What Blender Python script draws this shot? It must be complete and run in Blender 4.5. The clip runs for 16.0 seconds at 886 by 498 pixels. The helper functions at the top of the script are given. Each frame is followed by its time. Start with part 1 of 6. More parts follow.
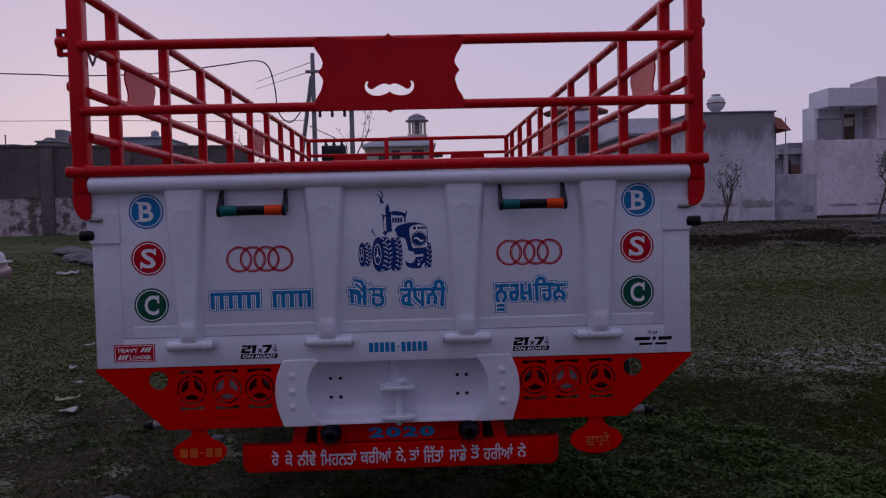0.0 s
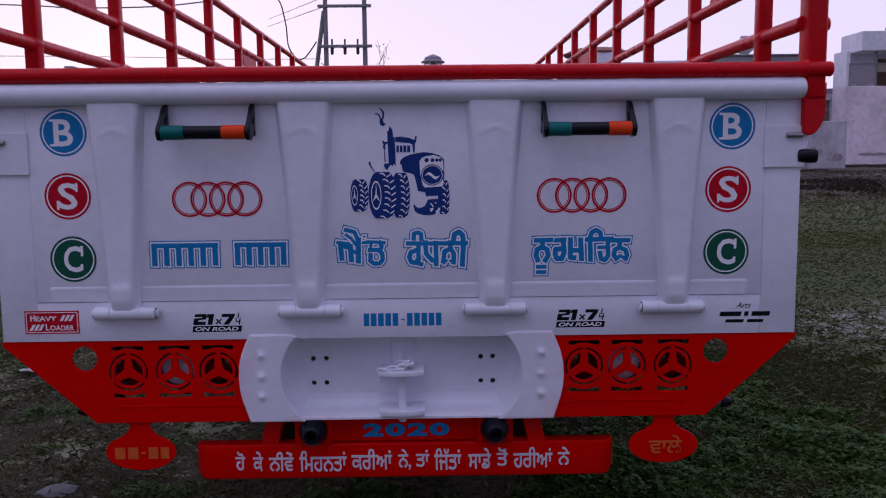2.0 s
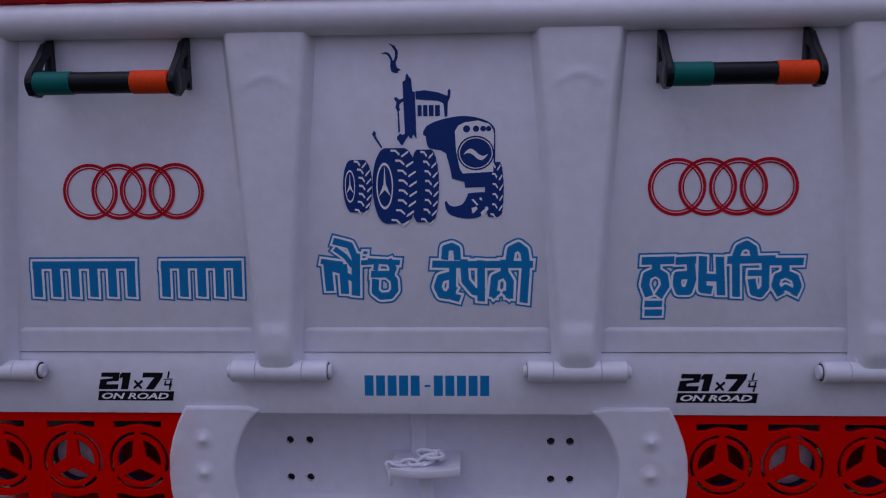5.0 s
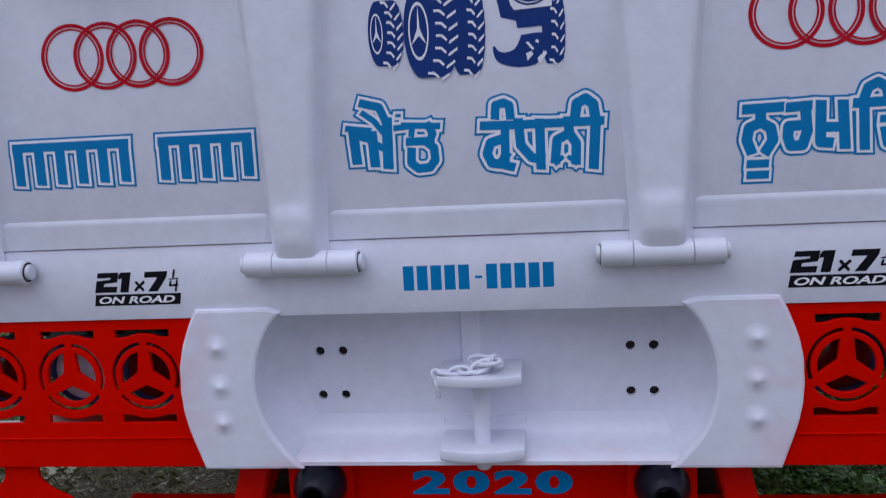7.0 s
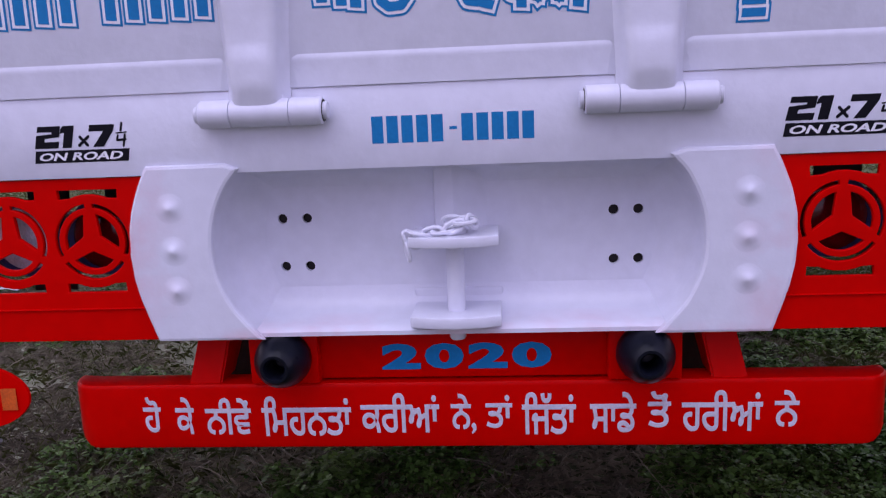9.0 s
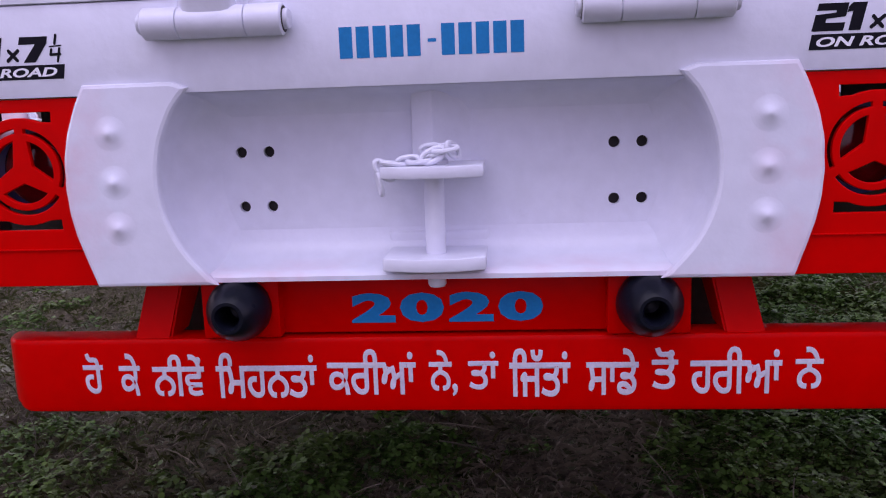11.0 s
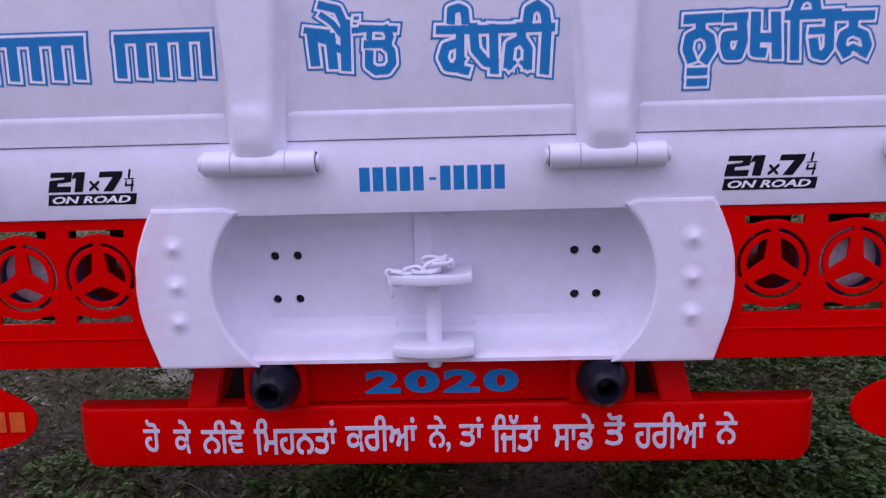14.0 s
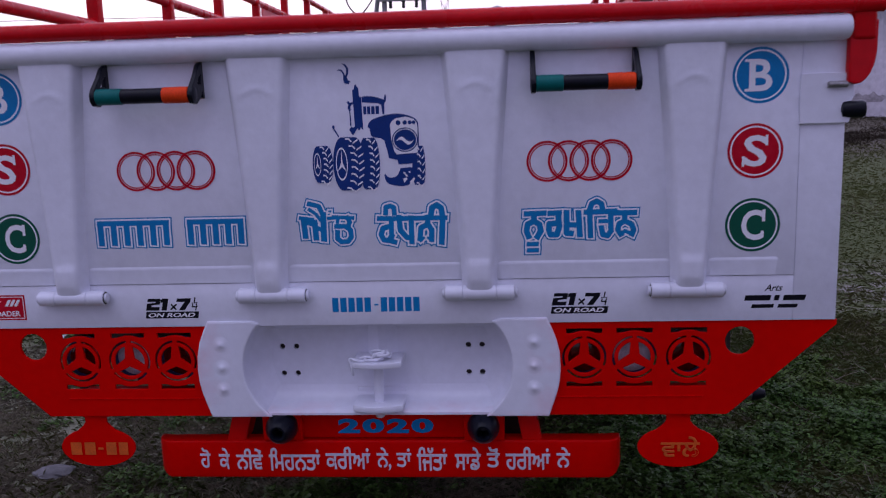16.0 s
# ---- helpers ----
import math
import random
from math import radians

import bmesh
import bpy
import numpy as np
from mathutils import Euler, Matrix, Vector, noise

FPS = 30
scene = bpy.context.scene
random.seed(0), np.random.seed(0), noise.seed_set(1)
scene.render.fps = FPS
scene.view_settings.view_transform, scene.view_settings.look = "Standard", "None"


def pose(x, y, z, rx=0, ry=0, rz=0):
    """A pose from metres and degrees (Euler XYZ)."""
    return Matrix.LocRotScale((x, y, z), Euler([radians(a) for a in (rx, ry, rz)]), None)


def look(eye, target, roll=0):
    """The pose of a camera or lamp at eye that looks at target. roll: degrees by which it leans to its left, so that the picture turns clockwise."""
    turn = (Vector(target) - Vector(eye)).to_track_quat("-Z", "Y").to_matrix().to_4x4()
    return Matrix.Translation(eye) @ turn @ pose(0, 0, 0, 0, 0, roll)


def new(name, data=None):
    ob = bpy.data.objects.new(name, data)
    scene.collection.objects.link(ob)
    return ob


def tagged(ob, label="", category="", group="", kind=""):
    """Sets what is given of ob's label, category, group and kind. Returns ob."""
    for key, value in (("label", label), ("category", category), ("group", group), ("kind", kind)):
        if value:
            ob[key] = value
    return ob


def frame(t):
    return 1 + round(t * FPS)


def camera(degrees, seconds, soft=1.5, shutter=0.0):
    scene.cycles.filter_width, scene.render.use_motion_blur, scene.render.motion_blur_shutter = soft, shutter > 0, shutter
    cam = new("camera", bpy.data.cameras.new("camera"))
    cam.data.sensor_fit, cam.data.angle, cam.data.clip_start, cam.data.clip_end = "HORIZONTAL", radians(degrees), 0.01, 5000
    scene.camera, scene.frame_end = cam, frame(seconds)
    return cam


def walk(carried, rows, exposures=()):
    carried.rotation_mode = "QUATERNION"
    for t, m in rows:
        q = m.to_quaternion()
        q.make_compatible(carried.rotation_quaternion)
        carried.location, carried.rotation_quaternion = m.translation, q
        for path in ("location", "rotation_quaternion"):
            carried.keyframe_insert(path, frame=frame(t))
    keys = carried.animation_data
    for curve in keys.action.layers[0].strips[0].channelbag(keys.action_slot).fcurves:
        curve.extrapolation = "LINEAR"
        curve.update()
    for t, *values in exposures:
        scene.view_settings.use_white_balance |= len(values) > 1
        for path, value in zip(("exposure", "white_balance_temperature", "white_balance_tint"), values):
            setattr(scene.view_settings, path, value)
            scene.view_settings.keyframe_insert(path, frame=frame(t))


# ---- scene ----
cam = camera(56.3, 16.0, 1.1, 0.3)
PATH = [
    (0, (0.09, -3.068, 1.365), (0.149, -1.07, 1.275), -1.4),
    (0.5, (0.096, -2.858, 1.344), (0.155, -0.864, 1.200), -1.4),
    (1, (0.113, -2.664, 1.345), (0.148, -0.67, 1.192), -1.2),
    (1.5, (0.106, -2.485, 1.331), (0.123, -0.493, 1.151), -0.7),
    (2, (0.093, -2.275, 1.317), (0.116, -0.288, 1.095), -0.6),
    (2.5, (0.112, -2.11, 1.310), (0.125, -0.131, 1.029), -0.7),
    (3, (0.132, -1.936, 1.286), (0.111, 0.045, 1.018), -0.5),
    (3.5, (0.153, -1.803, 1.288), (0.121, 0.184, 1.067), -0.8),
    (3.7, (0.163, -1.757, 1.281), (0.105, 0.23, 1.066), -0.7),
    (5.8, (0.077, -1.246, 1.242), (-0.041, 0.735, 0.995), -1.1),
    (6, (0.09, -1.228, 1.223), (-0.038, 0.751, 0.965), -1.6),
    (6.5, (0.088, -1.219, 1.125), (-0.102, 0.76, 0.907), -1.9),
    (7, (0.096, -1.173, 1.079), (-0.139, 0.793, 0.793), -2.9),
    (7.5, (0.083, -1.157, 1.023), (-0.15, 0.806, 0.716), -2.6),
    (8, (0.073, -1.156, 0.984), (-0.183, 0.801, 0.666), -2.5),
    (8.5, (0.058, -1.148, 0.962), (-0.154, 0.806, 0.594), -2.3),
    (9, (0.082, -1.116, 0.913), (-0.088, 0.842, 0.544), -2.4),
    (9.5, (0.085, -1.076, 0.866), (-0.094, 0.884, 0.51), -2.1),
    (10, (0.091, -1.016, 0.821), (-0.08, 0.945, 0.469), -2.0),
    (10.2, (0.099, -0.995, 0.802), (-0.073, 0.967, 0.454), -2.0),
    (12.5, (0.08, -1.019, 0.793), (-0.058, 0.945, 0.446), -1.6),
    (13, (0.084, -1.069, 0.818), (-0.047, 0.897, 0.474), -1.5),
    (13.5, (0.079, -1.138, 0.882), (-0.03, 0.83, 0.542), -1.7),
    (14, (0.066, -1.236, 0.98), (-0.01, 0.732, 0.629), -1.6),
    (14.5, (0.052, -1.376, 1.055), (0.022, 0.597, 0.729), -1.6),
    (15, (0.11, -1.562, 1.157), (0.074, 0.407, 0.811), -1.3),
    (15.5, (0.222, -1.764, 1.27), (0.125, 0.198, 0.897), -1.3),
    (16, (0.317, -1.975, 1.329), (0.174, -0.007, 1.003), -1.7),
]
EXPOSURES = [(0, 0.0, 6500, 10), (0.5, 0.27, 6450, 10), (1, 0.42, 6450, 10), (2, 0.72, 6400, 10), (3, 1.00, 6300, 8), (3.5, 0.70, 6200, 7), (6, 0.91, 7000, -6), (6.5, 1.56, 7000, -10), (7, 1.69, 7000, -14), (8, 1.80, 6800, 0), (9, 1.93, 6750, 10), (10, 2.02, 6950, 12), (12.5, 2.04, 6900, 14), (14.5, 1.98, 6700, 14), (15, 1.95, 6600, 8), (15.5, 1.20, 6400, 9), (16, 1.03, 6350, 9)]
walk(cam, [(t, look(eye, target, roll)) for t, eye, target, roll in PATH], EXPOSURES)

# ---- light: a hazy, overcast dusk sky, brighter ahead where the sun went down ----
world = bpy.data.worlds.new("world")
scene.world = world
world.use_nodes = True
wn, wl = world.node_tree.nodes, world.node_tree.links
wn.clear()
w_out = wn.new("ShaderNodeOutputWorld")
w_bg = wn.new("ShaderNodeBackground")
w_sky = wn.new("ShaderNodeTexSky")
w_sky.sky_type = "NISHITA"
w_sky.sun_disc = False
w_sky.sun_elevation = radians(6)
w_sky.sun_rotation = radians(-20)
w_sky.dust_density = 4.0
w_co = wn.new("ShaderNodeTexCoord")
w_sep = wn.new("ShaderNodeSeparateXYZ")
wl.new(w_co.outputs["Generated"], w_sep.inputs[0])


def w_math(op, a, b):
    n = wn.new("ShaderNodeMath")
    n.operation = op
    for k, v in enumerate((a, b)):
        if isinstance(v, (int, float)):
            n.inputs[k].default_value = v
        else:
            wl.new(v, n.inputs[k])
    return n.outputs[0]


# haze colour by height and by heading
w_up = wn.new("ShaderNodeValToRGB")
w_up.color_ramp.elements[0].position, w_up.color_ramp.elements[0].color = 0.0, (0.58, 0.50, 0.62, 1)
w_up.color_ramp.elements[1].position, w_up.color_ramp.elements[1].color = 1.0, (0.55, 0.55, 0.90, 1)
mid = w_up.color_ramp.elements.new(0.25)
mid.color = (0.52, 0.46, 0.66, 1)
wl.new(w_sep.outputs["Z"], w_up.inputs[0])
w_ahead = w_math("ADD", w_math("MULTIPLY", w_sep.outputs["Y"], 0.33), 0.67)
w_ahead_blue = w_math("ADD", w_math("MULTIPLY", w_sep.outputs["Y"], 0.29), 0.72)
w_haze = wn.new("ShaderNodeMix")
w_haze.data_type, w_haze.blend_type = "RGBA", "MULTIPLY"
w_haze.inputs[0].default_value = 1.0
wl.new(w_up.outputs[0], w_haze.inputs[6])
w_comb = wn.new("ShaderNodeCombineXYZ")
for k in range(3):
    wl.new(w_ahead_blue if k == 2 else w_ahead, w_comb.inputs[k])
wl.new(w_comb.outputs[0], w_haze.inputs[7])
w_mix = wn.new("ShaderNodeMix")
w_mix.data_type = "RGBA"
w_mix.inputs[0].default_value = 0.97
w_scaled = wn.new("ShaderNodeMix")
w_scaled.data_type, w_scaled.blend_type = "RGBA", "MULTIPLY"
w_scaled.inputs[0].default_value = 1.0
w_scaled.inputs[7].default_value = (0.1, 0.1, 0.1, 1)
wl.new(w_sky.outputs[0], w_scaled.inputs[6])
wl.new(w_scaled.outputs[2], w_mix.inputs[6])
wl.new(w_haze.outputs[2], w_mix.inputs[7])
wl.new(w_mix.outputs[2], w_bg.inputs[0])
w_bg.inputs[1].default_value = 1.0
wl.new(w_bg.outputs[0], w_out.inputs[0])

sun_data = bpy.data.lights.new("sun", "SUN")
sun_data.energy, sun_data.angle, sun_data.color = 0.36, radians(70), (0.95, 0.93, 1.0)
sun = new("sun", sun_data)
sun.matrix_world = look((-2, -2.5, 9), (0, 0, 0))


# ---- materials ----
def material(name, color, rough=0.5, metal=0.0, vary=0.12, scale=8.0, bump=0.0, bump_scale=60.0, color2=None, coat=0.0, spec=0.5,
             island=0.0, piece=0.0, scale2=None, contrast=(0.35, 0.65), leafy=0.0, scuff=0.0):
    """A surface with two scales of colour variation and fine relief."""
    m = bpy.data.materials.new(name)
    m.use_nodes = True
    n, l = m.node_tree.nodes, m.node_tree.links
    b = n["Principled BSDF"]
    co = n.new("ShaderNodeTexCoord")
    n1 = n.new("ShaderNodeTexNoise")
    n1.inputs["Scale"].default_value, n1.inputs["Detail"].default_value = scale, 6
    n2 = n.new("ShaderNodeTexNoise")
    n2.inputs["Scale"].default_value, n2.inputs["Detail"].default_value = scale2 or scale * 9, 4
    l.new(co.outputs["Object"], n1.inputs["Vector"])
    l.new(co.outputs["Object"], n2.inputs["Vector"])
    second = color2 or tuple(c * (1 - vary) for c in color)
    ramp = n.new("ShaderNodeMapRange")
    ramp.inputs[1].default_value, ramp.inputs[2].default_value = contrast
    l.new(n1.outputs[0], ramp.inputs[0])
    mix = n.new("ShaderNodeMix")
    mix.data_type = "RGBA"
    mix.inputs[6].default_value, mix.inputs[7].default_value = (*color, 1), (*second, 1)
    l.new(ramp.outputs[0], mix.inputs[0])
    hsv = n.new("ShaderNodeHueSaturation")
    l.new(mix.outputs[2], hsv.inputs["Color"])
    val = n.new("ShaderNodeMapRange")
    val.inputs[1].default_value, val.inputs[2].default_value = 0.25, 0.75
    val.inputs[3].default_value, val.inputs[4].default_value = 1 - vary, 1 + vary
    l.new(n2.outputs[0], val.inputs[0])
    value = val.outputs[0]
    if island or piece:
        src = n.new("ShaderNodeNewGeometry").outputs["Random Per Island"] if island else n.new("ShaderNodeObjectInfo").outputs["Random"]
        vr = n.new("ShaderNodeMapRange")
        vr.inputs[3].default_value, vr.inputs[4].default_value = 1 - (island or piece), 1 + (island or piece)
        l.new(src, vr.inputs[0])
        mu = n.new("ShaderNodeMath")
        mu.operation = "MULTIPLY"
        l.new(value, mu.inputs[0])
        l.new(vr.outputs[0], mu.inputs[1])
        value = mu.outputs[0]
    l.new(value, hsv.inputs["Value"])
    tint = hsv.outputs[0]
    if scuff:
        # sparse grey scuffs and dust specks in the paint
        worn = n.new("ShaderNodeMapRange")
        worn.inputs[1].default_value, worn.inputs[2].default_value, worn.inputs[4].default_value = 0.66, 0.76, scuff
        n4 = n.new("ShaderNodeTexNoise")
        n4.inputs["Scale"].default_value, n4.inputs["Detail"].default_value, n4.inputs["Roughness"].default_value = 16, 10, 0.78
        l.new(co.outputs["Object"], n4.inputs["Vector"])
        l.new(n4.outputs[0], worn.inputs[0])
        dull = n.new("ShaderNodeMix")
        dull.data_type = "RGBA"
        dull.inputs[7].default_value = (0.40, 0.37, 0.40, 1)
        l.new(worn.outputs[0], dull.inputs[0])
        l.new(tint, dull.inputs[6])
        tint = dull.outputs[2]
    l.new(tint, b.inputs["Base Color"])
    rr = n.new("ShaderNodeMapRange")
    rr.inputs[3].default_value, rr.inputs[4].default_value = max(0.03, rough - 0.08), min(1, rough + 0.1)
    l.new(n1.outputs[0], rr.inputs[0])
    l.new(rr.outputs[0], b.inputs["Roughness"])
    b.inputs["Metallic"].default_value = metal
    if leafy:
        # thin leaves let part of the light through
        tr = n.new("ShaderNodeBsdfTranslucent")
        l.new(hsv.outputs[0], tr.inputs["Color"])
        ms = n.new("ShaderNodeMixShader")
        ms.inputs[0].default_value = leafy
        l.new(b.outputs[0], ms.inputs[1])
        l.new(tr.outputs[0], ms.inputs[2])
        l.new(ms.outputs[0], n["Material Output"].inputs["Surface"])
    b.inputs["Specular IOR Level"].default_value = spec
    b.inputs["Coat Weight"].default_value = coat
    b.inputs["Coat Roughness"].default_value = 0.12
    if bump:
        n3 = n.new("ShaderNodeTexNoise")
        n3.inputs["Scale"].default_value, n3.inputs["Detail"].default_value = bump_scale, 5
        l.new(co.outputs["Object"], n3.inputs["Vector"])
        bp = n.new("ShaderNodeBump")
        bp.inputs["Strength"].default_value, bp.inputs["Distance"].default_value = bump, 0.01
        l.new(n3.outputs[0], bp.inputs["Height"])
        l.new(bp.outputs[0], b.inputs["Normal"])
    return m


WHITE = material("white_enamel", (0.70, 0.715, 0.80), 0.36, vary=0.045, scale=3.0, scale2=40, bump=0.16, bump_scale=26, color2=(0.64, 0.65, 0.725), coat=0.12, scuff=0.45)
RED = material("red_enamel", (0.60, 0.0005, 0.0006), 0.30, vary=0.05, scale=4.0, scale2=50, bump=0.08, bump_scale=35, color2=(0.55, 0.0004, 0.0006), spec=0.05)
RED_PIPE = material("red_pipe_enamel", (0.56, 0.003, 0.008), 0.27, vary=0.08, scale=6.0, scale2=60, bump=0.08, bump_scale=40, color2=(0.47, 0.002, 0.008), spec=0.16)
BLACK = material("black_rubber", (0.005, 0.006, 0.012), 0.30, vary=0.3, scale=30, bump=0.08, bump_scale=60, spec=0.17)
# near-black for underside parts, and for sheets that stand in for shade
DARK = material("dark_underside_and_shade", (0.03, 0.022, 0.022), 0.7, vary=0.4, scale=10)
STEEL = material("worn_steel", (0.32, 0.31, 0.31), 0.42, metal=0.8, vary=0.2, scale=20, bump=0.1)
P_BLUE = material("blue_sign_paint", (0.004, 0.185, 0.44), 0.42, vary=0.08, scale=25, spec=0.2)
P_NAVY = material("navy_sign_paint", (0.004, 0.032, 0.18), 0.42, vary=0.10, scale=25, spec=0.2)
P_WHITE = material("white_sign_paint", (0.78, 0.78, 0.82), 0.38, vary=0.04, scale=25)
P_VERSE = material("chalky_white_sign_paint", (0.60, 0.57, 0.64), 0.5, vary=0.10, scale=30, spec=0.2)
P_RED = material("crimson_sign_paint", (0.42, 0.002, 0.014), 0.45, vary=0.10, scale=40, color2=(0.48, 0.006, 0.022), spec=0.08)
P_GREEN = material("green_sign_paint", (0.002, 0.080, 0.046), 0.42, vary=0.10, scale=25, spec=0.2)
P_BLACK = material("black_sign_paint", (0.005, 0.005, 0.009), 0.45, vary=0.2, scale=25, spec=0.12)
P_ORANGE = material("orange_sign_paint", (0.62, 0.095, 0.008), 0.45, vary=0.2, scale=40)
BAND_GREEN = material("green_grip_tape", (0.002, 0.120, 0.110), 0.45, vary=0.12, scale=30, spec=0.15)
BAND_ORANGE = material("orange_grip_tape", (0.72, 0.055, 0.008), 0.45, vary=0.12, scale=30, spec=0.12)
LENS_RED = material("red_lamp_lens", (0.125, 0.003, 0.006), 0.12, vary=0.3, scale=60, spec=0.45)
LENS_CLEAR = material("clear_lamp_lens", (0.66, 0.66, 0.72), 0.25, vary=0.3, scale=60, spec=0.3)
RED_BOARD = material("thin_red_board", (0.60, 0.02, 0.03), 0.40, vary=0.06, scale=6, spec=0.3)
LAMP_BLUE = material("blue_lamp_housing", (0.02, 0.04, 0.14), 0.35, vary=0.2, scale=40)




def overspray():
    """White enamel with faint pink dust where the red was sprayed beside it."""
    m = material("oversprayed_white_enamel", (0.70, 0.715, 0.80), 0.36, vary=0.035, scale=3.0, scale2=45, bump=0.14, bump_scale=24, color2=(0.64, 0.65, 0.725), coat=0.12, scuff=0.45)
    n, l = m.node_tree.nodes, m.node_tree.links
    b = n["Principled BSDF"]
    src = b.inputs["Base Color"].links[0].from_socket
    co = n.new("ShaderNodeTexCoord")
    sep = n.new("ShaderNodeSeparateXYZ")
    l.new(co.outputs["Object"], sep.inputs[0])

    def ramp(value, lo, hi, top=1.0):
        r = n.new("ShaderNodeMapRange")
        r.inputs[1].default_value, r.inputs[2].default_value, r.inputs[4].default_value = lo, hi, top
        l.new(value, r.inputs[0])
        return r.outputs[0]

    def both(op, p, q=None):
        k = n.new("ShaderNodeMath")
        k.operation = op
        l.new(p, k.inputs[0])
        if q is not None:
            l.new(q, k.inputs[1])
        return k.outputs[0]

    t = n.new("ShaderNodeTexNoise")
    t.inputs["Scale"].default_value, t.inputs["Detail"].default_value = 14, 6
    l.new(co.outputs["Object"], t.inputs["Vector"])
    rim = both("MAXIMUM", ramp(both("ABSOLUTE", sep.outputs["X"]), 0.36, 0.452), ramp(sep.outputs["Z"], 0.602, 0.584))
    fac = both("MULTIPLY", rim, ramp(t.outputs[0], 0.42, 0.72, 0.42))
    mix = n.new("ShaderNodeMix")
    mix.data_type = "RGBA"
    mix.inputs[7].default_value = (0.66, 0.22, 0.27, 1)
    l.new(fac, mix.inputs[0])
    l.new(src, mix.inputs[6])
    l.new(mix.outputs[2], b.inputs["Base Color"])
    return m


WHITE_DUSTY = overspray()

# ---- mesh helpers ----
def box(bm, x0, x1, y0, y1, z0, z1, bevel=0.0, seg=2):
    """A box with rounded edges."""
    made = bmesh.ops.create_cube(bm, size=1.0)["verts"]
    for v in made:
        v.co = Vector(((x0 + x1) / 2 + v.co.x * (x1 - x0), (y0 + y1) / 2 + v.co.y * (y1 - y0), (z0 + z1) / 2 + v.co.z * (z1 - z0)))
    if bevel:
        edges = list({e for v in made for e in v.link_edges})
        bmesh.ops.bevel(bm, geom=edges, offset=bevel, segments=seg, profile=0.5, affect="EDGES", clamp_overlap=True)
    return bm


def tube(bm, a, b, r, seg=20, r2=None, cap=0.0):
    """A round bar from a to b, with softened ends."""
    a, b = Vector(a), Vector(b)
    d = b - a
    turn = d.to_track_quat("Z", "Y").to_matrix().to_4x4()
    r2 = r if r2 is None else r2
    stops = [(0, r * 0.82), (min(0.004, cap or 0.003), r), (d.length - min(0.004, cap or 0.003), r2), (d.length, r2 * 0.82)]
    rings = []
    for h, rad in stops:
        rings.append([bm.verts.new(a + turn.to_3x3() @ Vector((rad * math.cos(2 * math.pi * k / seg), rad * math.sin(2 * math.pi * k / seg), h))) for k in range(seg)])
    for lo, hi in zip(rings, rings[1:]):
        for k in range(seg):
            bm.faces.new((lo[k], lo[(k + 1) % seg], hi[(k + 1) % seg], hi[k]))
    bm.faces.new(rings[0][::-1])
    bm.faces.new(rings[-1])
    return bm


def lathe(bm, base, axis, profile, seg=28):
    """A turned form: profile rows of (distance along the axis, radius)."""
    base = Vector(base)
    turn = Vector(axis).to_track_quat("Z", "Y").to_matrix()
    rings = []
    for h, rad in profile:
        rings.append([bm.verts.new(base + turn @ Vector((rad * math.cos(2 * math.pi * k / seg), rad * math.sin(2 * math.pi * k / seg), h))) for k in range(seg)])
    for lo, hi in zip(rings, rings[1:]):
        for k in range(seg):
            bm.faces.new((lo[k], lo[(k + 1) % seg], hi[(k + 1) % seg], hi[k]))
    bm.faces.new(rings[0][::-1])
    bm.faces.new(rings[-1])
    return bm


def bend(bm, points, r, seg=10):
    """A round rod along a line of points."""
    pts = [Vector(p) for p in points]
    rings = []
    for k, p in enumerate(pts):
        d = (pts[min(k + 1, len(pts) - 1)] - pts[max(k - 1, 0)]).normalized()
        q = d.to_track_quat("Z", "Y").to_matrix()
        rings.append([bm.verts.new(p + q @ Vector((r * math.cos(2 * math.pi * j / seg), r * math.sin(2 * math.pi * j / seg), 0))) for j in range(seg)])
    for lo, hi in zip(rings, rings[1:]):
        shift = min(range(seg), key=lambda s: (lo[0].co - hi[s].co).length)
        for j in range(seg):
            bm.faces.new((lo[j], lo[(j + 1) % seg], hi[(j + 1 + shift) % seg], hi[(j + shift) % seg]))
    bm.faces.new(rings[0][::-1])
    bm.faces.new(rings[-1])
    return bm


def smooth(mesh, angle=35):
    for p in mesh.polygons:
        p.use_smooth = True
    mesh.set_sharp_from_angle(angle=radians(angle))


def part(name, bm, mat, parent=None, label="", angle=35):
    """Links a bmesh (or a mesh) as one object, under a thing or a part."""
    if isinstance(bm, bmesh.types.BMesh):
        mesh = bpy.data.meshes.new(name)
        bmesh.ops.recalc_face_normals(bm, faces=bm.faces)
        bm.to_mesh(mesh)
        bm.free()
    else:
        mesh = bm
    if mat and not mesh.materials:
        mesh.materials.append(mat)
    smooth(mesh, angle)
    ob = new(name, mesh)
    if parent:
        ob.parent = parent
        ob.matrix_parent_inverse = Matrix.Translation(-parent.location) if parent.type == "EMPTY" else Matrix.Identity(4)
    if label:
        ob["label"] = label
    return ob


def thing(name, place, label, category, group="", kind=""):
    ob = new(name)
    ob.empty_display_size = 0.2
    ob.location = place
    return tagged(ob, label, category, group, kind)


def evaluated(data, y):
    """A filled curve, laid upright in the plane y, facing -y."""
    ob = bpy.data.objects.new("draft", data)
    scene.collection.objects.link(ob)
    dg = bpy.context.evaluated_depsgraph_get()
    dg.update()
    mesh = bpy.data.meshes.new_from_object(ob.evaluated_get(dg))
    bpy.data.objects.remove(ob)
    bpy.data.curves.remove(data)
    mesh.materials.clear()
    mesh.transform(Matrix(((1, 0, 0, 0), (0, 0, -1, y), (0, 1, 0, 0), (0, 0, 0, 1))))
    return mesh


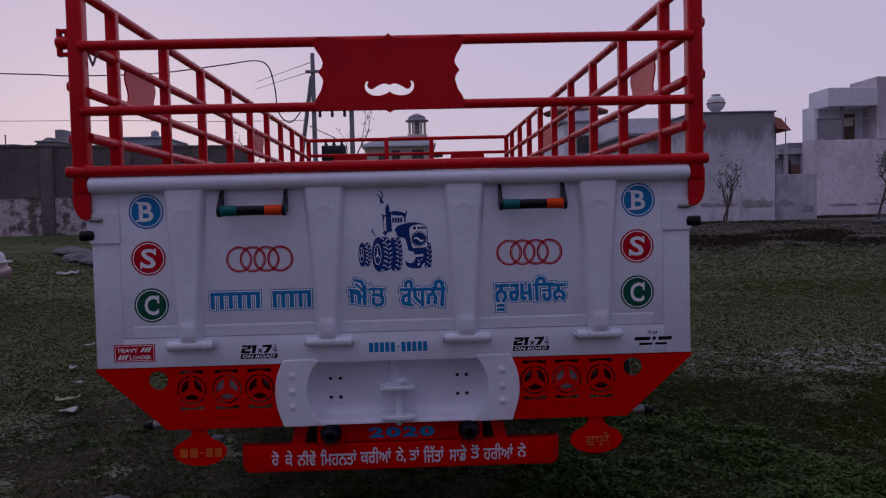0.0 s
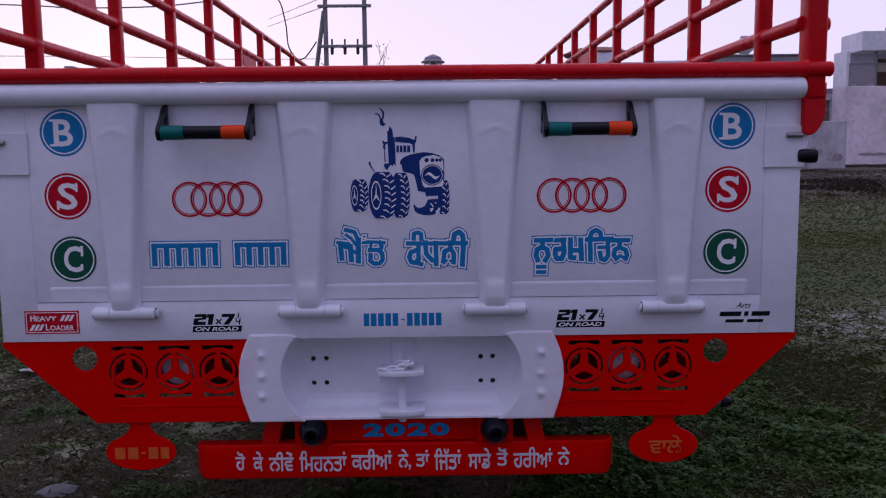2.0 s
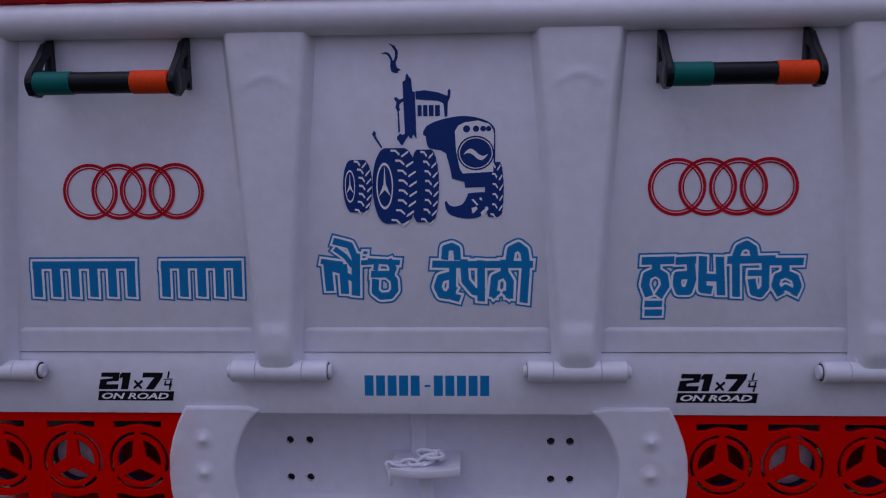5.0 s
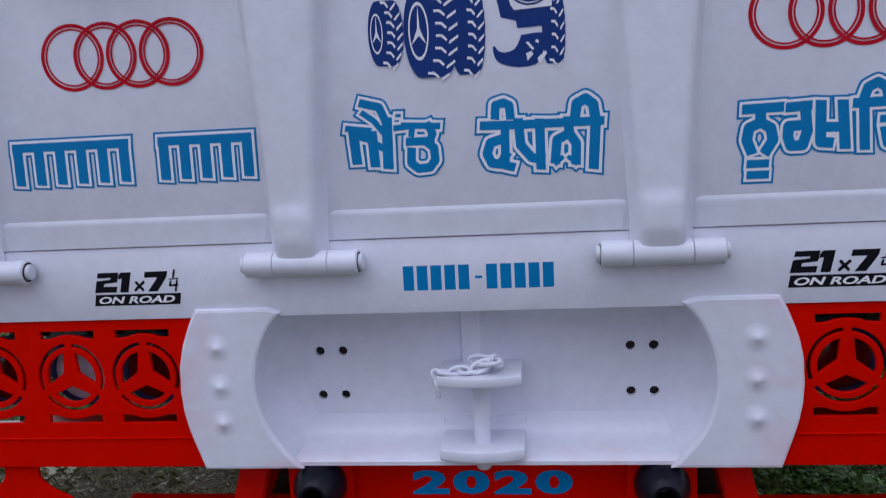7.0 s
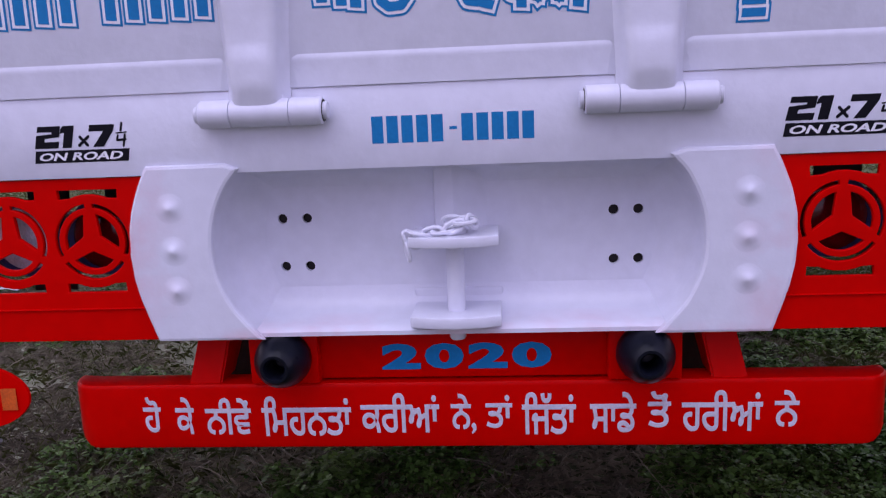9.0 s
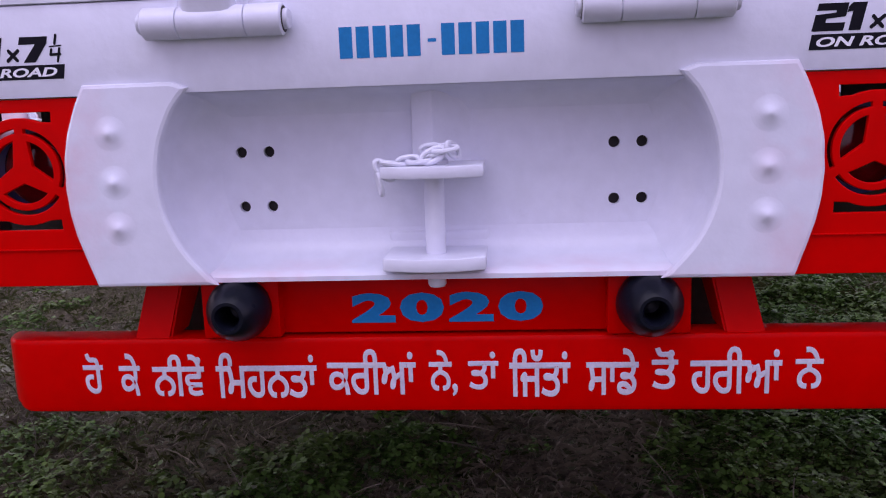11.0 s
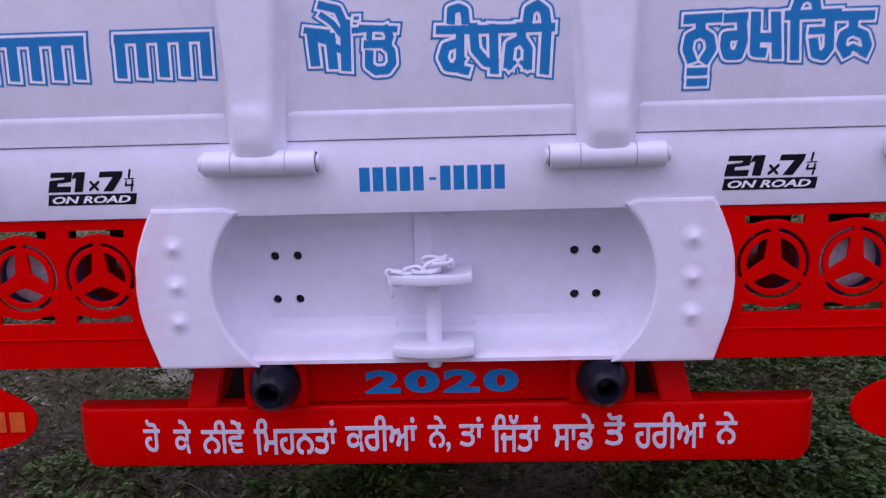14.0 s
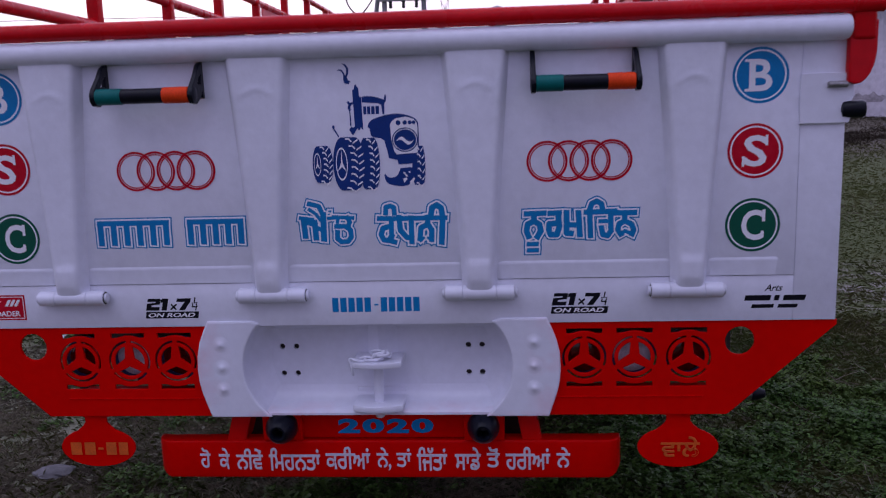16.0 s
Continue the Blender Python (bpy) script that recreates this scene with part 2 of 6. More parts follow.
def plate(loops, y, thick=0.0, bevel=0.0):
    """A plate with holes: outlines in x and z, its middle in the plane y."""
    cu = bpy.data.curves.new("draft", "CURVE")
    cu.dimensions, cu.fill_mode = "2D", "BOTH"
    cu.extrude, cu.bevel_depth, cu.bevel_resolution = max(0, thick / 2 - bevel), bevel, 1
    for loop in loops:
        sp = cu.splines.new("POLY")
        sp.points.add(len(loop) - 1)
        for p, q in zip(sp.points, loop):
            p.co = (q[0], q[1], 0, 1)
        sp.use_cyclic_u = True
    return evaluated(cu, y)


def circle(cx, cz, r, n=40, rz=None):
    return [(cx + r * math.cos(2 * math.pi * k / n), cz + (rz or r) * math.sin(2 * math.pi * k / n)) for k in range(n)]


def arc(cx, cz, r, a0, a1, n=12):
    return [(cx + r * math.cos(radians(a0 + (a1 - a0) * k / n)), cz + r * math.sin(radians(a0 + (a1 - a0) * k / n))) for k in range(n + 1)]


def curve_through(points, n=8):
    """A smooth line through a few points."""
    pts = [Vector(p) for p in points]
    out = []
    for i in range(len(pts) - 1):
        p0, p1, p2, p3 = pts[max(i - 1, 0)], pts[i], pts[i + 1], pts[min(i + 2, len(pts) - 1)]
        for k in range(n):
            t = k / n
            out.append(tuple(0.5 * ((2 * p1) + (p2 - p0) * t + (2 * p0 - 5 * p1 + 4 * p2 - p3) * t * t + (3 * p1 - p0 - 3 * p2 + p3) * t ** 3)))
    out.append(tuple(pts[-1]))
    return out


def glyphs(text, grow, shear):
    """Each sign of a text as a mesh of its own, set side by side and thickened by grow (in parts of the letter size) all round."""
    def one(body, swell=0.0):
        cu = bpy.data.curves.new("draft", "FONT")
        cu.body, cu.size, cu.shear, cu.resolution_u = body, 1.0, shear, 3
        if text.isascii():
            cu.offset = swell
        else:
            cu.bevel_depth, cu.bevel_resolution = swell, 0
        mesh = evaluated(cu, 0)
        co = np.empty(len(mesh.vertices) * 3)
        mesh.vertices.foreach_get("co", co)
        co = co.reshape(-1, 3)
        co[:, 1] *= 0.02
        return mesh, co

    ruler = one("H")[1][:, 0].max()
    pen, all_co, all_faces, count = 0.0, [], [], 0
    for k, ch in enumerate(text):
        if not ch.isspace():
            mesh, co = one(ch, grow)
            all_faces += [tuple(v + count for v in p.vertices) for p in mesh.polygons]
            all_co.append(co + np.array((pen, -0.0002 * (k % 2), 0)))
            count += len(co)
            bpy.data.meshes.remove(mesh)
        pen += one(ch + "H")[1][:, 0].max() - ruler
    return np.concatenate(all_co), all_faces


def lettering(text, x0, x1, z0, z1, y, offset=0.0, shear=0.0, frame_of=None):
    """Words in the built-in font, fitted into a rectangle of the plane y."""
    co, faces = glyphs(text, offset, shear)
    lo, hi = (co.min(0), co.max(0)) if frame_of is None else frame_of
    co[:, 0] = x0 + (co[:, 0] - lo[0]) / (hi[0] - lo[0]) * (x1 - x0)
    co[:, 2] = z0 + (co[:, 2] - lo[2]) / (hi[2] - lo[2]) * (z1 - z0)
    co[:, 1] += y
    mesh = bpy.data.meshes.new("lettering")
    mesh.from_pydata([tuple(c) for c in co], [], faces)
    return mesh, (lo, hi)


# ---- ground ----
def ground_z(x, y):
    near = max(0.0, 1 - (abs(x) + abs(y)) / 60)
    return 0.02 * y + near * (0.035 * noise.noise(Vector((x * 0.45, y * 0.45, 3.1))) + 0.016 * noise.noise(Vector((x * 2.1, y * 2.1, 7.7))))


def spread(lo, hi, fine_lo, fine_hi, step, grow):
    vals = list(np.arange(fine_lo, fine_hi + 1e-6, step))
    d, v = step, vals[-1]
    while v < hi:
        d *= grow
        v += d
        vals.append(v)
    d, v = step, vals[0]
    while v > lo:
        d *= grow
        v -= d
        vals.insert(0, v)
    return vals


def ground_material():
    m = bpy.data.materials.new("weedy_soil")
    m.use_nodes = True
    n, l = m.node_tree.nodes, m.node_tree.links
    b = n["Principled BSDF"]
    co = n.new("ShaderNodeTexCoord")

    def tex(scale, detail=6, rough=0.6):
        t = n.new("ShaderNodeTexNoise")
        t.inputs["Scale"].default_value, t.inputs["Detail"].default_value, t.inputs["Roughness"].default_value = scale, detail, rough
        l.new(co.outputs["Object"], t.inputs["Vector"])
        return t.outputs[0]

    def step(src, lo, hi):
        r = n.new("ShaderNodeMapRange")
        r.inputs[1].default_value, r.inputs[2].default_value = lo, hi
        l.new(src, r.inputs[0])
        return r.outputs[0]

    def mixed(fac, a, c):
        x = n.new("ShaderNodeMix")
        x.data_type = "RGBA"
        l.new(fac, x.inputs[0])
        for k, v in ((6, a), (7, c)):
            if isinstance(v, tuple):
                x.inputs[k].default_value = (*v, 1)
            else:
                l.new(v, x.inputs[k])
        return x.outputs[2]

    # bare soil towards the dim side, greener towards the open field
    sep = n.new("ShaderNodeSeparateXYZ")
    l.new(co.outputs["Object"], sep.inputs[0])
    slope = n.new("ShaderNodeMath")
    slope.operation = "MULTIPLY_ADD"
    side = n.new("ShaderNodeMath")
    side.operation = "MAXIMUM"
    l.new(sep.outputs["X"], side.inputs[0])
    side.inputs[1].default_value = -0.5
    l.new(side.outputs[0], slope.inputs[0])
    slope.inputs[1].default_value = 0.05
    green_far = n.new("ShaderNodeMath")
    green_far.operation = "ADD"
    l.new(tex(0.55, 6), green_far.inputs[0])
    rise = step(sep.outputs["Y"], 2.0, 6.0)
    some = n.new("ShaderNodeMath")
    some.operation = "MULTIPLY"
    l.new(rise, some.inputs[0])
    some.inputs[1].default_value = 0.16
    l.new(some.outputs[0], green_far.inputs[1])
    l.new(green_far.outputs[0], slope.inputs[2])
    soil = mixed(step(tex(30, 9, 0.75), 0.28, 0.72), (0.110, 0.106, 0.077), (0.188, 0.176, 0.135))
    green = mixed(step(tex(3, 8, 0.6), 0.30, 0.70), (0.046, 0.060, 0.020), (0.066, 0.076, 0.030))
    base = mixed(step(slope.outputs[0], 0.34, 0.51), soil, green)
    # brown scrubby waste ground beyond the field
    wob = n.new("ShaderNodeMath")
    wob.operation = "MULTIPLY_ADD"
    l.new(tex(0.35, 5), wob.inputs[0])
    wob.inputs[1].default_value = 7.0
    l.new(sep.outputs["Y"], wob.inputs[2])
    beyond = n.new("ShaderNodeMath")
    beyond.operation = "MULTIPLY"
    l.new(step(wob.outputs[0], 16.5, 19.0), beyond.inputs[0])
    l.new(step(sep.outputs["X"], 0.0, 4.0), beyond.inputs[1])
    waste = mixed(step(wob.outputs[0], 24.0, 29.0), (0.066, 0.058, 0.042), (0.084, 0.073, 0.055))
    base = mixed(beyond.outputs[0], base, waste)
    # a worn strip of pale dry mud beside the trailer
    mapping = n.new("ShaderNodeMapping")
    mapping.vector_type = "TEXTURE"
    mapping.inputs["Location"].default_value = (3.6, 3.7, 0)
    mapping.inputs["Scale"].default_value = (2.3, 0.95, 50)
    l.new(co.outputs["Object"], mapping.inputs["Vector"])
    far = n.new("ShaderNodeVectorMath")
    far.operation = "LENGTH"
    l.new(mapping.outputs[0], far.inputs[0])
    near = step(far.outputs["Value"], 1.1, 0.3)
    speck = step(tex(7, 7, 0.75), 0.47, 0.60)
    both = n.new("ShaderNodeMath")
    both.operation = "MULTIPLY"
    l.new(near, both.inputs[0])
    l.new(speck, both.inputs[1])
    base = mixed(both.outputs[0], base, (0.25, 0.23, 0.215))
    # dry earth on the other side, its colour paled further to brighten that ground
    tread = n.new("ShaderNodeMapping")
    tread.vector_type = "TEXTURE"
    tread.inputs["Location"].default_value = (-1.45, 1.2, 0)
    tread.inputs["Scale"].default_value = (1.05, 1.3, 50)
    l.new(co.outputs["Object"], tread.inputs["Vector"])
    off = n.new("ShaderNodeVectorMath")
    off.operation = "LENGTH"
    l.new(tread.outputs[0], off.inputs[0])
    worn = n.new("ShaderNodeMath")
    worn.operation = "MULTIPLY"
    l.new(step(off.outputs["Value"], 1.1, 0.5), worn.inputs[0])
    l.new(step(tex(6, 9, 0.7), 0.25, 0.70), worn.inputs[1])
    base = mixed(worn.outputs[0], base, (0.232, 0.226, 0.172))
    pale = step(tex(0.9, 7, 0.7), 0.75, 0.85)
    base = mixed(pale, base, (0.19, 0.16, 0.14))
    l.new(base, b.inputs["Base Color"])
    b.inputs["Roughness"].default_value = 0.95
    b.inputs["Specular IOR Level"].default_value = 0.15
    bp = n.new("ShaderNodeBump")
    bp.inputs["Strength"].default_value, bp.inputs["Distance"].default_value = 0.5, 0.005
    l.new(tex(120, 8, 0.75), bp.inputs["Height"])
    l.new(bp.outputs[0], b.inputs["Normal"])
    return m


gx = spread(-900, 900, -5, 7, 0.14, 1.16)
gy = spread(-300, 1500, -4, 10, 0.14, 1.16)
gverts = [(x, y, ground_z(x, y)) for y in gy for x in gx]
gw = len(gx)
gfaces = [(j * gw + i, j * gw + i + 1, (j + 1) * gw + i + 1, (j + 1) * gw + i) for j in range(len(gy) - 1) for i in range(gw - 1)]
gmesh = bpy.data.meshes.new("ground")
gmesh.from_pydata(gverts, [], gfaces)
ground = part("ground", gmesh, ground_material())
tagged(ground, "rough weedy field of grass, bare soil and pale dry patches", "ground", kind="structure")

# ---- the trailer ----
HALF = 1.105          # half the width of the body
LONG = 6.3            # length of the body
FACE = -0.012         # plane of the tailgate's skin
trailer = thing("farm_trailer", (0, 3.1, 0.06), "white and red steel farm trailer with a red pipe cage", "trailer")


def tpart(name, bm, mat, label="", parent=None, angle=35):
    return part(name, bm, mat, parent or trailer, label, angle)


def B():
    return bmesh.new()


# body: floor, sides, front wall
# unseen floor, coloured dark so that the tailgate seam stays dark
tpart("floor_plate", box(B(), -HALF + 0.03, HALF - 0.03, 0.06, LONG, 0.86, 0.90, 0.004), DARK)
for s in (-1, 1):
    bm = B()
    box(bm, s * (HALF - 0.02) - 0.02, s * (HALF - 0.02) + 0.02, 0.06, LONG, 0.82, 1.47, 0.006)
    for k in range(9):
        y = 0.45 + k * 0.68
        box(bm, s * HALF - 0.004, s * HALF + 0.02, y, y + 0.10, 0.84, 1.46, 0.008)
    tpart("side_wall", bm, WHITE)
    tpart("side_top_pipe", tube(B(), (s * (HALF - 0.02), 0.05, 1.49), (s * (HALF - 0.02), LONG, 1.49), 0.028), RED_PIPE)
tpart("front_wall", box(B(), -HALF + 0.045, HALF - 0.045, LONG - 0.04, LONG, 0.905, 1.47, 0.005), WHITE)
for s in (-1, 1):
    tpart("chassis_beam", box(B(), s * 0.42 - 0.05, s * 0.42 + 0.05, 0.12, LONG + 0.6, 0.70, 0.855, 0.006), DARK)
tpart("axle", tube(B(), (-0.78, 3.4, 0.46), (0.78, 3.4, 0.46), 0.05), DARK)
for s in (-1, 1):
    spring = box(B(), s * 0.42 - 0.035, s * 0.42 + 0.035, 3.0, 3.8, 0.52, 0.695, 0.02)
    tpart("leaf_spring", spring, DARK)
    g = ground_z(s * 0.86, 3.4)
    wheel = tpart("wheel", lathe(B(), (s * 0.75, 3.4, g + 0.395), (s, 0, 0), [(0, 0.24), (0.01, 0.36), (0.05, 0.40), (0.18, 0.40), (0.22, 0.36), (0.23, 0.24)], 40), BLACK)
    tpart("rim", lathe(B(), (s * 0.77, 3.4, g + 0.395), (s, 0, 0), [(0, 0.05), (0.02, 0.235), (0.19, 0.235), (0.16, 0.2), (0.15, 0.06), (0.19, 0.055)], 32), STEEL, parent=wheel)

# rear sill above the skirt
bm = B()
box(bm, -1.0005, 1.0005, -0.0098, 0.05, 0.818, 0.9270, 0.0006)
tpart("rear_sill", bm, WHITE)
# fixed corner columns beside the tailgate
for s in (-1, 1):
    tpart("corner_column", box(B(), *sorted((s * 1.0011, s * 1.1005)), -0.0100, 0.055, 0.818, 1.463, 0.0012), WHITE)
    lp = plate([[(s * 0.998, 1.280), (s * 1.104, 1.280), (s * 1.112, 1.300), (s * 1.105, 1.32), (s * 1.115, 1.342), (s * 1.108, 1.388), (s * 1.06, 1.391), (s * 0.998, 1.389)]], -0.0135, 0.008, 0.0015)
    latch = tpart("latch_plate", lp, WHITE)
    bm = B()
    tube(bm, (s * 1.055, -0.022, 1.365), (s * 1.098, -0.022, 1.365), 0.0075, 12)
    tpart("latch_bolt", bm, STEEL, "worn bare steel bolt", parent=latch)
    bm = lathe(B(), (s * 1.091, -0.005, 1.309), (s * 0.94, -0.33, 0), [(0, 0.012), (0.004, 0.020), (0.045, 0.020), (0.052, 0.016), (0.054, 0.006)], 20)
    tpart("rubber_stop", bm, BLACK, "black rubber stop")

# tailgate skin with its pressed frame
tail = B()
box(tail, -1.000, 1.000, FACE, 0.03, 0.9282, 1.470, 0.0012)
tailgate = tpart("tailgate", tail, WHITE, "white enamelled tailgate with pressed ribs, hand painted")
# bottom flange, barely proud, with a soft upper crease
ribs = [-0.757, -0.251, 0.261, 0.756]
edges = [-0.998] + ribs + [0.998]
for a, b in zip(edges, edges[1:]):
    lo = a + (0.041 if a != -0.998 else 0.03)
    hi = b - (0.041 if b != 0.998 else 0.03)
    bm = B()
    prof = [(FACE + 0.002, 0.9284), (FACE - 0.0004, 0.9290), (FACE - 0.0008, 0.945), (FACE - 0.0020, 0.9615), (FACE - 0.0023, 0.9650), (FACE - 0.0016, 0.9682), (FACE + 0.0006, 0.9730)]
    rows = []
    ends = (lo, lo + 0.014, hi - 0.014, hi)
    for x, f in zip(ends, (0.15, 1, 1, 0.15)):
        rows.append([bm.verts.new((x, FACE + 0.002 + (y - FACE - 0.002) * f, z)) for y, z in prof])
    for p, q in zip(rows, rows[1:]):
        for k in range(len(prof) - 1):
            bm.faces.new((p[k], q[k], q[k + 1], p[k + 1]))
    tpart("bottom_flange", bm, WHITE, parent=tailgate)


def rib(cx):
    """A pressed, tapering stiffener with a shoulder near its top."""
    bm = B()
    stations = []
    zs = list(np.linspace(0.890, 1.468, 94))
    for z in zs:
        t = max(0.0, (z - 0.912) / (1.468 - 0.912))
        w = 0.0365 + 0.0385 * t ** 1.2
        base = min(1, max(0, (z - 0.900) / 0.034))
        d = 0.0305 * (0.88 + 0.12 * base * base * (3 - 2 * base))
        low = min(1, max(0, (0.990 - z) / 0.026))
        swell = 0.0048 * low * low * (3 - 2 * low) * base
        r = min(0.016, w * 0.5)
        row = []
        for x, y in [(-w - 0.006, 0.0), (-w, 0.006), (-w + 0.005, d * 0.72), (-w + r * 0.6, d * 0.95)] + [((w - r * 1.1) * (k / 6 - 1), d) for k in range(13)] + [(w - r * 0.6, d * 0.95), (w - 0.005, d * 0.72), (w, 0.006), (w + 0.006, 0.0)]:
            # crescent shoulder pressed into the face
            cz = 1.378 + 0.018 * (1 - (x / 0.036) ** 2) if abs(x) < 0.036 else 9
            yy = y
            if y >= d * 0.9 and abs(z - cz) < 0.02:
                yy += 0.0022 * math.exp(-((z - cz) / 0.006) ** 2)
            # the foot swells out in the middle, where it bends over the hinge
            yy += swell * max(0.0, 1 - (x / w) ** 2) * (y > 0.008)
            row.append(bm.verts.new((cx + x, FACE + 0.001 - yy, z)))
        stations.append(row)
    for p, q in zip(stations, stations[1:]):
        for k in range(len(p) - 1):
            bm.faces.new((p[k], p[k + 1], q[k + 1], q[k]))
    bm.faces.new(stations[0])
    bm.faces.new(stations[-1][::-1])
    tpart("rib", bm, WHITE, parent=tailgate, angle=50)


for cx in ribs:
    rib(cx)
tpart("top_pipe", lathe(B(), (-1.096, -0.026, 1.4905), (1, 0, 0), [(0, 0.020), (0.004, 0.0262), (0.011, 0.0288), (2.181, 0.0288), (2.188, 0.0262), (2.192, 0.020)], 36), WHITE, parent=tailgate)


def hinge(cx):
    z, y = 0.8975, -0.024
    bm = B()
    lathe(bm, (cx - 0.0400, y, z), (1, 0, 0), [(0, 0.0170), (0.0008, 0.0183), (0.0792, 0.0183), (0.080, 0.0170)], 28)
    box(bm, cx - 0.032, cx + 0.032, y - 0.006, FACE + 0.006, z, z + 0.026, 0.006)
    h = tpart("hinge", bm, WHITE)
    for s in (-1, 1):
        bm = B()
        lathe(bm, (cx + s * 0.0403, y, z), (s, 0, 0), [(0, 0.0172), (0.0008, 0.0185), (0.0415, 0.0185), (0.0435, 0.0165)], 28)
        box(bm, *sorted((cx + s * 0.042, cx + s * 0.082)), y, 0.005, z - 0.012, z + 0.010, 0.003)
        tpart("barrel", bm, WHITE, parent=h)
        tpart("gap_ring", lathe(B(), (cx + s * 0.0830, y, z), (s, 0, 0), [(0, 0.0150), (0.0012, 0.0150), (0.0014, 0.0120)], 20), DARK, parent=h)
        tpart("pin_end", lathe(B(), (cx + s * 0.0830, y, z), (s, 0, 0), [(0, 0.0118), (0.0060, 0.0118), (0.0072, 0.0105), (0.0074, 0.0030)], 18), WHITE, parent=h)


for cx in (-0.754, -0.247, 0.261, 0.750):
    hinge(cx)


def handle(cx):
    """A black bar handle on two looped arms, wrapped with a green and an orange band."""
    y0, yb = FACE - 0.002, FACE - 0.066
    z = 1.386
    grip = tpart("handle", tube(B(), (cx - 0.111, yb, z), (cx + 0.111, yb, z), 0.0175, 24), BLACK, "black bar handle with green and orange bands")
    for s in (-1, 1):
        x = cx + s * 0.116
        bm = B()
        # cast bracket: a thick looped plate that tapers to a toe on the skin
        rim = [(y0 - 0.002, 1.462), (y0 - 0.026, 1.452), (y0 - 0.046, 1.428), (yb - 0.010, 1.402), (yb - 0.017, z), (yb - 0.008, z - 0.018), (yb + 0.014, z - 0.020), (y0 - 0.024, z - 0.006), (y0 - 0.010, z + 0.010), (y0 - 0.006, z - 0.004), (y0 + 0.002, z - 0.006)]
        eye = [(y0 - 0.012, 1.438), (y0 - 0.030, 1.428), (yb + 0.018, 1.408), (y0 - 0.016, 1.408)]
        mesh = plate([rim, eye], 0, 0.011, 0.002)
        mesh.transform(Matrix(((0, 1, 0, x), (1, 0, 0, 0), (0, 0, 1, 0), (0, 0, 0, 1))))
        bm.from_mesh(mesh)
        bpy.data.meshes.remove(mesh)
        lathe(bm, (x - 0.002 * s, yb, z), (s, 0, 0), [(0, 0.019), (0.007, 0.019), (0.009, 0.014)], 20)
        tpart("arm", bm, BLACK, parent=grip)
    tpart("green_band", tube(B(), (cx - 0.112, yb, z), (cx - 0.048, yb, z), 0.0187, 24), BAND_GREEN, "dark green band", parent=grip)
    tpart("orange_band", tube(B(), (cx + 0.046, yb, z), (cx + 0.110, yb, z), 0.0187, 24), BAND_ORANGE, "orange band", parent=grip)


handle(-0.505)
handle(0.509)

# ---- cage of pipes ----
RAIL_Y = -0.03
for s in (-1, 1):
    bm = B()
    box(bm, *sorted((s * 1.098, s * 1.152)), -0.035, 0.03, 1.46, 2.20, 0.010, 3)
    post = tpart("corner_post", bm, RED_PIPE)
    foot = plate([[(s * 1.100, 1.372), (s * 1.112, 1.368)] + [(s * (1.112 + 0.040 * math.sin(k * math.pi / 12)), 1.368 + 0.075 * (1 - math.cos(k * math.pi / 12))) for k in range(1, 7)] + [(s * 1.152, 1.50), (s * 1.100, 1.50)]], -0.005, 0.05, 0.004)
    tpart("post_foot", foot, RED_PIPE, parent=post)
    for z in (1.66, 1.85, 2.04):
        tpart("pin_boss", lathe(B(), (s * 1.148, -0.004, z), (s, 0, 0), [(0, 0.024), (0.008, 0.023), (0.016, 0.016), (0.018, 0.004)], 18), RED_PIPE, parent=post)
bm = B()
box(bm, -1.19, -1.176, -0.03, 0.0, 1.955, 2.055, 0.004)
box(bm, -1.177, -1.15, -0.03, 0.0, 1.957, 1.970, 0.003)
box(bm, -1.177, -1.15, -0.03, 0.0, 2.040, 2.053, 0.003)
lathe(bm, (-1.148, -0.015, 2.005), (-1, 0, 0), [(0, 0.02), (0.03, 0.026), (0.045, 0.02), (0.048, 0.006)], 16)
tpart("hook_bracket", bm, RED_PIPE)
bm = B()
bend(bm, [(-1.093 - 0.016 * (1 - k / 5), 0.05, 1.985 - 0.052 * k / 5) for k in range(6)] + [(-1.093 + 0.016 * k / 5, 0.05, 1.933 + 0.045 * k / 5) for k in range(1, 6)], 0.0045, 8)
tpart("rope_ring", bm, STEEL, "small dark steel rope ring")
tpart("rail", tube(B(), (-1.172, RAIL_Y, 1.5398), (1.166, RAIL_Y, 1.5398), 0.0202, 28), RED_PIPE, "thick red pipe along the tailgate's top")
tpart("rail", tube(B(), (-1.115, RAIL_Y, 1.7565), (1.115, RAIL_Y, 1.7565), 0.0175, 24), RED_PIPE)
tpart("rail", tube(B(), (-1.115, RAIL_Y, 1.990), (1.115, RAIL_Y, 1.990), 0.0185, 24), RED_PIPE)
# weld beads where rails meet posts
for s in (-1, 1):
    for z, r in ((1.7565, 0.0175), (1.990, 0.0185), (1.542, 0.0205)):
        tpart("weld", lathe(B(), (s * 1.092, RAIL_Y, z), (s, 0, 0), [(0, r), (0.004, r + 0.003), (0.009, r + 0.002), (0.011, r)], 20), RED_PIPE)

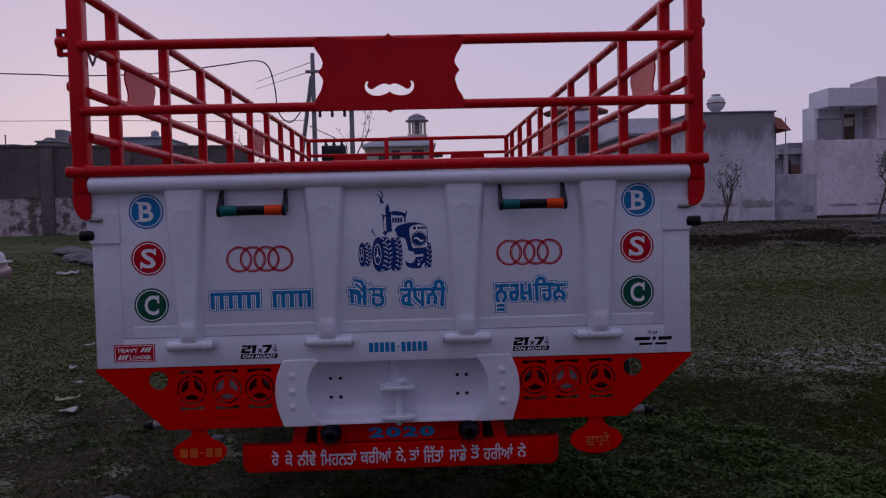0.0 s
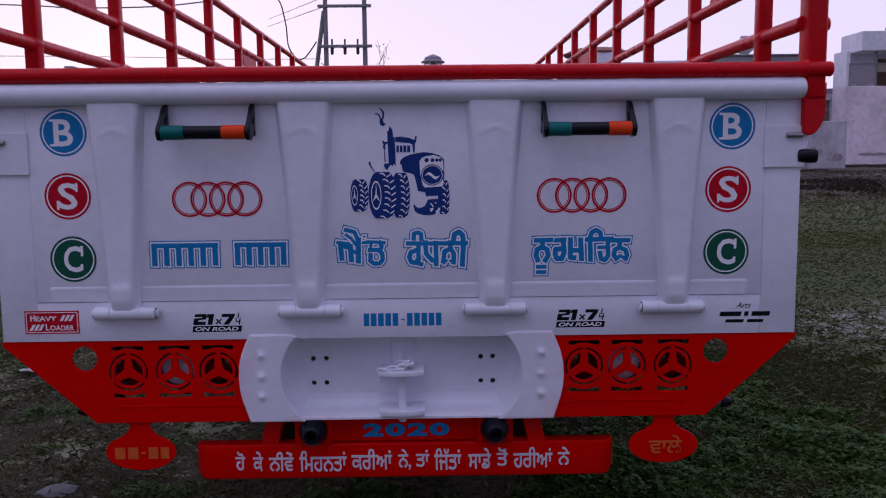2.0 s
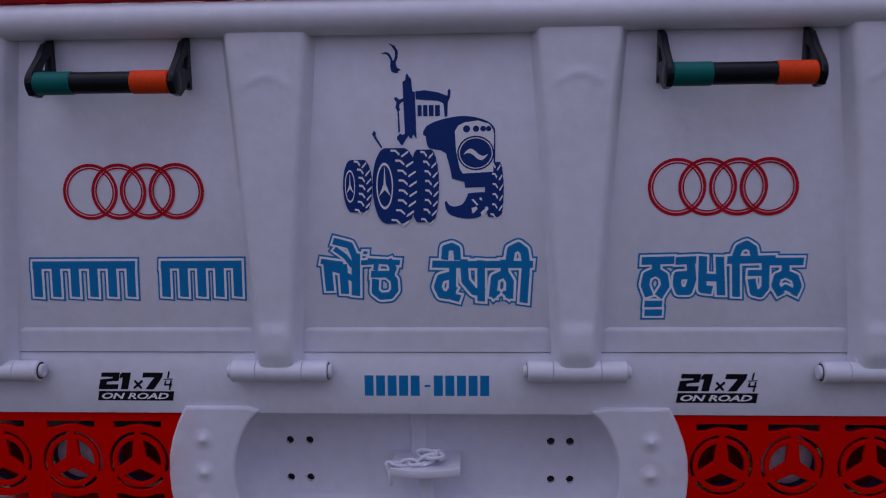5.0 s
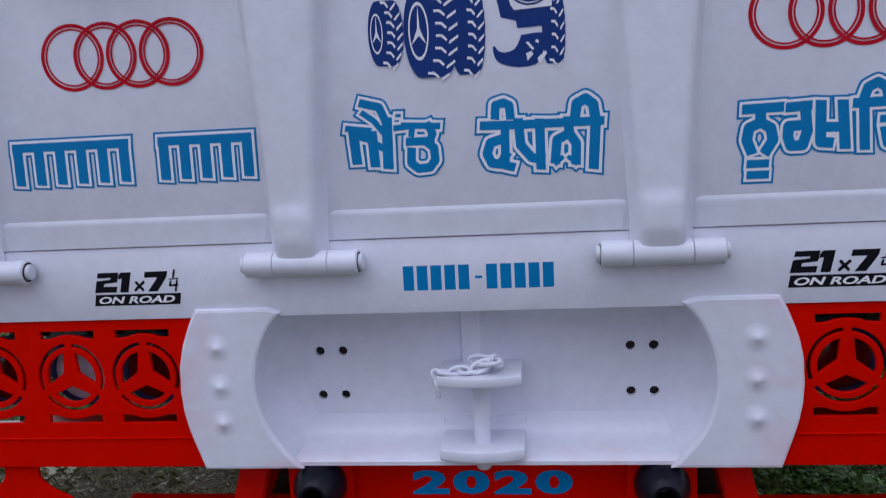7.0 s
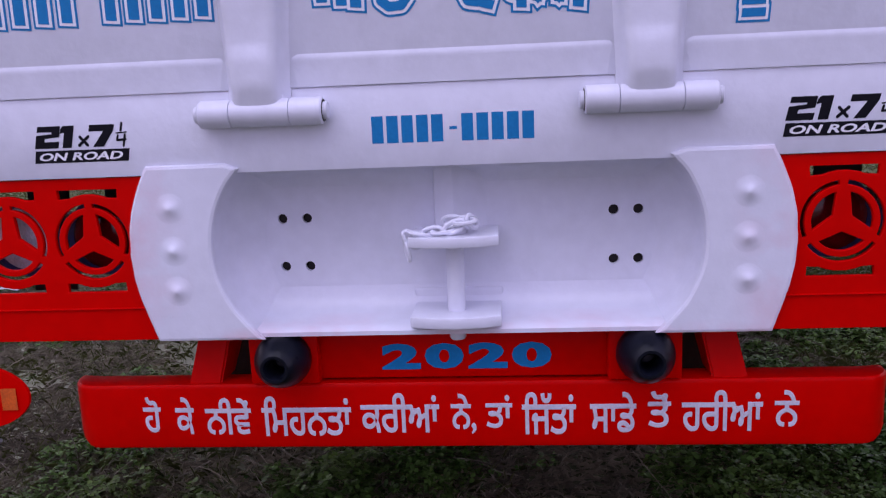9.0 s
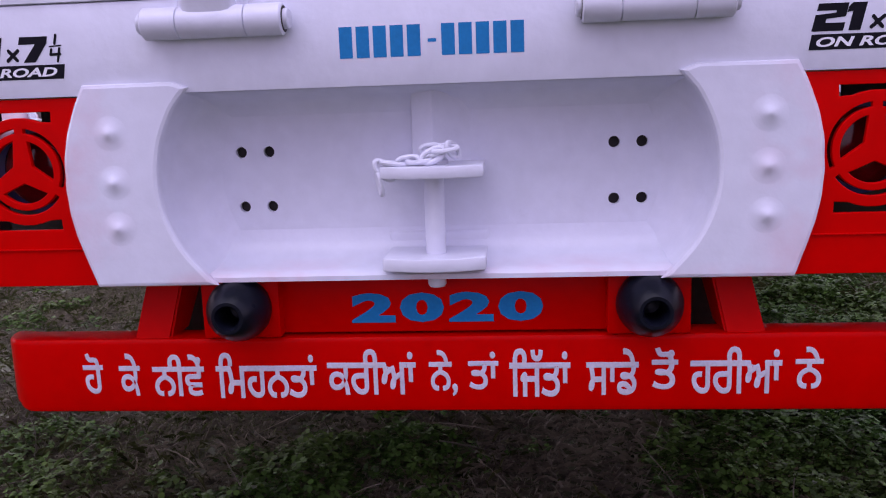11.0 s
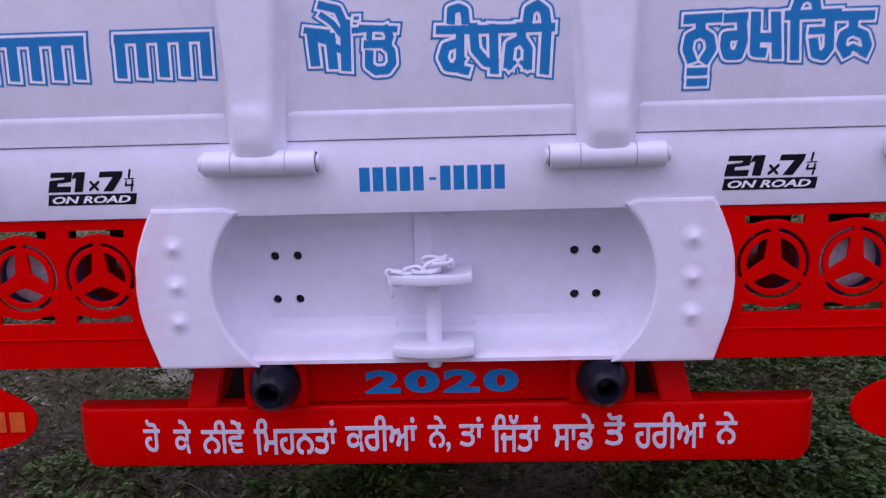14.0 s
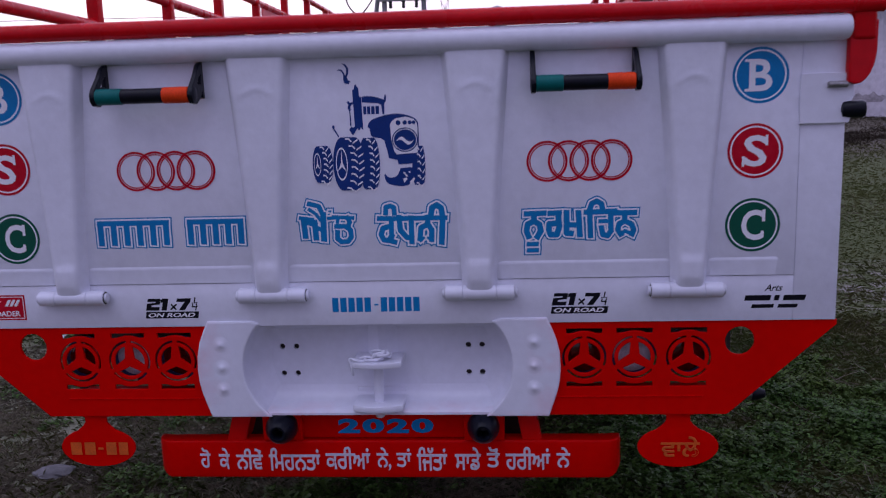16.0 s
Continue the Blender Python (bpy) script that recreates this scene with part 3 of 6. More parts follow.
SIDE_Z = (2.182, 1.996, 1.830, 1.665)
SIDE_Y = [0.28 + 0.672 * k for k in range(9)]
for s in (-1, 1):
    x = s * 1.10
    for z in SIDE_Z:
        tpart("side_rail", tube(B(), (x, 0.0, z), (x, 6.22, z), 0.0195, 20), RED_PIPE)
    for y in SIDE_Y:
        bm = B()
        box(bm, x - 0.0215, x + 0.0215, y - 0.0215, y + 0.0215, 1.50, 2.185, 0.006)
        for z in SIDE_Z[1:]:
            lathe(bm, (x, y - 0.028, z), (0, 1, 0), [(0, 0.020), (0.006, 0.024), (0.050, 0.024), (0.056, 0.020)], 16)
        tpart("upright", bm, RED_PIPE)
    # red name boards with wavy ends hung between the side rails
    for y0 in (0.42, 3.10):
        y1 = y0 + 0.36
        wav = lambda t: 0.018 * math.sin(t * 2 * math.pi)
        pts = [(y0 + wav(k / 12), 1.84 + (1.985 - 1.84) * k / 12) for k in range(13)] + [(y1 - wav(1 - k / 12), 1.985 - (1.985 - 1.84) * k / 12) for k in range(13)]
        mesh = plate([pts], 0, 0.006)
        mesh.transform(Matrix(((0, 1, 0, x), (1, 0, 0, 0), (0, 0, 1, 0), (0, 0, 0, 1))))
        tpart("side_board", mesh, RED_BOARD)
for z, r in ((2.185, 0.020), (2.018, 0.017), (1.60, 0.02)):
    tpart("front_rail", tube(B(), (-1.1, 6.2, z), (1.1, 6.2, z), r, 18), RED_PIPE)
for x in (-1.1, -0.237, 0.262, 1.1):
    tpart("front_upright", box(B(), x - 0.024, x + 0.024, 6.18, 6.225, 1.47, 2.19, 0.006), RED_PIPE)
for x0, x1 in ((-0.83, -0.45), (0.47, 0.85)):
    w = (x1 - x0)
    pts = [(x0 + 0.02, 1.885), (x0 + 0.035, 1.92), (x0 + 0.0, 1.95), (x0 + 0.01, 2.012), (x1 - 0.01, 2.012), (x1, 1.95), (x1 - 0.035, 1.92), (x1 - 0.02, 1.885)]
    tpart("front_board", plate([pts], 6.175, 0.006), RED_PIPE)

# scalloped name board with the moustache cut through it
half = [(0.0, 2.016), (0.018, 2.000), (0.09, 1.994), (0.17, 1.999), (0.245, 2.008), (0.262, 2.004), (0.271, 1.990), (0.262, 1.965), (0.243, 1.935), (0.236, 1.915), (0.240, 1.900), (0.254, 1.881), (0.240, 1.862), (0.237, 1.845), (0.246, 1.815), (0.264, 1.785), (0.272, 1.760), (0.262, 1.747), (0.018, 1.744), (0.0, 1.734)]
half = [(x, z - 0.005) for x, z in half]
outline = half + [(-x, z) for x, z in half[-2:0:-1]]
mo = [(0.0, 1.806), (0.014, 1.798), (0.042, 1.792), (0.068, 1.797), (0.086, 1.812), (0.0895, 1.832), (0.082, 1.8455), (0.074, 1.842), (0.079, 1.834), (0.074, 1.821), (0.063, 1.817), (0.048, 1.826), (0.028, 1.8355), (0.012, 1.8365), (0.0, 1.832)]
mo_loop = curve_through([(x, z - 0.004) for x, z in mo], 4)
hole = mo_loop + [(-x, z) for x, z in mo_loop[-2:0:-1]]
tpart("name_board", plate([outline, hole], RAIL_Y - 0.021, 0.006, 0.001), RED_PIPE, "scalloped red board with a moustache cut-out")

# ---- rear skirt with star grilles ----
GZ = 0.7275
VENTS = (0.762, 0.633, 0.512)


def gusset_edge(n=14):
    line = curve_through([(0.421, 0.826), (0.440, 0.785), (0.451, 0.740), (0.4525, 0.700), (0.446, 0.650), (0.425, 0.586)], 8)
    return [(x + 0.0012 * noise.noise(Vector((z * 45, 2.0, 0))), z) for x, z in line]


def grille_holes(cx):
    """Outer slotted ring, three sectors between the star's arms, and a slit above and below."""
    loops = []
    for k in range(3):
        a = 90 + k * 120
        loops.append(arc(cx, GZ, 0.0550, a + 5, a + 115, 14) + arc(cx, GZ, 0.0472, a + 115, a + 5, 14))
        # sector between two tapering arms
        cen = radians(a + 60)
        inner = (cx + 0.013 * math.cos(cen), GZ + 0.013 * math.sin(cen))
        loops.append([inner] + arc(cx, GZ, 0.0405, a + 11, a + 109, 12))
    for s in (-1, 1):
        top = [(cx - 0.045, GZ + s * 0.0745), (cx + 0.045, GZ + s * 0.0745), (cx + 0.044, GZ + s * 0.0592)]
        top += [(cx + 0.0660 * math.sin(radians(a)), GZ + s * 0.0660 * math.cos(radians(a))) for a in (24, 16, 6, -6, -16, -24)]
        top += [(cx - 0.044, GZ + s * 0.0592)]
        loops.append(top)
    return loops


for s in (-1, 1):
    g = gusset_edge()
    out = [(1.105, 0.8155), (1.105, 0.806), (0.856, 0.583), (0.40, 0.583), (0.40, 0.8155)]
    loops = [[(s * x, z) for x, z in out], [(s * x, z) for x, z in circle(0.882, 0.767, 0.036, 28)]]
    for c in VENTS:
        loops += grille_holes(s * c)
    skirt = tpart("rear_skirt", plate(loops, -0.002, 0.008, 0.0012), RED, "red skirt plate with star-shaped lamp grilles cut through")
    tpart("skirt_seam", box(B(), *sorted((s * 0.445, s * 0.80)), -0.0085, -0.004, 0.6280, 0.6300, 0.0008), RED, parent=skirt)
    tpart("back_flange", box(B(), *sorted((s * 0.42, s * 0.86)), 0.008, 0.215, 0.583, 0.589, 0.001), RED, parent=skirt)
    tpart("under_beam", box(B(), *sorted((s * 0.42, s * 1.0)), 0.50, 0.56, 0.577, 0.70, 0.003), DARK)
    # sloped end flange
    bm = B()
    q = [bm.verts.new(c) for c in ((s * 1.103, 0.006, 0.812), (s * 0.856, 0.006, 0.5835), (s * 0.856, 0.06, 0.5835), (s * 1.103, 0.06, 0.812), (s * 1.099, 0.006, 0.816), (s * 0.852, 0.006, 0.5875), (s * 0.852, 0.06, 0.5875), (s * 1.099, 0.06, 0.816))]
    for f in ((0, 1, 2, 3), (4, 5, 6, 7), (0, 1, 5, 4), (2, 3, 7, 6), (1, 2, 6, 5), (0, 3, 7, 4)):
        bm.faces.new([q[i] for i in f])
    tpart("end_flange", bm, RED, parent=skirt)
    for k, c in enumerate(VENTS):
        lens_mat, lab = (LENS_CLEAR, "clear lamp lens behind a grille") if k == 1 else (LENS_RED, "dark red lamp lens behind a grille")
        lamp = tpart("tail_lamp", lathe(B(), (s * c, 0.069, GZ + 0.001), (0, -1, 0), [(0, 0.050), (0.03, 0.0570), (0.036, 0.0570), (0.038, 0.050)], 28), LAMP_BLUE, "tail lamp in a dark blue housing")
        tpart("lens", lathe(B(), (s * c, 0.0315, GZ + 0.001), (0, -1, 0), [(0, 0.0470), (0.004, 0.044), (0.008, 0.034), (0.0105, 0.017), (0.011, 0.003)], 28), lens_mat, lab, parent=lamp)
    # dark tabs that carry the lamps
    for c in VENTS:
        tpart("lamp_strip", box(B(), c * s - 0.012, c * s + 0.052, 0.0695, 0.0745, 0.776, 0.8155, 0.001), DARK)
    tpart("lamp_strip", box(B(), *sorted((s * 0.585, s * 0.652)), 0.0695, 0.0745, 0.641, 0.684, 0.001), DARK)
    # gusset plate with an arched inner edge
    inner = curve_through([(0.285, 0.586), (0.318, 0.625), (0.338, 0.670), (0.343, 0.715), (0.336, 0.760), (0.318, 0.800), (0.300, 0.822)], 5)
    loop = [(x * 0.992, z) for x, z in g + inner + [(0.312, 0.8265)]]
    gus = tpart("gusset_plate", plate([[(s * x, z) for x, z in loop]], -0.0095, 0.014, 0.005), WHITE_DUSTY, "white gusset plate with three painted bolts")
    for z in (0.772, 0.712, 0.655):
        dome = [(0.0040 * math.exp(-(r / 0.0140) ** 2) + 0.0024 * math.exp(-(r / 0.0065) ** 2) - 0.0004, r) for r in (0.030, 0.024, 0.0205, 0.018, 0.0155, 0.013, 0.0105, 0.008, 0.0055, 0.003, 0.0008)]
        tpart("bolt", lathe(B(), (s * 0.3895, -0.0165, z), (0, -1, 0), dome, 24), WHITE_DUSTY, parent=gus, angle=85)
    # cheek from gusset edge back to the recessed plate
    bm = B()
    rows = []
    for x, z in inner:
        rows.append(tuple(bm.verts.new((s * (x - e), y, z)) for e, y in ((0.0, -0.004), (0.001, 0.018), (0.005, 0.036), (0.012, 0.052), (0.023, 0.064), (0.038, 0.0715), (0.058, 0.0749))))
    for p, q in zip(rows, rows[1:]):
        for k in range(6):
            bm.faces.new((p[k], p[k + 1], q[k + 1], q[k]))
    tpart("cheek", bm, WHITE, parent=gus, angle=80)

# recessed cross member with bolt holes, its top web and its bottom lip
holes = [circle(x, z, 0.0073, 18) for x in (-0.258, -0.221, 0.226, 0.261) for z in (0.740, 0.668)]
cross = tpart("cross_member", plate([[(-0.36, 0.590), (0.36, 0.590), (0.36, 0.8175), (-0.36, 0.8175)]] + holes, 0.079, 0.008), WHITE, "white recessed cross member with eight bolt holes")
# dark sheet behind the plate stands in for shade inside the holes
tpart("hole_shade", box(B(), -0.36, 0.36, 0.087, 0.091, 0.59, 0.8175), DARK, parent=cross)
bm = B()
lip = [(-0.006, 0.583), (-0.006, 0.589), (-0.002, 0.592), (0.026, 0.5935), (0.044, 0.5970), (0.057, 0.6030), (0.066, 0.6115), (0.0715, 0.622), (0.0748, 0.637), (0.0765, 0.583)]
ends = [[bm.verts.new((x, y, z)) for y, z in lip] for x in (-0.288, 0.288)]
for k in range(len(lip)):
    j = (k + 1) % len(lip)
    bm.faces.new((ends[0][k], ends[0][j], ends[1][j], ends[1][k]))
bm.faces.new(ends[0][::-1])
bm.faces.new(ends[1])
tpart("bottom_lip", bm, WHITE_DUSTY, parent=cross, angle=45)
bm = B()
lip = [(0.012, 0.8175), (0.046, 0.8135), (0.062, 0.8075), (0.0705, 0.799), (0.0755, 0.785), (0.0765, 0.8175)]
ends = [[bm.verts.new((x, y, z)) for y, z in lip] for x in (-0.322, 0.322)]
for k in range(len(lip)):
    j = (k + 1) % len(lip)
    bm.faces.new((ends[0][k], ends[0][j], ends[1][j], ends[1][k]))
bm.faces.new(ends[0][::-1])
bm.faces.new(ends[1])
tpart("top_lip", bm, WHITE, parent=cross)

# towing jaw with its pin and a loose chain
def jaw(z, t, reach, w):
    front = [(-w + 2 * w * k / 16, -reach - 0.014 * (1 - ((k - 8) / 8) ** 2)) for k in range(17)]
    loop = [(-w, 0.073)] + front + [(w, 0.073)]
    mesh = plate([loop], 0, t, 0.0018)
    mesh.transform(Matrix(((1, 0, 0, 0), (0, 0, 1, 0), (0, -1, 0, z), (0, 0, 0, 1))))
    return mesh


tow = tpart("towing_jaw", jaw(0.7150, 0.0145, 0.012, 0.060), WHITE, "white towing jaw with a pin and a painted chain")
tpart("lower_jaw", jaw(0.6035, 0.0160, 0.014, 0.061), WHITE, parent=tow)
tpart("back_plate", box(B(), -0.066, 0.066, 0.070, 0.080, 0.600, 0.632, 0.0045, 3), WHITE, parent=tow)
bm = B()
tube(bm, (0.0, 0.018, 0.585), (0.0, 0.018, 0.735), 0.0125, 20)
tube(bm, (0.0, 0.018, 0.569), (0.0, 0.018, 0.595), 0.0115, 14)
tube(bm, (0.0, 0.018, 0.7195), (0.0, 0.018, 0.730), 0.019, 20)
tpart("tow_pin", bm, WHITE, parent=tow)
bm = B()
sec = [(-0.032, 0.0755), (-0.029, 0.060), (-0.002, 0.050), (0.004, 0.052), (0.018, 0.064), (0.045, 0.0755)]
lo_hi = [[bm.verts.new((x, y, z)) for x, y in sec] for z in (0.72, 0.8165)]
for k in range(len(sec) - 1):
    bm.faces.new((lo_hi[0][k], lo_hi[0][k + 1], lo_hi[1][k + 1], lo_hi[1][k]))
bm.faces.new(lo_hi[0][::-1])
tpart("stiffener", bm, WHITE, parent=tow)


def link(m):
    """One oval chain link."""
    bm = B()
    n, seg, a, b, r = 18, 8, 0.0110, 0.0070, 0.0032
    rings = []
    for k in range(n):
        t = 2 * math.pi * k / n
        c = Vector((a * math.cos(t) + 0.004 * (1 if math.cos(t) > 0 else -1) * abs(math.cos(t)) ** 0.3, b * math.sin(t), 0))
        o = Vector((math.cos(t), math.sin(t), 0))
        rings.append([bm.verts.new(m @ (c + o * r * math.cos(2 * math.pi * j / seg) + Vector((0, 0, r * math.sin(2 * math.pi * j / seg))))) for j in range(seg)])
    for k in range(n):
        p, q = rings[k], rings[(k + 1) % n]
        for j in range(seg):
            bm.faces.new((p[j], q[j], q[(j + 1) % seg], p[(j + 1) % seg]))
    tpart("chain_link", bm, WHITE, parent=tow)


chain = [(-0.064, -0.004, 0.703, 0, 80, 20), (-0.057, -0.006, 0.718, 80, 45, 10), (-0.045, -0.005, 0.7255, 0, 8, 8), (-0.029, -0.003, 0.726, 80, -10, -6), (-0.014, -0.004, 0.728, 10, -4, 10),
         (0.002, -0.006, 0.734, 75, -25, 6), (0.017, -0.006, 0.741, 15, -6, -8), (0.026, 0.004, 0.739, 85, 30, 60), (0.014, 0.014, 0.742, 20, 10, 150), (0.0, 0.012, 0.739, 80, 0, 170)]
for x, y, z, rx, ry, rz in chain:
    link(pose(x, y, z, rx, ry, rz))

# red box beam with rubber buffers, and the bumper below it
tpart("beam", box(B(), -0.225, 0.225, 0.040, 0.12, 0.5035, 0.580, 0.003), RED)
for s in (-1, 1):
    tpart("buffer_plate", box(B(), 0.003 + min(s * 0.2085, s * 0.312), 0.003 + max(s * 0.2085, s * 0.312), 0.022, 0.12, 0.502, 0.582, 0.004), RED)
    bm = lathe(B(), (0.0035 + s * 0.2580, 0.022, 0.5445), (0, -1, 0), [(0, 0.036), (0.002, 0.0395), (0.008, 0.0408), (0.018, 0.0405), (0.029, 0.0380), (0.040, 0.0335), (0.050, 0.0280), (0.057, 0.0235), (0.0605, 0.0200), (0.0605, 0.0160), (0.056, 0.0135), (0.010, 0.0125), (0.006, 0.004)], 36)
    tpart("buffer", bm, BLACK, "black rubber buffer with a hollow tip")
    bm = B()
    q = [bm.verts.new(c) for c in ((s * 0.342, 0.055, 0.585), (s * 0.391, 0.055, 0.585), (s * 0.410, 0.036, 0.497), (s * 0.360, 0.036, 0.497), (s * 0.342, 0.14, 0.585), (s * 0.391, 0.14, 0.585), (s * 0.410, 0.10, 0.497), (s * 0.360, 0.10, 0.497))]
    for f in ((0, 1, 2, 3), (7, 6, 5, 4), (0, 4, 5, 1), (1, 5, 6, 2), (2, 6, 7, 3), (3, 7, 4, 0)):
        bm.faces.new([q[i] for i in f])
    bmesh.ops.bevel(bm, geom=list(bm.edges), offset=0.003, segments=2, affect="EDGES")
    tpart("bumper_bracket", bm, RED)
    # dark box behind the bracket stands in for the shaded gap there
    tpart("gap_shade_box", box(B(), *sorted((s * 0.30, s * 0.400)), 0.142, 0.18, 0.46, 0.70, 0.004), DARK)
# the bumper's ends curl back in plan and round off below
bm = B()
turn_r, low_r = 0.045, 0.034
plan = [(-0.601, 0.080, 1, 0)] + [(-0.601 + turn_r * (1 - math.cos(radians(a))), 0.030 + turn_r * (1 - math.sin(radians(a))), math.cos(radians(a)), math.sin(radians(a))) for a in range(0, 91, 15)]
plan += [(0.010 - x, y, -nx, ny) for x, y, nx, ny in plan[::-1]]
rows = []
for x, y, nx, ny in plan:
    u = min(1.0, max(0.0, (abs(x - 0.005) - 0.606 + low_r) / low_r))
    z0, z1 = 0.3965 + low_r * (1 - math.sqrt(1 - u * u)), 0.5000
    rim = [(0.070, z1 - 0.001), (0.007, z1), (0.0028, z1 - 0.0008), (0.0007, z1 - 0.003), (0.0, z1 - 0.007), (0.0, z0 + 0.009), (0.0025, z0 + 0.003), (0.008, z0), (0.070, z0)]
    inner = max(-0.565, min(0.575, x))
    rows.append([bm.verts.new((inner, 0.078, z)) if e > 0.05 else bm.verts.new((x + nx * e, min(0.080, y + ny * e), z)) for e, z in rim])
for p, q in zip(rows, rows[1:]):
    for k in range(len(p) - 1):
        bm.faces.new((p[k], q[k], q[k + 1], p[k + 1]))
    bm.faces.new((p[-1], q[-1], q[0], p[0]))
bm.faces.new(rows[0])
bm.faces.new(rows[-1][::-1])
bumper = tpart("bumper", bm, RED, "red steel bumper with a white painted verse")

# oval tags hanging under the skirt
for s in (-1, 1):
    cx, cz = s * 0.742, 0.494
    neck = [(0.041, 0.588), (0.041, 0.579), (0.028, 0.577), (0.028, 0.562), (0.036, 0.551)]
    right = neck + [(0.098 * math.cos(radians(a)), cz + 0.052 * math.sin(radians(a))) for a in range(58, -91, -8)]
    loop = [(cx + x, z) for x, z in right] + [(cx - x, z) for x, z in right[::-1]]
    tpart("oval_tag", plate([loop], 0.006, 0.006, 0.001), RED, "red oval tag with orange paint marks")
    bm = B()
    tube(bm, (s * 0.90, 0.30, 0.53), (s * 1.005, 0.30, 0.528), 0.019, 16)
    side = tpart("tie_peg", bm, STEEL, "grey steel tie peg with a dark tip")
    tpart("tip", lathe(B(), (s * 1.004, 0.30, 0.528), (s, 0, -0.05), [(0, 0.020), (0.015, 0.020), (0.036, 0.012), (0.041, 0.003)], 16), BLACK, parent=side)
    tpart("peg_bracket", box(B(), *sorted((s * 0.90, s * 0.93)), 0.28, 0.32, 0.54, 0.86, 0.003), DARK)

# ---- painted signs on the trailer ----
SKIN = FACE - 0.0007   # first paint layer on the tailgate
SILL = -0.0102        # first paint layer on the sill


def paint(name, loops, mat, y, label="", parent=None):
    return part(name, plate(loops, y), mat, parent or trailer, label)


def words(name, text, x0, x1, z0, z1, y, mat, label="", parent=None, offset=0.0, shear=0.0):
    mesh, _ = lettering(text, x0, x1, z0, z1, y, offset, shear)
    return part(name, mesh, mat, parent or trailer, label)


def bar(x0, x1, z0, z1, slant=0.0):
    return [(x0, z0), (x1, z0), (x1 + slant, z1), (x0 + slant, z1)]


# round letter badges
def badge(letter, cx, cz, mat, shade):
    b = paint("badge", [circle(cx, cz, 0.0630, 48), circle(cx, cz, 0.0572, 48)], mat, SKIN, f"{shade} round badge with the letter {letter}")
    paint("badge_rim", [circle(cx, cz, 0.0572, 48), circle(cx, cz, 0.0536, 48)], P_WHITE, SKIN, parent=b)
    paint("badge_field", [circle(cx, cz, 0.0536, 48)], mat, SKIN, parent=b)
    y = SKIN - 0.0006
    w, h = (0.026, 0.036)
    mesh, _ = lettering(letter, cx - w, cx + w, cz - h, cz + h, y, 0.020)
    part("badge_letter", mesh, P_WHITE, b)
    # slab serifs
    if letter == "B":
        loops = [bar(cx - 0.036, cx - 0.008, cz - 0.036, cz - 0.030), bar(cx - 0.036, cx - 0.008, cz + 0.030, cz + 0.036)]
    elif letter == "S":
        loops = [bar(cx - 0.030, cx - 0.024, cz - 0.036, cz - 0.012), bar(cx + 0.022, cx + 0.028, cz + 0.012, cz + 0.036)]
    else:
        loops = [bar(cx + 0.021, cx + 0.028, cz + 0.008, cz + 0.036), bar(cx + 0.019, cx + 0.025, cz - 0.030, cz - 0.014)]
    for lp in loops:
        paint("badge_serif", [lp], P_WHITE, y - 0.0003, parent=b)


for s in (-1, 1):
    badge("B", 0.0045 + s * 0.9045, 1.391, P_BLUE, "blue")
    badge("S", 0.0020 + s * 0.9000, 1.220, P_RED, "crimson")
    badge("C", 0.0040 + s * 0.8970, 1.048, P_GREEN, "dark green")

# rows of four interlaced rings
for cx in (-0.494, 0.500):
    for k in range(4):
        c = cx + (k - 1.5) * 0.0500
        y = SKIN - 0.00025 * k
        r = paint("ring", [circle(c, 1.208, 0.0481, 48), circle(c, 1.208, 0.0428, 48)], P_RED, y, "thin crimson ring")
        paint("ring_line", [circle(c, 1.208, 0.0412, 48), circle(c, 1.208, 0.0386, 48)], P_RED, y, parent=r)


# outlined sign-painter's words, drawn stroke by stroke
def strokes(lines, r, place, y, step_y=0.00002, soft=1.0):
    """Broad brush strokes along lines of points, with rounded or blunt ends."""
    bm = B()
    caps = [radians(v) for v in ((-90, -66, -44, -22, 0, 22, 44, 66, 90) if soft > 0.8 else (-90, -45, 45, 90))]
    k = 0
    for line in lines:
        for p, q in zip(line, line[1:]):
            p, q = Vector(p), Vector(q)
            d = (q - p).normalized() * r
            e = Vector((-d.y, d.x))
            ring = []
            for c, way in ((p, -1), (q, 1)):
                ring += [c + way * (d * max(-9, math.cos(t)) * soft + e * math.sin(t)) for t in caps]
            bm.faces.new([bm.verts.new((place(c)[0], y - step_y * k, place(c)[1])) for c in ring])
            k += 1
    return bm


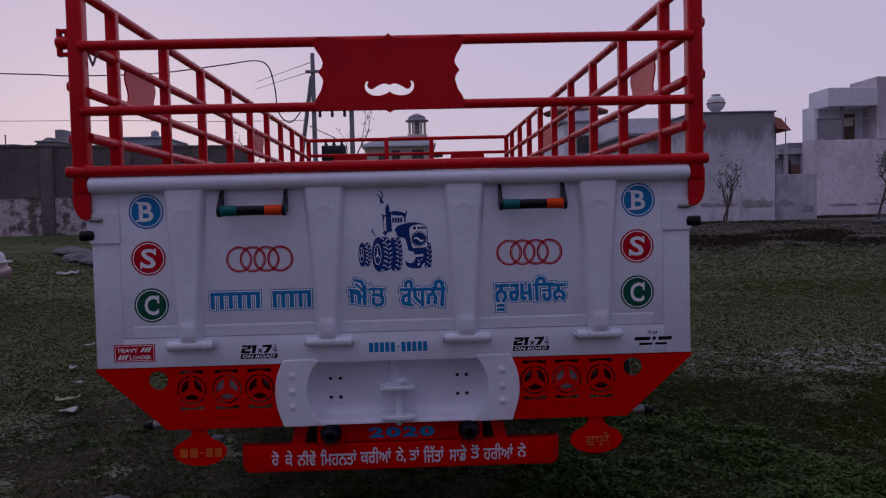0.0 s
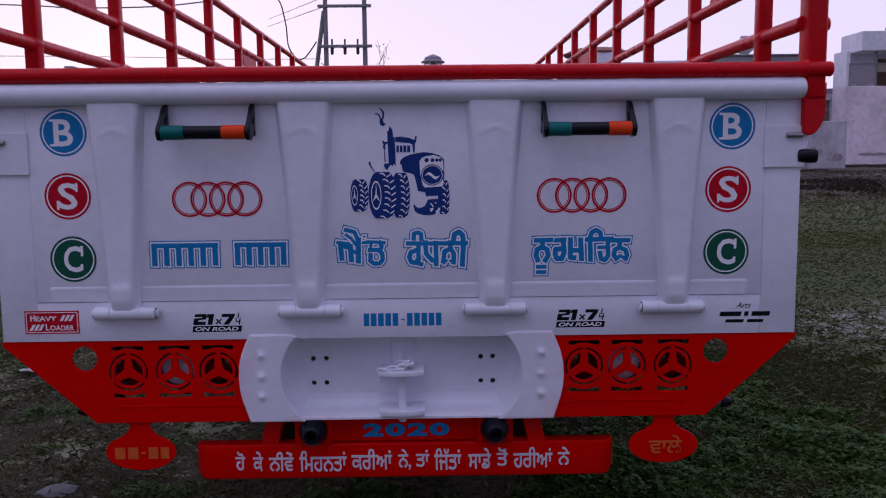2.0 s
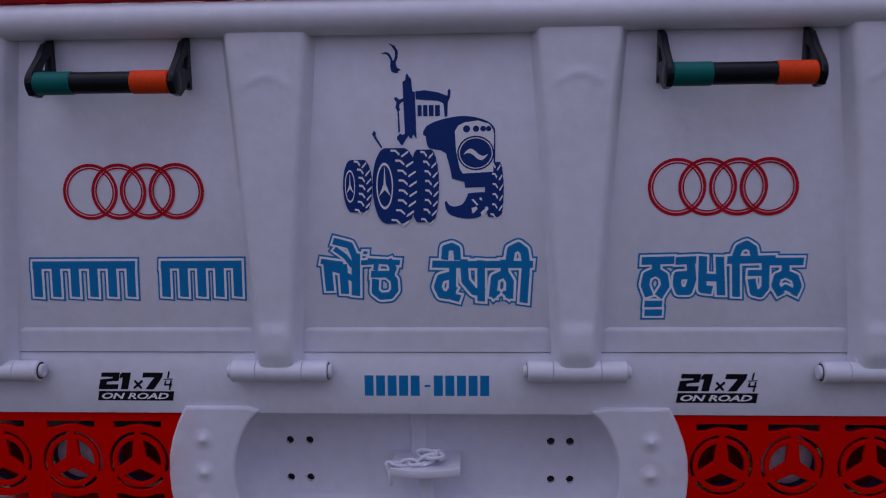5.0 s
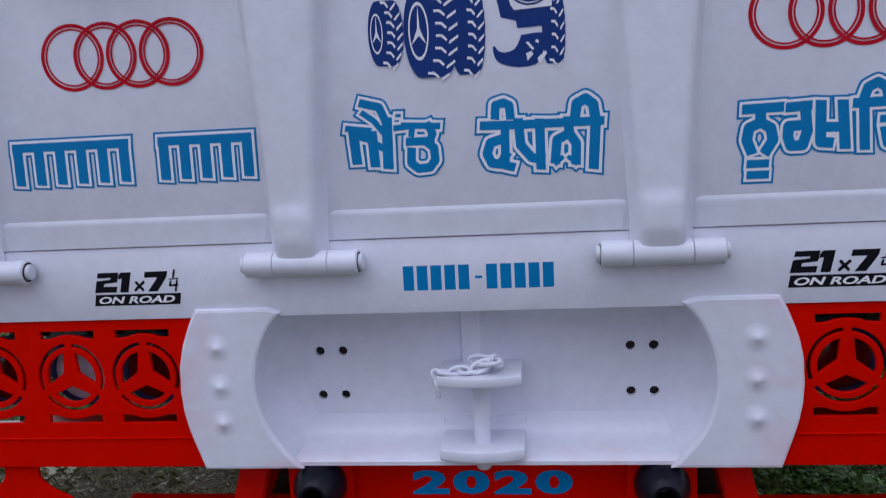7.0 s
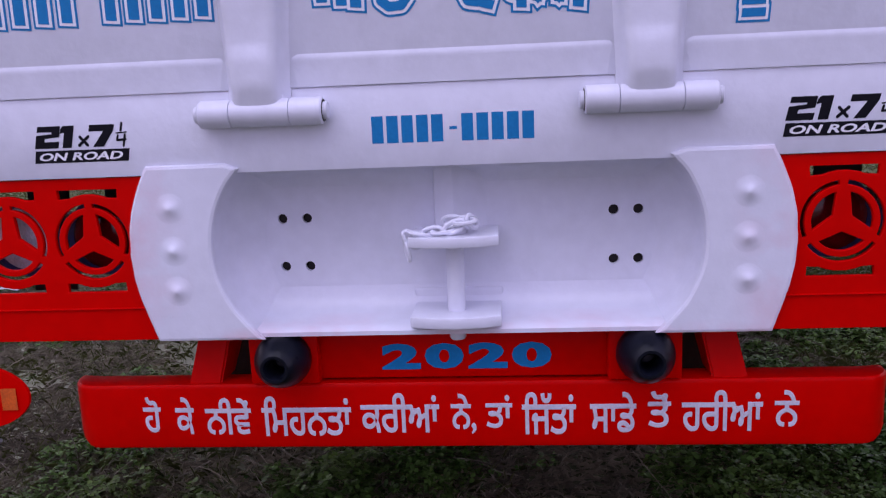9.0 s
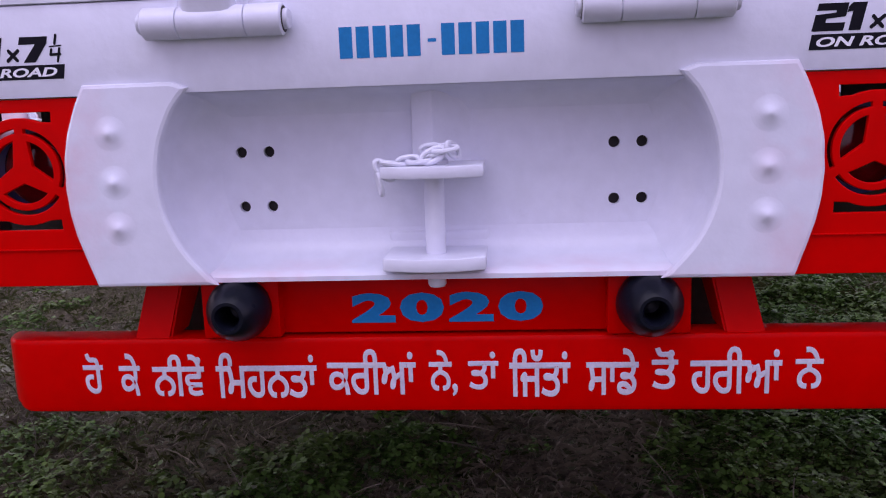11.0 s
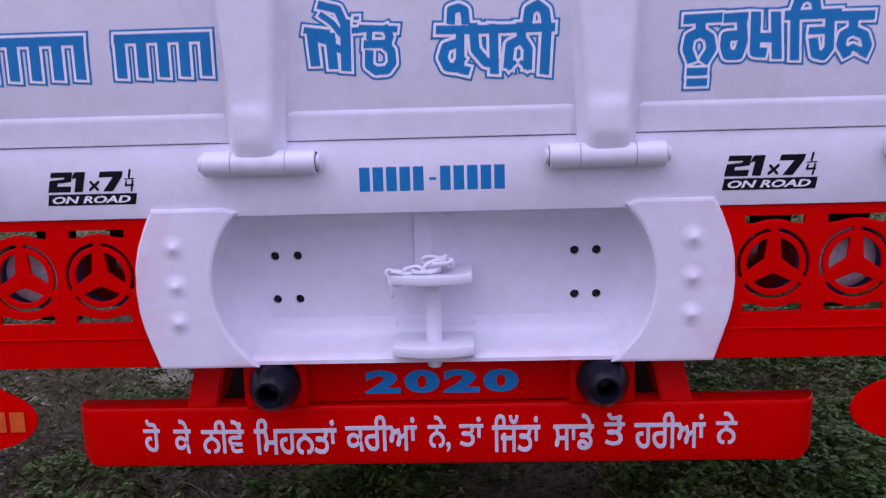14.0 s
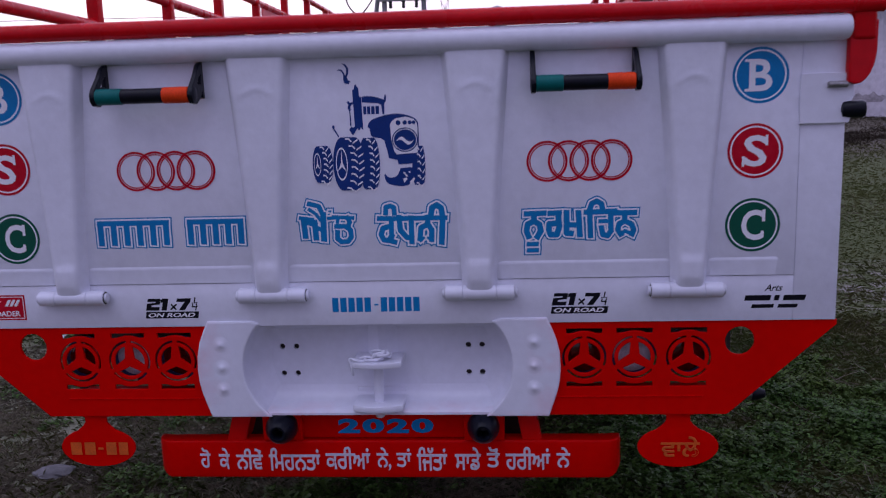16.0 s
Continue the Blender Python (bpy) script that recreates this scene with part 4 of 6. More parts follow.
def brushed(marks, extra, y, thick=0.0004):
    """One flat coat of paint: the union of blunt-ended strokes, each a half width and a line in millimetres."""
    bms = [B(), B()]
    segs = [(r, a, b, i == 0, i == len(l) - 2) for r, l in marks for i, (a, b) in enumerate(zip(l, l[1:]))]
    for k, (r, p, q, first, last) in enumerate(segs):
        p, q = Vector(p) * 0.001, Vector(q) * 0.001
        d = (q - p).normalized() * (r * 0.001 + extra)
        e = Vector((-d.y, d.x))
        ring = []
        for c, way, blunt in ((p, -1, first), (q, 1, last)):
            if blunt:
                ring += [c + way * (d * 0.86 - e), c + way * (d * 1.02 + e)]
            else:
                ring += [c + way * (d * math.cos(t) + e * math.sin(t)) for t in (radians(v) for v in (-90, -60, -30, 0, 30, 60, 90))]
        bm = bms[k > 0]
        lid = [[bm.verts.new((c.x, y + h, c.y)) for c in ring] for h in (0, thick)]
        bm.faces.new(lid[0])
        bm.faces.new(lid[1][::-1])
        for i in range(len(ring)):
            j = (i + 1) % len(ring)
            bm.faces.new((lid[0][i], lid[1][i], lid[1][j], lid[0][j]))
    obs = []
    for bm in bms:
        bmesh.ops.recalc_face_normals(bm, faces=bm.faces)
        mesh = bpy.data.meshes.new("draft")
        bm.to_mesh(mesh)
        bm.free()
        obs.append(bpy.data.objects.new("draft", mesh))
        scene.collection.objects.link(obs[-1])
    mod = obs[0].modifiers.new("union", "BOOLEAN")
    mod.operation, mod.solver, mod.object, mod.use_self = "UNION", "EXACT", obs[1], True
    dg = bpy.context.evaluated_depsgraph_get()
    dg.update()
    mesh = bpy.data.meshes.new_from_object(obs[0].evaluated_get(dg))
    for ob in obs:
        bpy.data.objects.remove(ob)
    return mesh


def outlined(marks, gap=0.0042, rim=0.0030):
    w = part("sign_word", brushed(marks, gap + rim, SKIN), P_BLUE, trailer, "light blue outlined sign writing")
    part("word_outline", brushed(marks, gap, SKIN - 0.0005), P_WHITE, w)
    part("word_core", brushed(marks, 0.0, SKIN - 0.0010), P_BLUE, w)


outlined([
    (4.5, [(-169, 1086), (-140, 1082)]),
    (7.1, [(-162, 1082), (-161, 1067), (-159, 1042)]),
    (5.8, [(-157, 1076), (-134, 1069)]),
    (7.1, [(-135, 1075), (-133, 1037)]),
    (5.2, [(-132, 1063), (-116, 1055)]),
    (7.4, [(-113, 1093), (-114, 1034)]),
    (5.8, [(-146, 1120), (-123, 1114), (-113, 1090)]),
    (4.2, [(-146, 1106), (-131, 1095), (-121, 1081)]),
    (2.3, [(-98, 1101), (-95, 1101)]),
    (4.2, [(-100, 1084), (-85, 1085)]),
    (4.5, [(-89, 1087), (-42, 1084)]),
    (5.6, [(-55, 1085), (-49, 1074), (-53, 1065)]),
    (5.8, [(-82, 1064), (-52, 1064)]),
    (6.1, [(-80, 1050), (-81, 1034), (-71, 1026), (-55, 1027), (-47, 1037), (-48, 1054), (-56, 1061)]),
    (4.2, [(-78, 1081), (-79, 1074)]),
], 0.0038, 0.0030)
outlined([
    (6, [(23, 1081), (70, 1080), (182, 1080)]),
    (6, [(52, 1077), (51, 1025), (59, 1023)]),
    (6.5, [(48, 1062), (31, 1057), (26, 1042), (32, 1029), (44, 1027), (52, 1039)]),
    (6, [(39, 1094), (40, 1108), (51, 1111), (59, 1107), (60, 1093)]),
    (6.5, [(71, 1083), (73, 1052), (88, 1034), (100, 1032)]),
    (6.5, [(100, 1081), (100, 1023)]),
    (6.5, [(139, 1082), (140, 1065), (123, 1057), (120, 1030)]),
    (6.5, [(140, 1065), (149, 1051), (148, 1028)]),
    (3, [(121, 1025), (129, 1032)]),
    (3, [(148, 1024), (139, 1032)]),
    (7, [(148, 1086), (151, 1105), (163, 1111), (173, 1103), (176, 1081), (172, 1021)]),
])
outlined([
    (6.5, [(375, 1085), (417, 1086)]),
    (6.5, [(431, 1085), (453, 1086)]),
    (6.5, [(516, 1086), (583, 1087)]),
    (7, [(393, 1085), (393, 1067), (378, 1060), (375, 1044), (380, 1031)]),
    (7, [(393, 1067), (406, 1059), (409, 1043), (401, 1030)]),
    (5.5, [(380, 1012), (399, 1012)]),
    (5.5, [(380, 997), (399, 997)]),
    (7, [(450, 1083), (453, 1053), (447, 1034), (432, 1034), (428, 1046), (429, 1060), (450, 1061)]),
    (7, [(470, 1086), (470, 1037), (480, 1036)]),
    (6.5, [(470, 1057), (498, 1056)]),
    (7, [(498, 1085), (501, 1033)]),
    (6.5, [(526, 1030), (524, 1092), (529, 1106), (541, 1112), (552, 1105), (555, 1089)]),
    (6.5, [(573, 1085), (574, 1040), (566, 1029), (555, 1032), (552, 1048)]),
    (5, [(549, 1064), (573, 1064)]),
    (6.5, [(581, 1083), (629, 1083)]),
    (6.5, [(606, 1079), (606, 1063), (593, 1057), (590, 1043), (597, 1032)]),
    (6.5, [(606, 1063), (622, 1056), (627, 1042), (623, 1032)]),
    (4.5, [(597, 1032), (607, 1040), (623, 1032)]),
], 0.0036, 0.0030)


def bar_word(x0, x1, z0, z1, n):
    """A private name, kept as outlined bars under a head line, in millimetres."""
    step = (x1 - x0 - 28) / (n - 1)
    marks = [(6.5, [(x0 + 14, z1 - 14), (x1 - 14, z1 - 14)])]
    marks += [(7.5, [(x0 + 16 + k * step * 0.975, z1 - 18), (x0 + 16 + k * step * 0.975, z0 + 15)]) for k in range(n)]
    outlined(marks, 0.0040, 0.0030)


bar_word(-687, -489, 1018, 1096, 6)
bar_word(-460, -303, 1018, 1096, 5)

# tractor picture, in units of its drawing
def tx(p):
    return ((p[0] - 508) * 0.000368 + 0.0035, 1.149 + (752 - p[1]) * 0.000368)


pic_y = SKIN
def pic(name, loops, mat=P_NAVY, y=None, parent=None, label=""):
    return paint(name, [[tx(p) for p in lp] for lp in loops], mat, pic_y if y is None else y, label, parent)


hood = [(512, 330), (528, 306), (570, 285), (640, 268), (700, 263), (760, 272), (810, 292), (832, 315), (838, 345), (836, 510), (826, 520), (815, 583), (700, 587), (696, 560), (640, 545), (632, 500), (614, 430), (590, 416), (540, 408), (528, 392), (522, 352), (510, 345)]
tractor = pic("tractor_picture", [curve_through(hood[:10], 3) + hood[10:]], label="navy blue painted picture of a tractor")
grille = [(655, 330), (672, 305), (700, 292), (760, 284), (810, 300), (828, 325), (832, 350), (828, 515), (690, 522), (676, 500), (660, 420)]
pic("tractor_grille", [grille], P_WHITE, pic_y - 0.0006, tractor)
for cx, r in ((708, 16), (751, 14), (783, 13), (808, 12)):
    pic("tractor_lamp", [[(cx + r * math.cos(a * 0.4), 321 + r * math.sin(a * 0.4)) for a in range(16)]], P_NAVY, pic_y - 0.0010, tractor)
ell = lambda cx, cy, rx, ry, n=32: [(cx + rx * math.cos(2 * math.pi * k / n), cy + ry * math.sin(2 * math.pi * k / n)) for k in range(n)]
pic("tractor_emblem", [ell(749, 430, 72, 66)], P_NAVY, pic_y - 0.0010, tractor)
pic("emblem_ring", [ell(749, 430, 84, 78), ell(749, 430, 77, 71)], P_NAVY, pic_y - 0.0010, tractor)
wave = [(694 + 110 * k / 12, 436 - 16 * math.sin(k * math.pi / 6)) for k in range(13)]
pic("emblem_wave", [[(x, y - 13 * math.sin((x - 690) / 118 * math.pi)) for x, y in wave] + [(x, y + 13 * math.sin((x - 690) / 118 * math.pi)) for x, y in wave[::-1]]], P_WHITE, pic_y - 0.0014, tractor)
pic("tractor_exhaust", [[(420, 108), (432, 100), (436, 78), (442, 70), (450, 84), (460, 96), (464, 150), (476, 152), (481, 362), (466, 344), (456, 364), (444, 350), (432, 366), (416, 392), (408, 388), (400, 372), (392, 366), (392, 352), (400, 346), (404, 338), (416, 344), (428, 340)]], parent=tractor)
pic("tractor_roof", [[(479, 150), (520, 146), (580, 156), (623, 172), (625, 148), (632, 140), (638, 150), (634, 182), (624, 200), (622, 264), (610, 266), (604, 206), (580, 194), (520, 190), (479, 186)]], parent=tractor)
pic("tractor_mirror", [[(380, 180), (392, 174), (404, 186), (424, 180), (424, 194), (406, 206), (404, 224), (410, 232), (402, 236), (406, 330), (398, 336), (396, 240), (386, 222), (392, 200)]], parent=tractor)
pic("tractor_lever", [[(278, 340), (286, 324), (296, 334), (294, 348), (324, 400), (318, 404), (286, 354)]], parent=tractor)
pic("tractor_smoke", [[(357, -64), (386, -54), (402, -28), (400, 2), (391, 24), (396, 42), (416, 56), (400, 60), (404, 68), (384, 68), (370, 60), (366, 36), (368, 12), (358, -8), (346, -16), (324, -18), (344, -26), (362, -20), (374, 0), (380, 16), (388, -4), (388, -28), (376, -48)]], parent=tractor)
pic("cab_bars", [bar(487, 506, 262, 212), bar(512, 532, 262, 212), bar(538, 560, 262, 212), bar(566, 588, 262, 212)], parent=tractor)


def drawn_tyre(cx, cy, rx, ry, tread_w, chevrons, hub, layer, lean=8):
    """A lugged tyre seen at a slant: dark disc and tread, with pale lug grooves and a pale hub ring."""
    def edge(n, r, side):
        return [(cx + side + rx * 1.0 * math.cos(t) * r + (2.2 if k % 2 else 0), cy + ry * math.sin(t) * r) for k, t in enumerate(np.linspace(-math.pi / 2, math.pi / 2, n))]
    left = [(cx + rx * math.cos(t), cy + ry * math.sin(t)) for t in np.linspace(math.pi / 2, 3 * math.pi / 2, 24)]
    right = edge(24, 1.0, tread_w)
    pic("tyre_drawing", [left + right], P_NAVY, pic_y - 0.0003 - 0.0005 * layer, tractor)
    if hub:
        t3 = []
        for k in range(3):
            a = radians(90 + 120 * k)
            tip = (cx - 6 + rx * 0.52 * math.cos(a), cy - ry * 0.56 * math.sin(a))
            notch = radians(150 + 120 * k)
            t3 += [tip, (cx - 6 + rx * 0.10 * math.cos(notch), cy - ry * 0.10 * math.sin(notch))]
        pic("hub_drawing", [ell(cx - 6, cy, rx * 0.62, ry * 0.62), ell(cx - 6, cy, rx * 0.53, ry * 0.55)], P_WHITE, pic_y - 0.00055 - 0.0005 * layer, tractor)
        pic("spoke_drawing", [t3], P_WHITE, pic_y - 0.00055 - 0.0005 * layer, tractor)
    loops = []
    for k in range(chevrons):
        t = -0.92 + 1.84 * k / (chevrons - 1)
        y = cy + ry * t
        bow = rx * math.sqrt(max(0.0, 1 - t * t))
        a = cx + bow * 0.95
        m = a + tread_w * 0.52
        e = cx + bow + tread_w - 2
        loops.append([(a, y - 8), (a + tread_w * 0.3, y - 6), (m, y + lean + 4), (m - 4, y + lean + 12), (a + tread_w * 0.25, y + 3), (a, y + 2)])
        loops.append([(e, y - 2), (m + 8, y + lean + 10), (m + 4, y + lean + 19), (m + 10, y + lean + 20), (e, y + 8)])
    for lp in loops:
        pic("lug_drawing", [lp], P_WHITE, pic_y - 0.00055 - 0.0005 * layer, tractor)


drawn_tyre(178, 576, 38, 120, 58, 7, True, 1)
drawn_tyre(338, 576, 62, 172, 82, 8, True, 2)
drawn_tyre(484, 578, 36, 166, 60, 8, False, 1)
drawn_tyre(808, 596, 18, 125, 48, 6, False, 0)
pic("front_tyre_drawing", [curve_through([(606, 652), (614, 646), (624, 662), (650, 672), (688, 660), (710, 622), (718, 612), (800, 610), (796, 660), (780, 700), (760, 722), (700, 728), (640, 714), (614, 690), (606, 652)], 3)], parent=tractor)
pic("front_lug_drawing", [[(728, 640), (738, 638), (760, 664), (752, 668)], [(728, 680), (750, 672), (756, 684), (734, 706)], [(766, 630), (776, 634), (776, 646), (764, 640)], [(770, 700), (800, 672), (806, 684), (776, 722)]], P_WHITE, pic_y - 0.0006, tractor)

# number kept as bars, and the other notes on the sill
for k in range(11):
    a = -0.103 + k * 0.02005
    paint("number_bar", [bar(a + 0.004, a + 0.014, 0.866, 0.870) if k == 5 else bar(a, a + 0.0155, 0.8505, 0.8865)], P_BLUE, SILL)
for x0 in (-0.578, 0.431):
    spot = lambda p: (x0 + (p[0] - 519) * 0.00045, 0.840 + (690 - p[1]) * 0.000495)
    flat = lambda pts: [[spot(p) for p in pts]]
    w = paint("size_lettering", flat([(540, 588), (613, 588), (606, 618), (560, 622), (557, 631), (605, 631), (600, 649), (524, 649), (533, 613), (582, 609), (584, 604), (536, 604)]), P_BLACK, SILL, "black slanted lettering 21x7 1/4")
    paint("size_digit", flat([(622, 588), (657, 588), (642, 649), (613, 649), (623, 607), (609, 609), (613, 596)]), P_BLACK, SILL, parent=w)
    part("size_letter_x", strokes([[(672, 620), (694, 643)], [(698, 620), (668, 643)]], 4.5, spot, SILL), P_BLACK, w)
    paint("size_digit", flat([(706, 588), (785, 588), (780, 605), (745, 649), (711, 649), (748, 606), (701, 606)]), P_BLACK, SILL, parent=w)
    part("fraction_digit", strokes([[(808, 586), (803, 606)]], 3.5, spot, SILL), P_BLACK, w)
    part("fraction_line", strokes([[(788, 613), (820, 611)]], 1.8, spot, SILL), P_BLACK, w)
    part("fraction_digit", strokes([[(793, 620), (789, 632), (816, 631)], [(815, 618), (808, 648)]], 3.2, spot, SILL - 0.0002), P_BLACK, w)
    band = paint("note_band", [bar(x0, x0 + 0.135, 0.840, 0.857, 0.003)], P_BLACK, SILL, "black band lettered ON ROAD")
    words("band_lettering", "ON ROAD", x0 + 0.008, x0 + 0.128, 0.843, 0.854, SILL - 0.0005, P_WHITE, parent=band, offset=0.030, shear=0.25)
sign = paint("red_label", [bar(-1.038, -0.888, 0.840, 0.905)], P_RED, SILL, "small crimson label lettered HEAVY LOADER")
paint("label_border", [bar(-1.034, -0.892, 0.844, 0.901), bar(-1.032, -0.894, 0.846, 0.899)], P_WHITE, SILL - 0.0005, parent=sign)
words("label_lettering", "H", -1.022, -1.010, 0.876, 0.894, SILL - 0.0005, P_WHITE, parent=sign, offset=0.02)
words("label_lettering", "EAVY", -1.008, -0.950, 0.876, 0.890, SILL - 0.0005, P_WHITE, parent=sign, offset=0.02)
words("label_lettering", "L", -0.981, -0.971, 0.850, 0.868, SILL - 0.0005, P_WHITE, parent=sign, offset=0.02)
words("label_lettering", "OADER", -0.969, -0.903, 0.850, 0.864, SILL - 0.0005, P_WHITE, parent=sign, offset=0.02)
for k in range(3):
    paint("label_stripe", [bar(-0.942 + k * 0.012, -0.934 + k * 0.012, 0.876, 0.893, 0.010)], P_WHITE, SILL - 0.0005, parent=sign)
    paint("label_stripe", [bar(-1.026 + k * 0.012, -1.018 + k * 0.012, 0.850, 0.867, 0.010)], P_WHITE, SILL - 0.0005, parent=sign)
words("artist_note", "Arts", 0.934, 0.976, 0.889, 0.905, SILL, P_BLACK, "small black slanted lettering", offset=0.01, shear=0.4)
for x0, x1, z0, z1 in ((0.888, 0.948, 0.866, 0.879), (0.956, 0.968, 0.866, 0.879), (0.977, 1.028, 0.866, 0.879), (0.904, 0.955, 0.848, 0.857), (0.965, 1.010, 0.848, 0.857)):
    paint("artist_bar", [bar(x0, x1, z0, z1, 0.003)], P_BLACK, SILL)
# year, verse and tags on the red parts
for k, d in enumerate("2020"):
    words("year_digit", d, -0.1155 + k * 0.0636, -0.1155 + k * 0.0636 + 0.0575, 0.5165, 0.5560, 0.0394, P_BLUE, "wide blue numeral of the year 2020", offset=0.05)
for word, x0, x1, z0, z1 in (("ਹੋ", -0.483, -0.455, 0.425, 0.482), ("ਕੇ", -0.433, -0.404, 0.422, 0.481), ("ਨੀਵੇਂ", -0.387, -0.316, 0.421, 0.479), ("ਿਮਹਨਤਾਂ", -0.300, -0.164, 0.418, 0.481), ("ਕਰੀਆਂ", -0.150, -0.033, 0.422, 0.484), ("ਨੇ,", -0.016, 0.021, 0.419, 0.482), ("ਤਾਂ", 0.035, 0.074, 0.428, 0.479),
                             ("ਿਜੱਤਾਂ", 0.088, 0.166, 0.418, 0.483), ("ਸਾਡੇ", 0.186, 0.252, 0.420, 0.482), ("ਤੋਂ", 0.268, 0.301, 0.427, 0.483), ("ਹਰੀਆਂ", 0.316, 0.429, 0.421, 0.483), ("ਨੇ", 0.445, 0.479, 0.427, 0.482)):
    words("verse_word", word, x0, x1, z0, z1, 0.0292, P_VERSE, "white hand-painted word of a verse", parent=bumper, offset=0.022)
words("tag_lettering", "ਵਾਲੇ", 0.700, 0.795, 0.468, 0.522, 0.001, P_ORANGE, "faded orange lettering", offset=0.02)
for x0, x1, z0, z1 in ((-0.815, -0.786, 0.474, 0.508), (-0.778, -0.749, 0.474, 0.508), (-0.742, -0.728, 0.488, 0.494), (-0.720, -0.693, 0.474, 0.508), (-0.686, -0.662, 0.474, 0.508)):
    paint("tag_bar", [bar(x0, x1, z0, z1)], P_ORANGE, 0.001)

# ---- far surroundings ----
def at(dx, dist, up):
    """A place seen from the walk's start: sideways per metre, metres ahead, height."""
    return (0.09 + (dx - 0.0091) * dist, dist - 3.07, 1.365 + (up + 0.0012) * dist)


M_BROWN = material("dark_brown_plaster", (0.150, 0.122, 0.122), 0.9, vary=0.25, scale=0.5, scale2=6, bump=0.4, bump_scale=8, color2=(0.105, 0.086, 0.086))
M_FLAKED = material("flaked_whitewash_brick", (0.50, 0.43, 0.45), 0.9, vary=0.45, scale=2.2, scale2=11, bump=0.6, bump_scale=9, color2=(0.15, 0.105, 0.10), contrast=(0.46, 0.58))


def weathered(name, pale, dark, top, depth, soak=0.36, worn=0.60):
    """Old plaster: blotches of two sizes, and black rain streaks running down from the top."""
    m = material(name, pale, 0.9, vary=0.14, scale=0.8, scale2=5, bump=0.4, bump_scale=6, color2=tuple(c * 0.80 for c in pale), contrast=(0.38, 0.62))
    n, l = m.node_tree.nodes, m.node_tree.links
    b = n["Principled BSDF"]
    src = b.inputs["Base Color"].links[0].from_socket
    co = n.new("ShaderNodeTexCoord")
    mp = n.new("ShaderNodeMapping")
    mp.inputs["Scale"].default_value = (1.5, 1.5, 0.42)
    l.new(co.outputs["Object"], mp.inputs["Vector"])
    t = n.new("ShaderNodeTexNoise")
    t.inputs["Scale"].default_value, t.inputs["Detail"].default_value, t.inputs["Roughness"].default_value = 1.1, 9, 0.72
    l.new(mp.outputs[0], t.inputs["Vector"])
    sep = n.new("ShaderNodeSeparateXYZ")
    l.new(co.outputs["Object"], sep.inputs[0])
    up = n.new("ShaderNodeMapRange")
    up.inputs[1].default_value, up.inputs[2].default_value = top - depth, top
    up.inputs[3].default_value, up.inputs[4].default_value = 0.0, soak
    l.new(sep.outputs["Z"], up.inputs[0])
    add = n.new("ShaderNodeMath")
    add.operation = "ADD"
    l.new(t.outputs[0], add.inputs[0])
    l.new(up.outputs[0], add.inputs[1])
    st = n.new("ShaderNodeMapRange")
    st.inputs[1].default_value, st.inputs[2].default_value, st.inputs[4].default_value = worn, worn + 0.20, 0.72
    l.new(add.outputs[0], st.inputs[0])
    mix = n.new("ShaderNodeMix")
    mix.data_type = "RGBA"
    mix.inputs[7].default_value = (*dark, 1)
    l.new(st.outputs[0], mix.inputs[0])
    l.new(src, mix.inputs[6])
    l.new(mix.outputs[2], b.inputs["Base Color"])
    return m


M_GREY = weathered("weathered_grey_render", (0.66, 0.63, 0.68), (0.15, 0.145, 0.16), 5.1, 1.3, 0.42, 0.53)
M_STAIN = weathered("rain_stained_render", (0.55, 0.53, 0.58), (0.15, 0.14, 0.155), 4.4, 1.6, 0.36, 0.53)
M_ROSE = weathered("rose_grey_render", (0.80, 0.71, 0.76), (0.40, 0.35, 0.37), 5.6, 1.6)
M_BRICK = material("raw_brick", (0.24, 0.15, 0.13), 0.95, vary=0.25, scale=2.0, scale2=12, bump=0.5, bump_scale=12)
M_SCAR = material("bare_dark_plaster", (0.40, 0.37, 0.39), 0.95, vary=0.3, scale=1.5, scale2=9, bump=0.5, bump_scale=9)
M_PALE = material("pale_painted_render", (0.74, 0.74, 0.79), 0.8, vary=0.10, scale=0.6, scale2=5, bump=0.2, bump_scale=6)
M_DUSK = material("blue_grey_render", (0.34, 0.36, 0.44), 0.9, vary=0.12, scale=0.6, scale2=5, bump=0.2, bump_scale=6)
M_CREAM = material("cream_painted_render", (0.66, 0.58, 0.48), 0.85, vary=0.12, scale=0.5, scale2=5, bump=0.2, bump_scale=6)
M_TILE = material("red_roof_tile", (0.26, 0.085, 0.060), 0.8, vary=0.25, scale=5, scale2=20, bump=0.4, bump_scale=12)
M_WOOD = material("brown_door_wood", (0.13, 0.075, 0.045), 0.7, vary=0.25, scale=6, scale2=30)
M_GLASS = material("dim_window_glass", (0.045, 0.05, 0.06), 0.15, vary=0.2, scale=4)
M_POLE = material("galvanised_pole", (0.26, 0.26, 0.27), 0.6, metal=0.3, vary=0.15, scale=3, scale2=20)
M_WIRE = material("black_cable", (0.03, 0.03, 0.035), 0.6, vary=0.2, scale=3)
M_BARK = material("dull_bark", (0.10, 0.080, 0.068), 0.9, vary=0.3, scale=10, scale2=50, bump=0.5, bump_scale=30)
M_LEAF = material("dull_leaf", (0.055, 0.065, 0.035), 0.7, vary=0.2, scale=20, island=0.4)
M_STONE = material("grey_rubble", (0.11, 0.105, 0.11), 0.9, vary=0.25, scale=5, scale2=30, bump=0.7, bump_scale=25)
M_PAPER = material("crumpled_paper", (0.62, 0.60, 0.60), 0.8, vary=0.15, scale=20, bump=0.5, bump_scale=50)
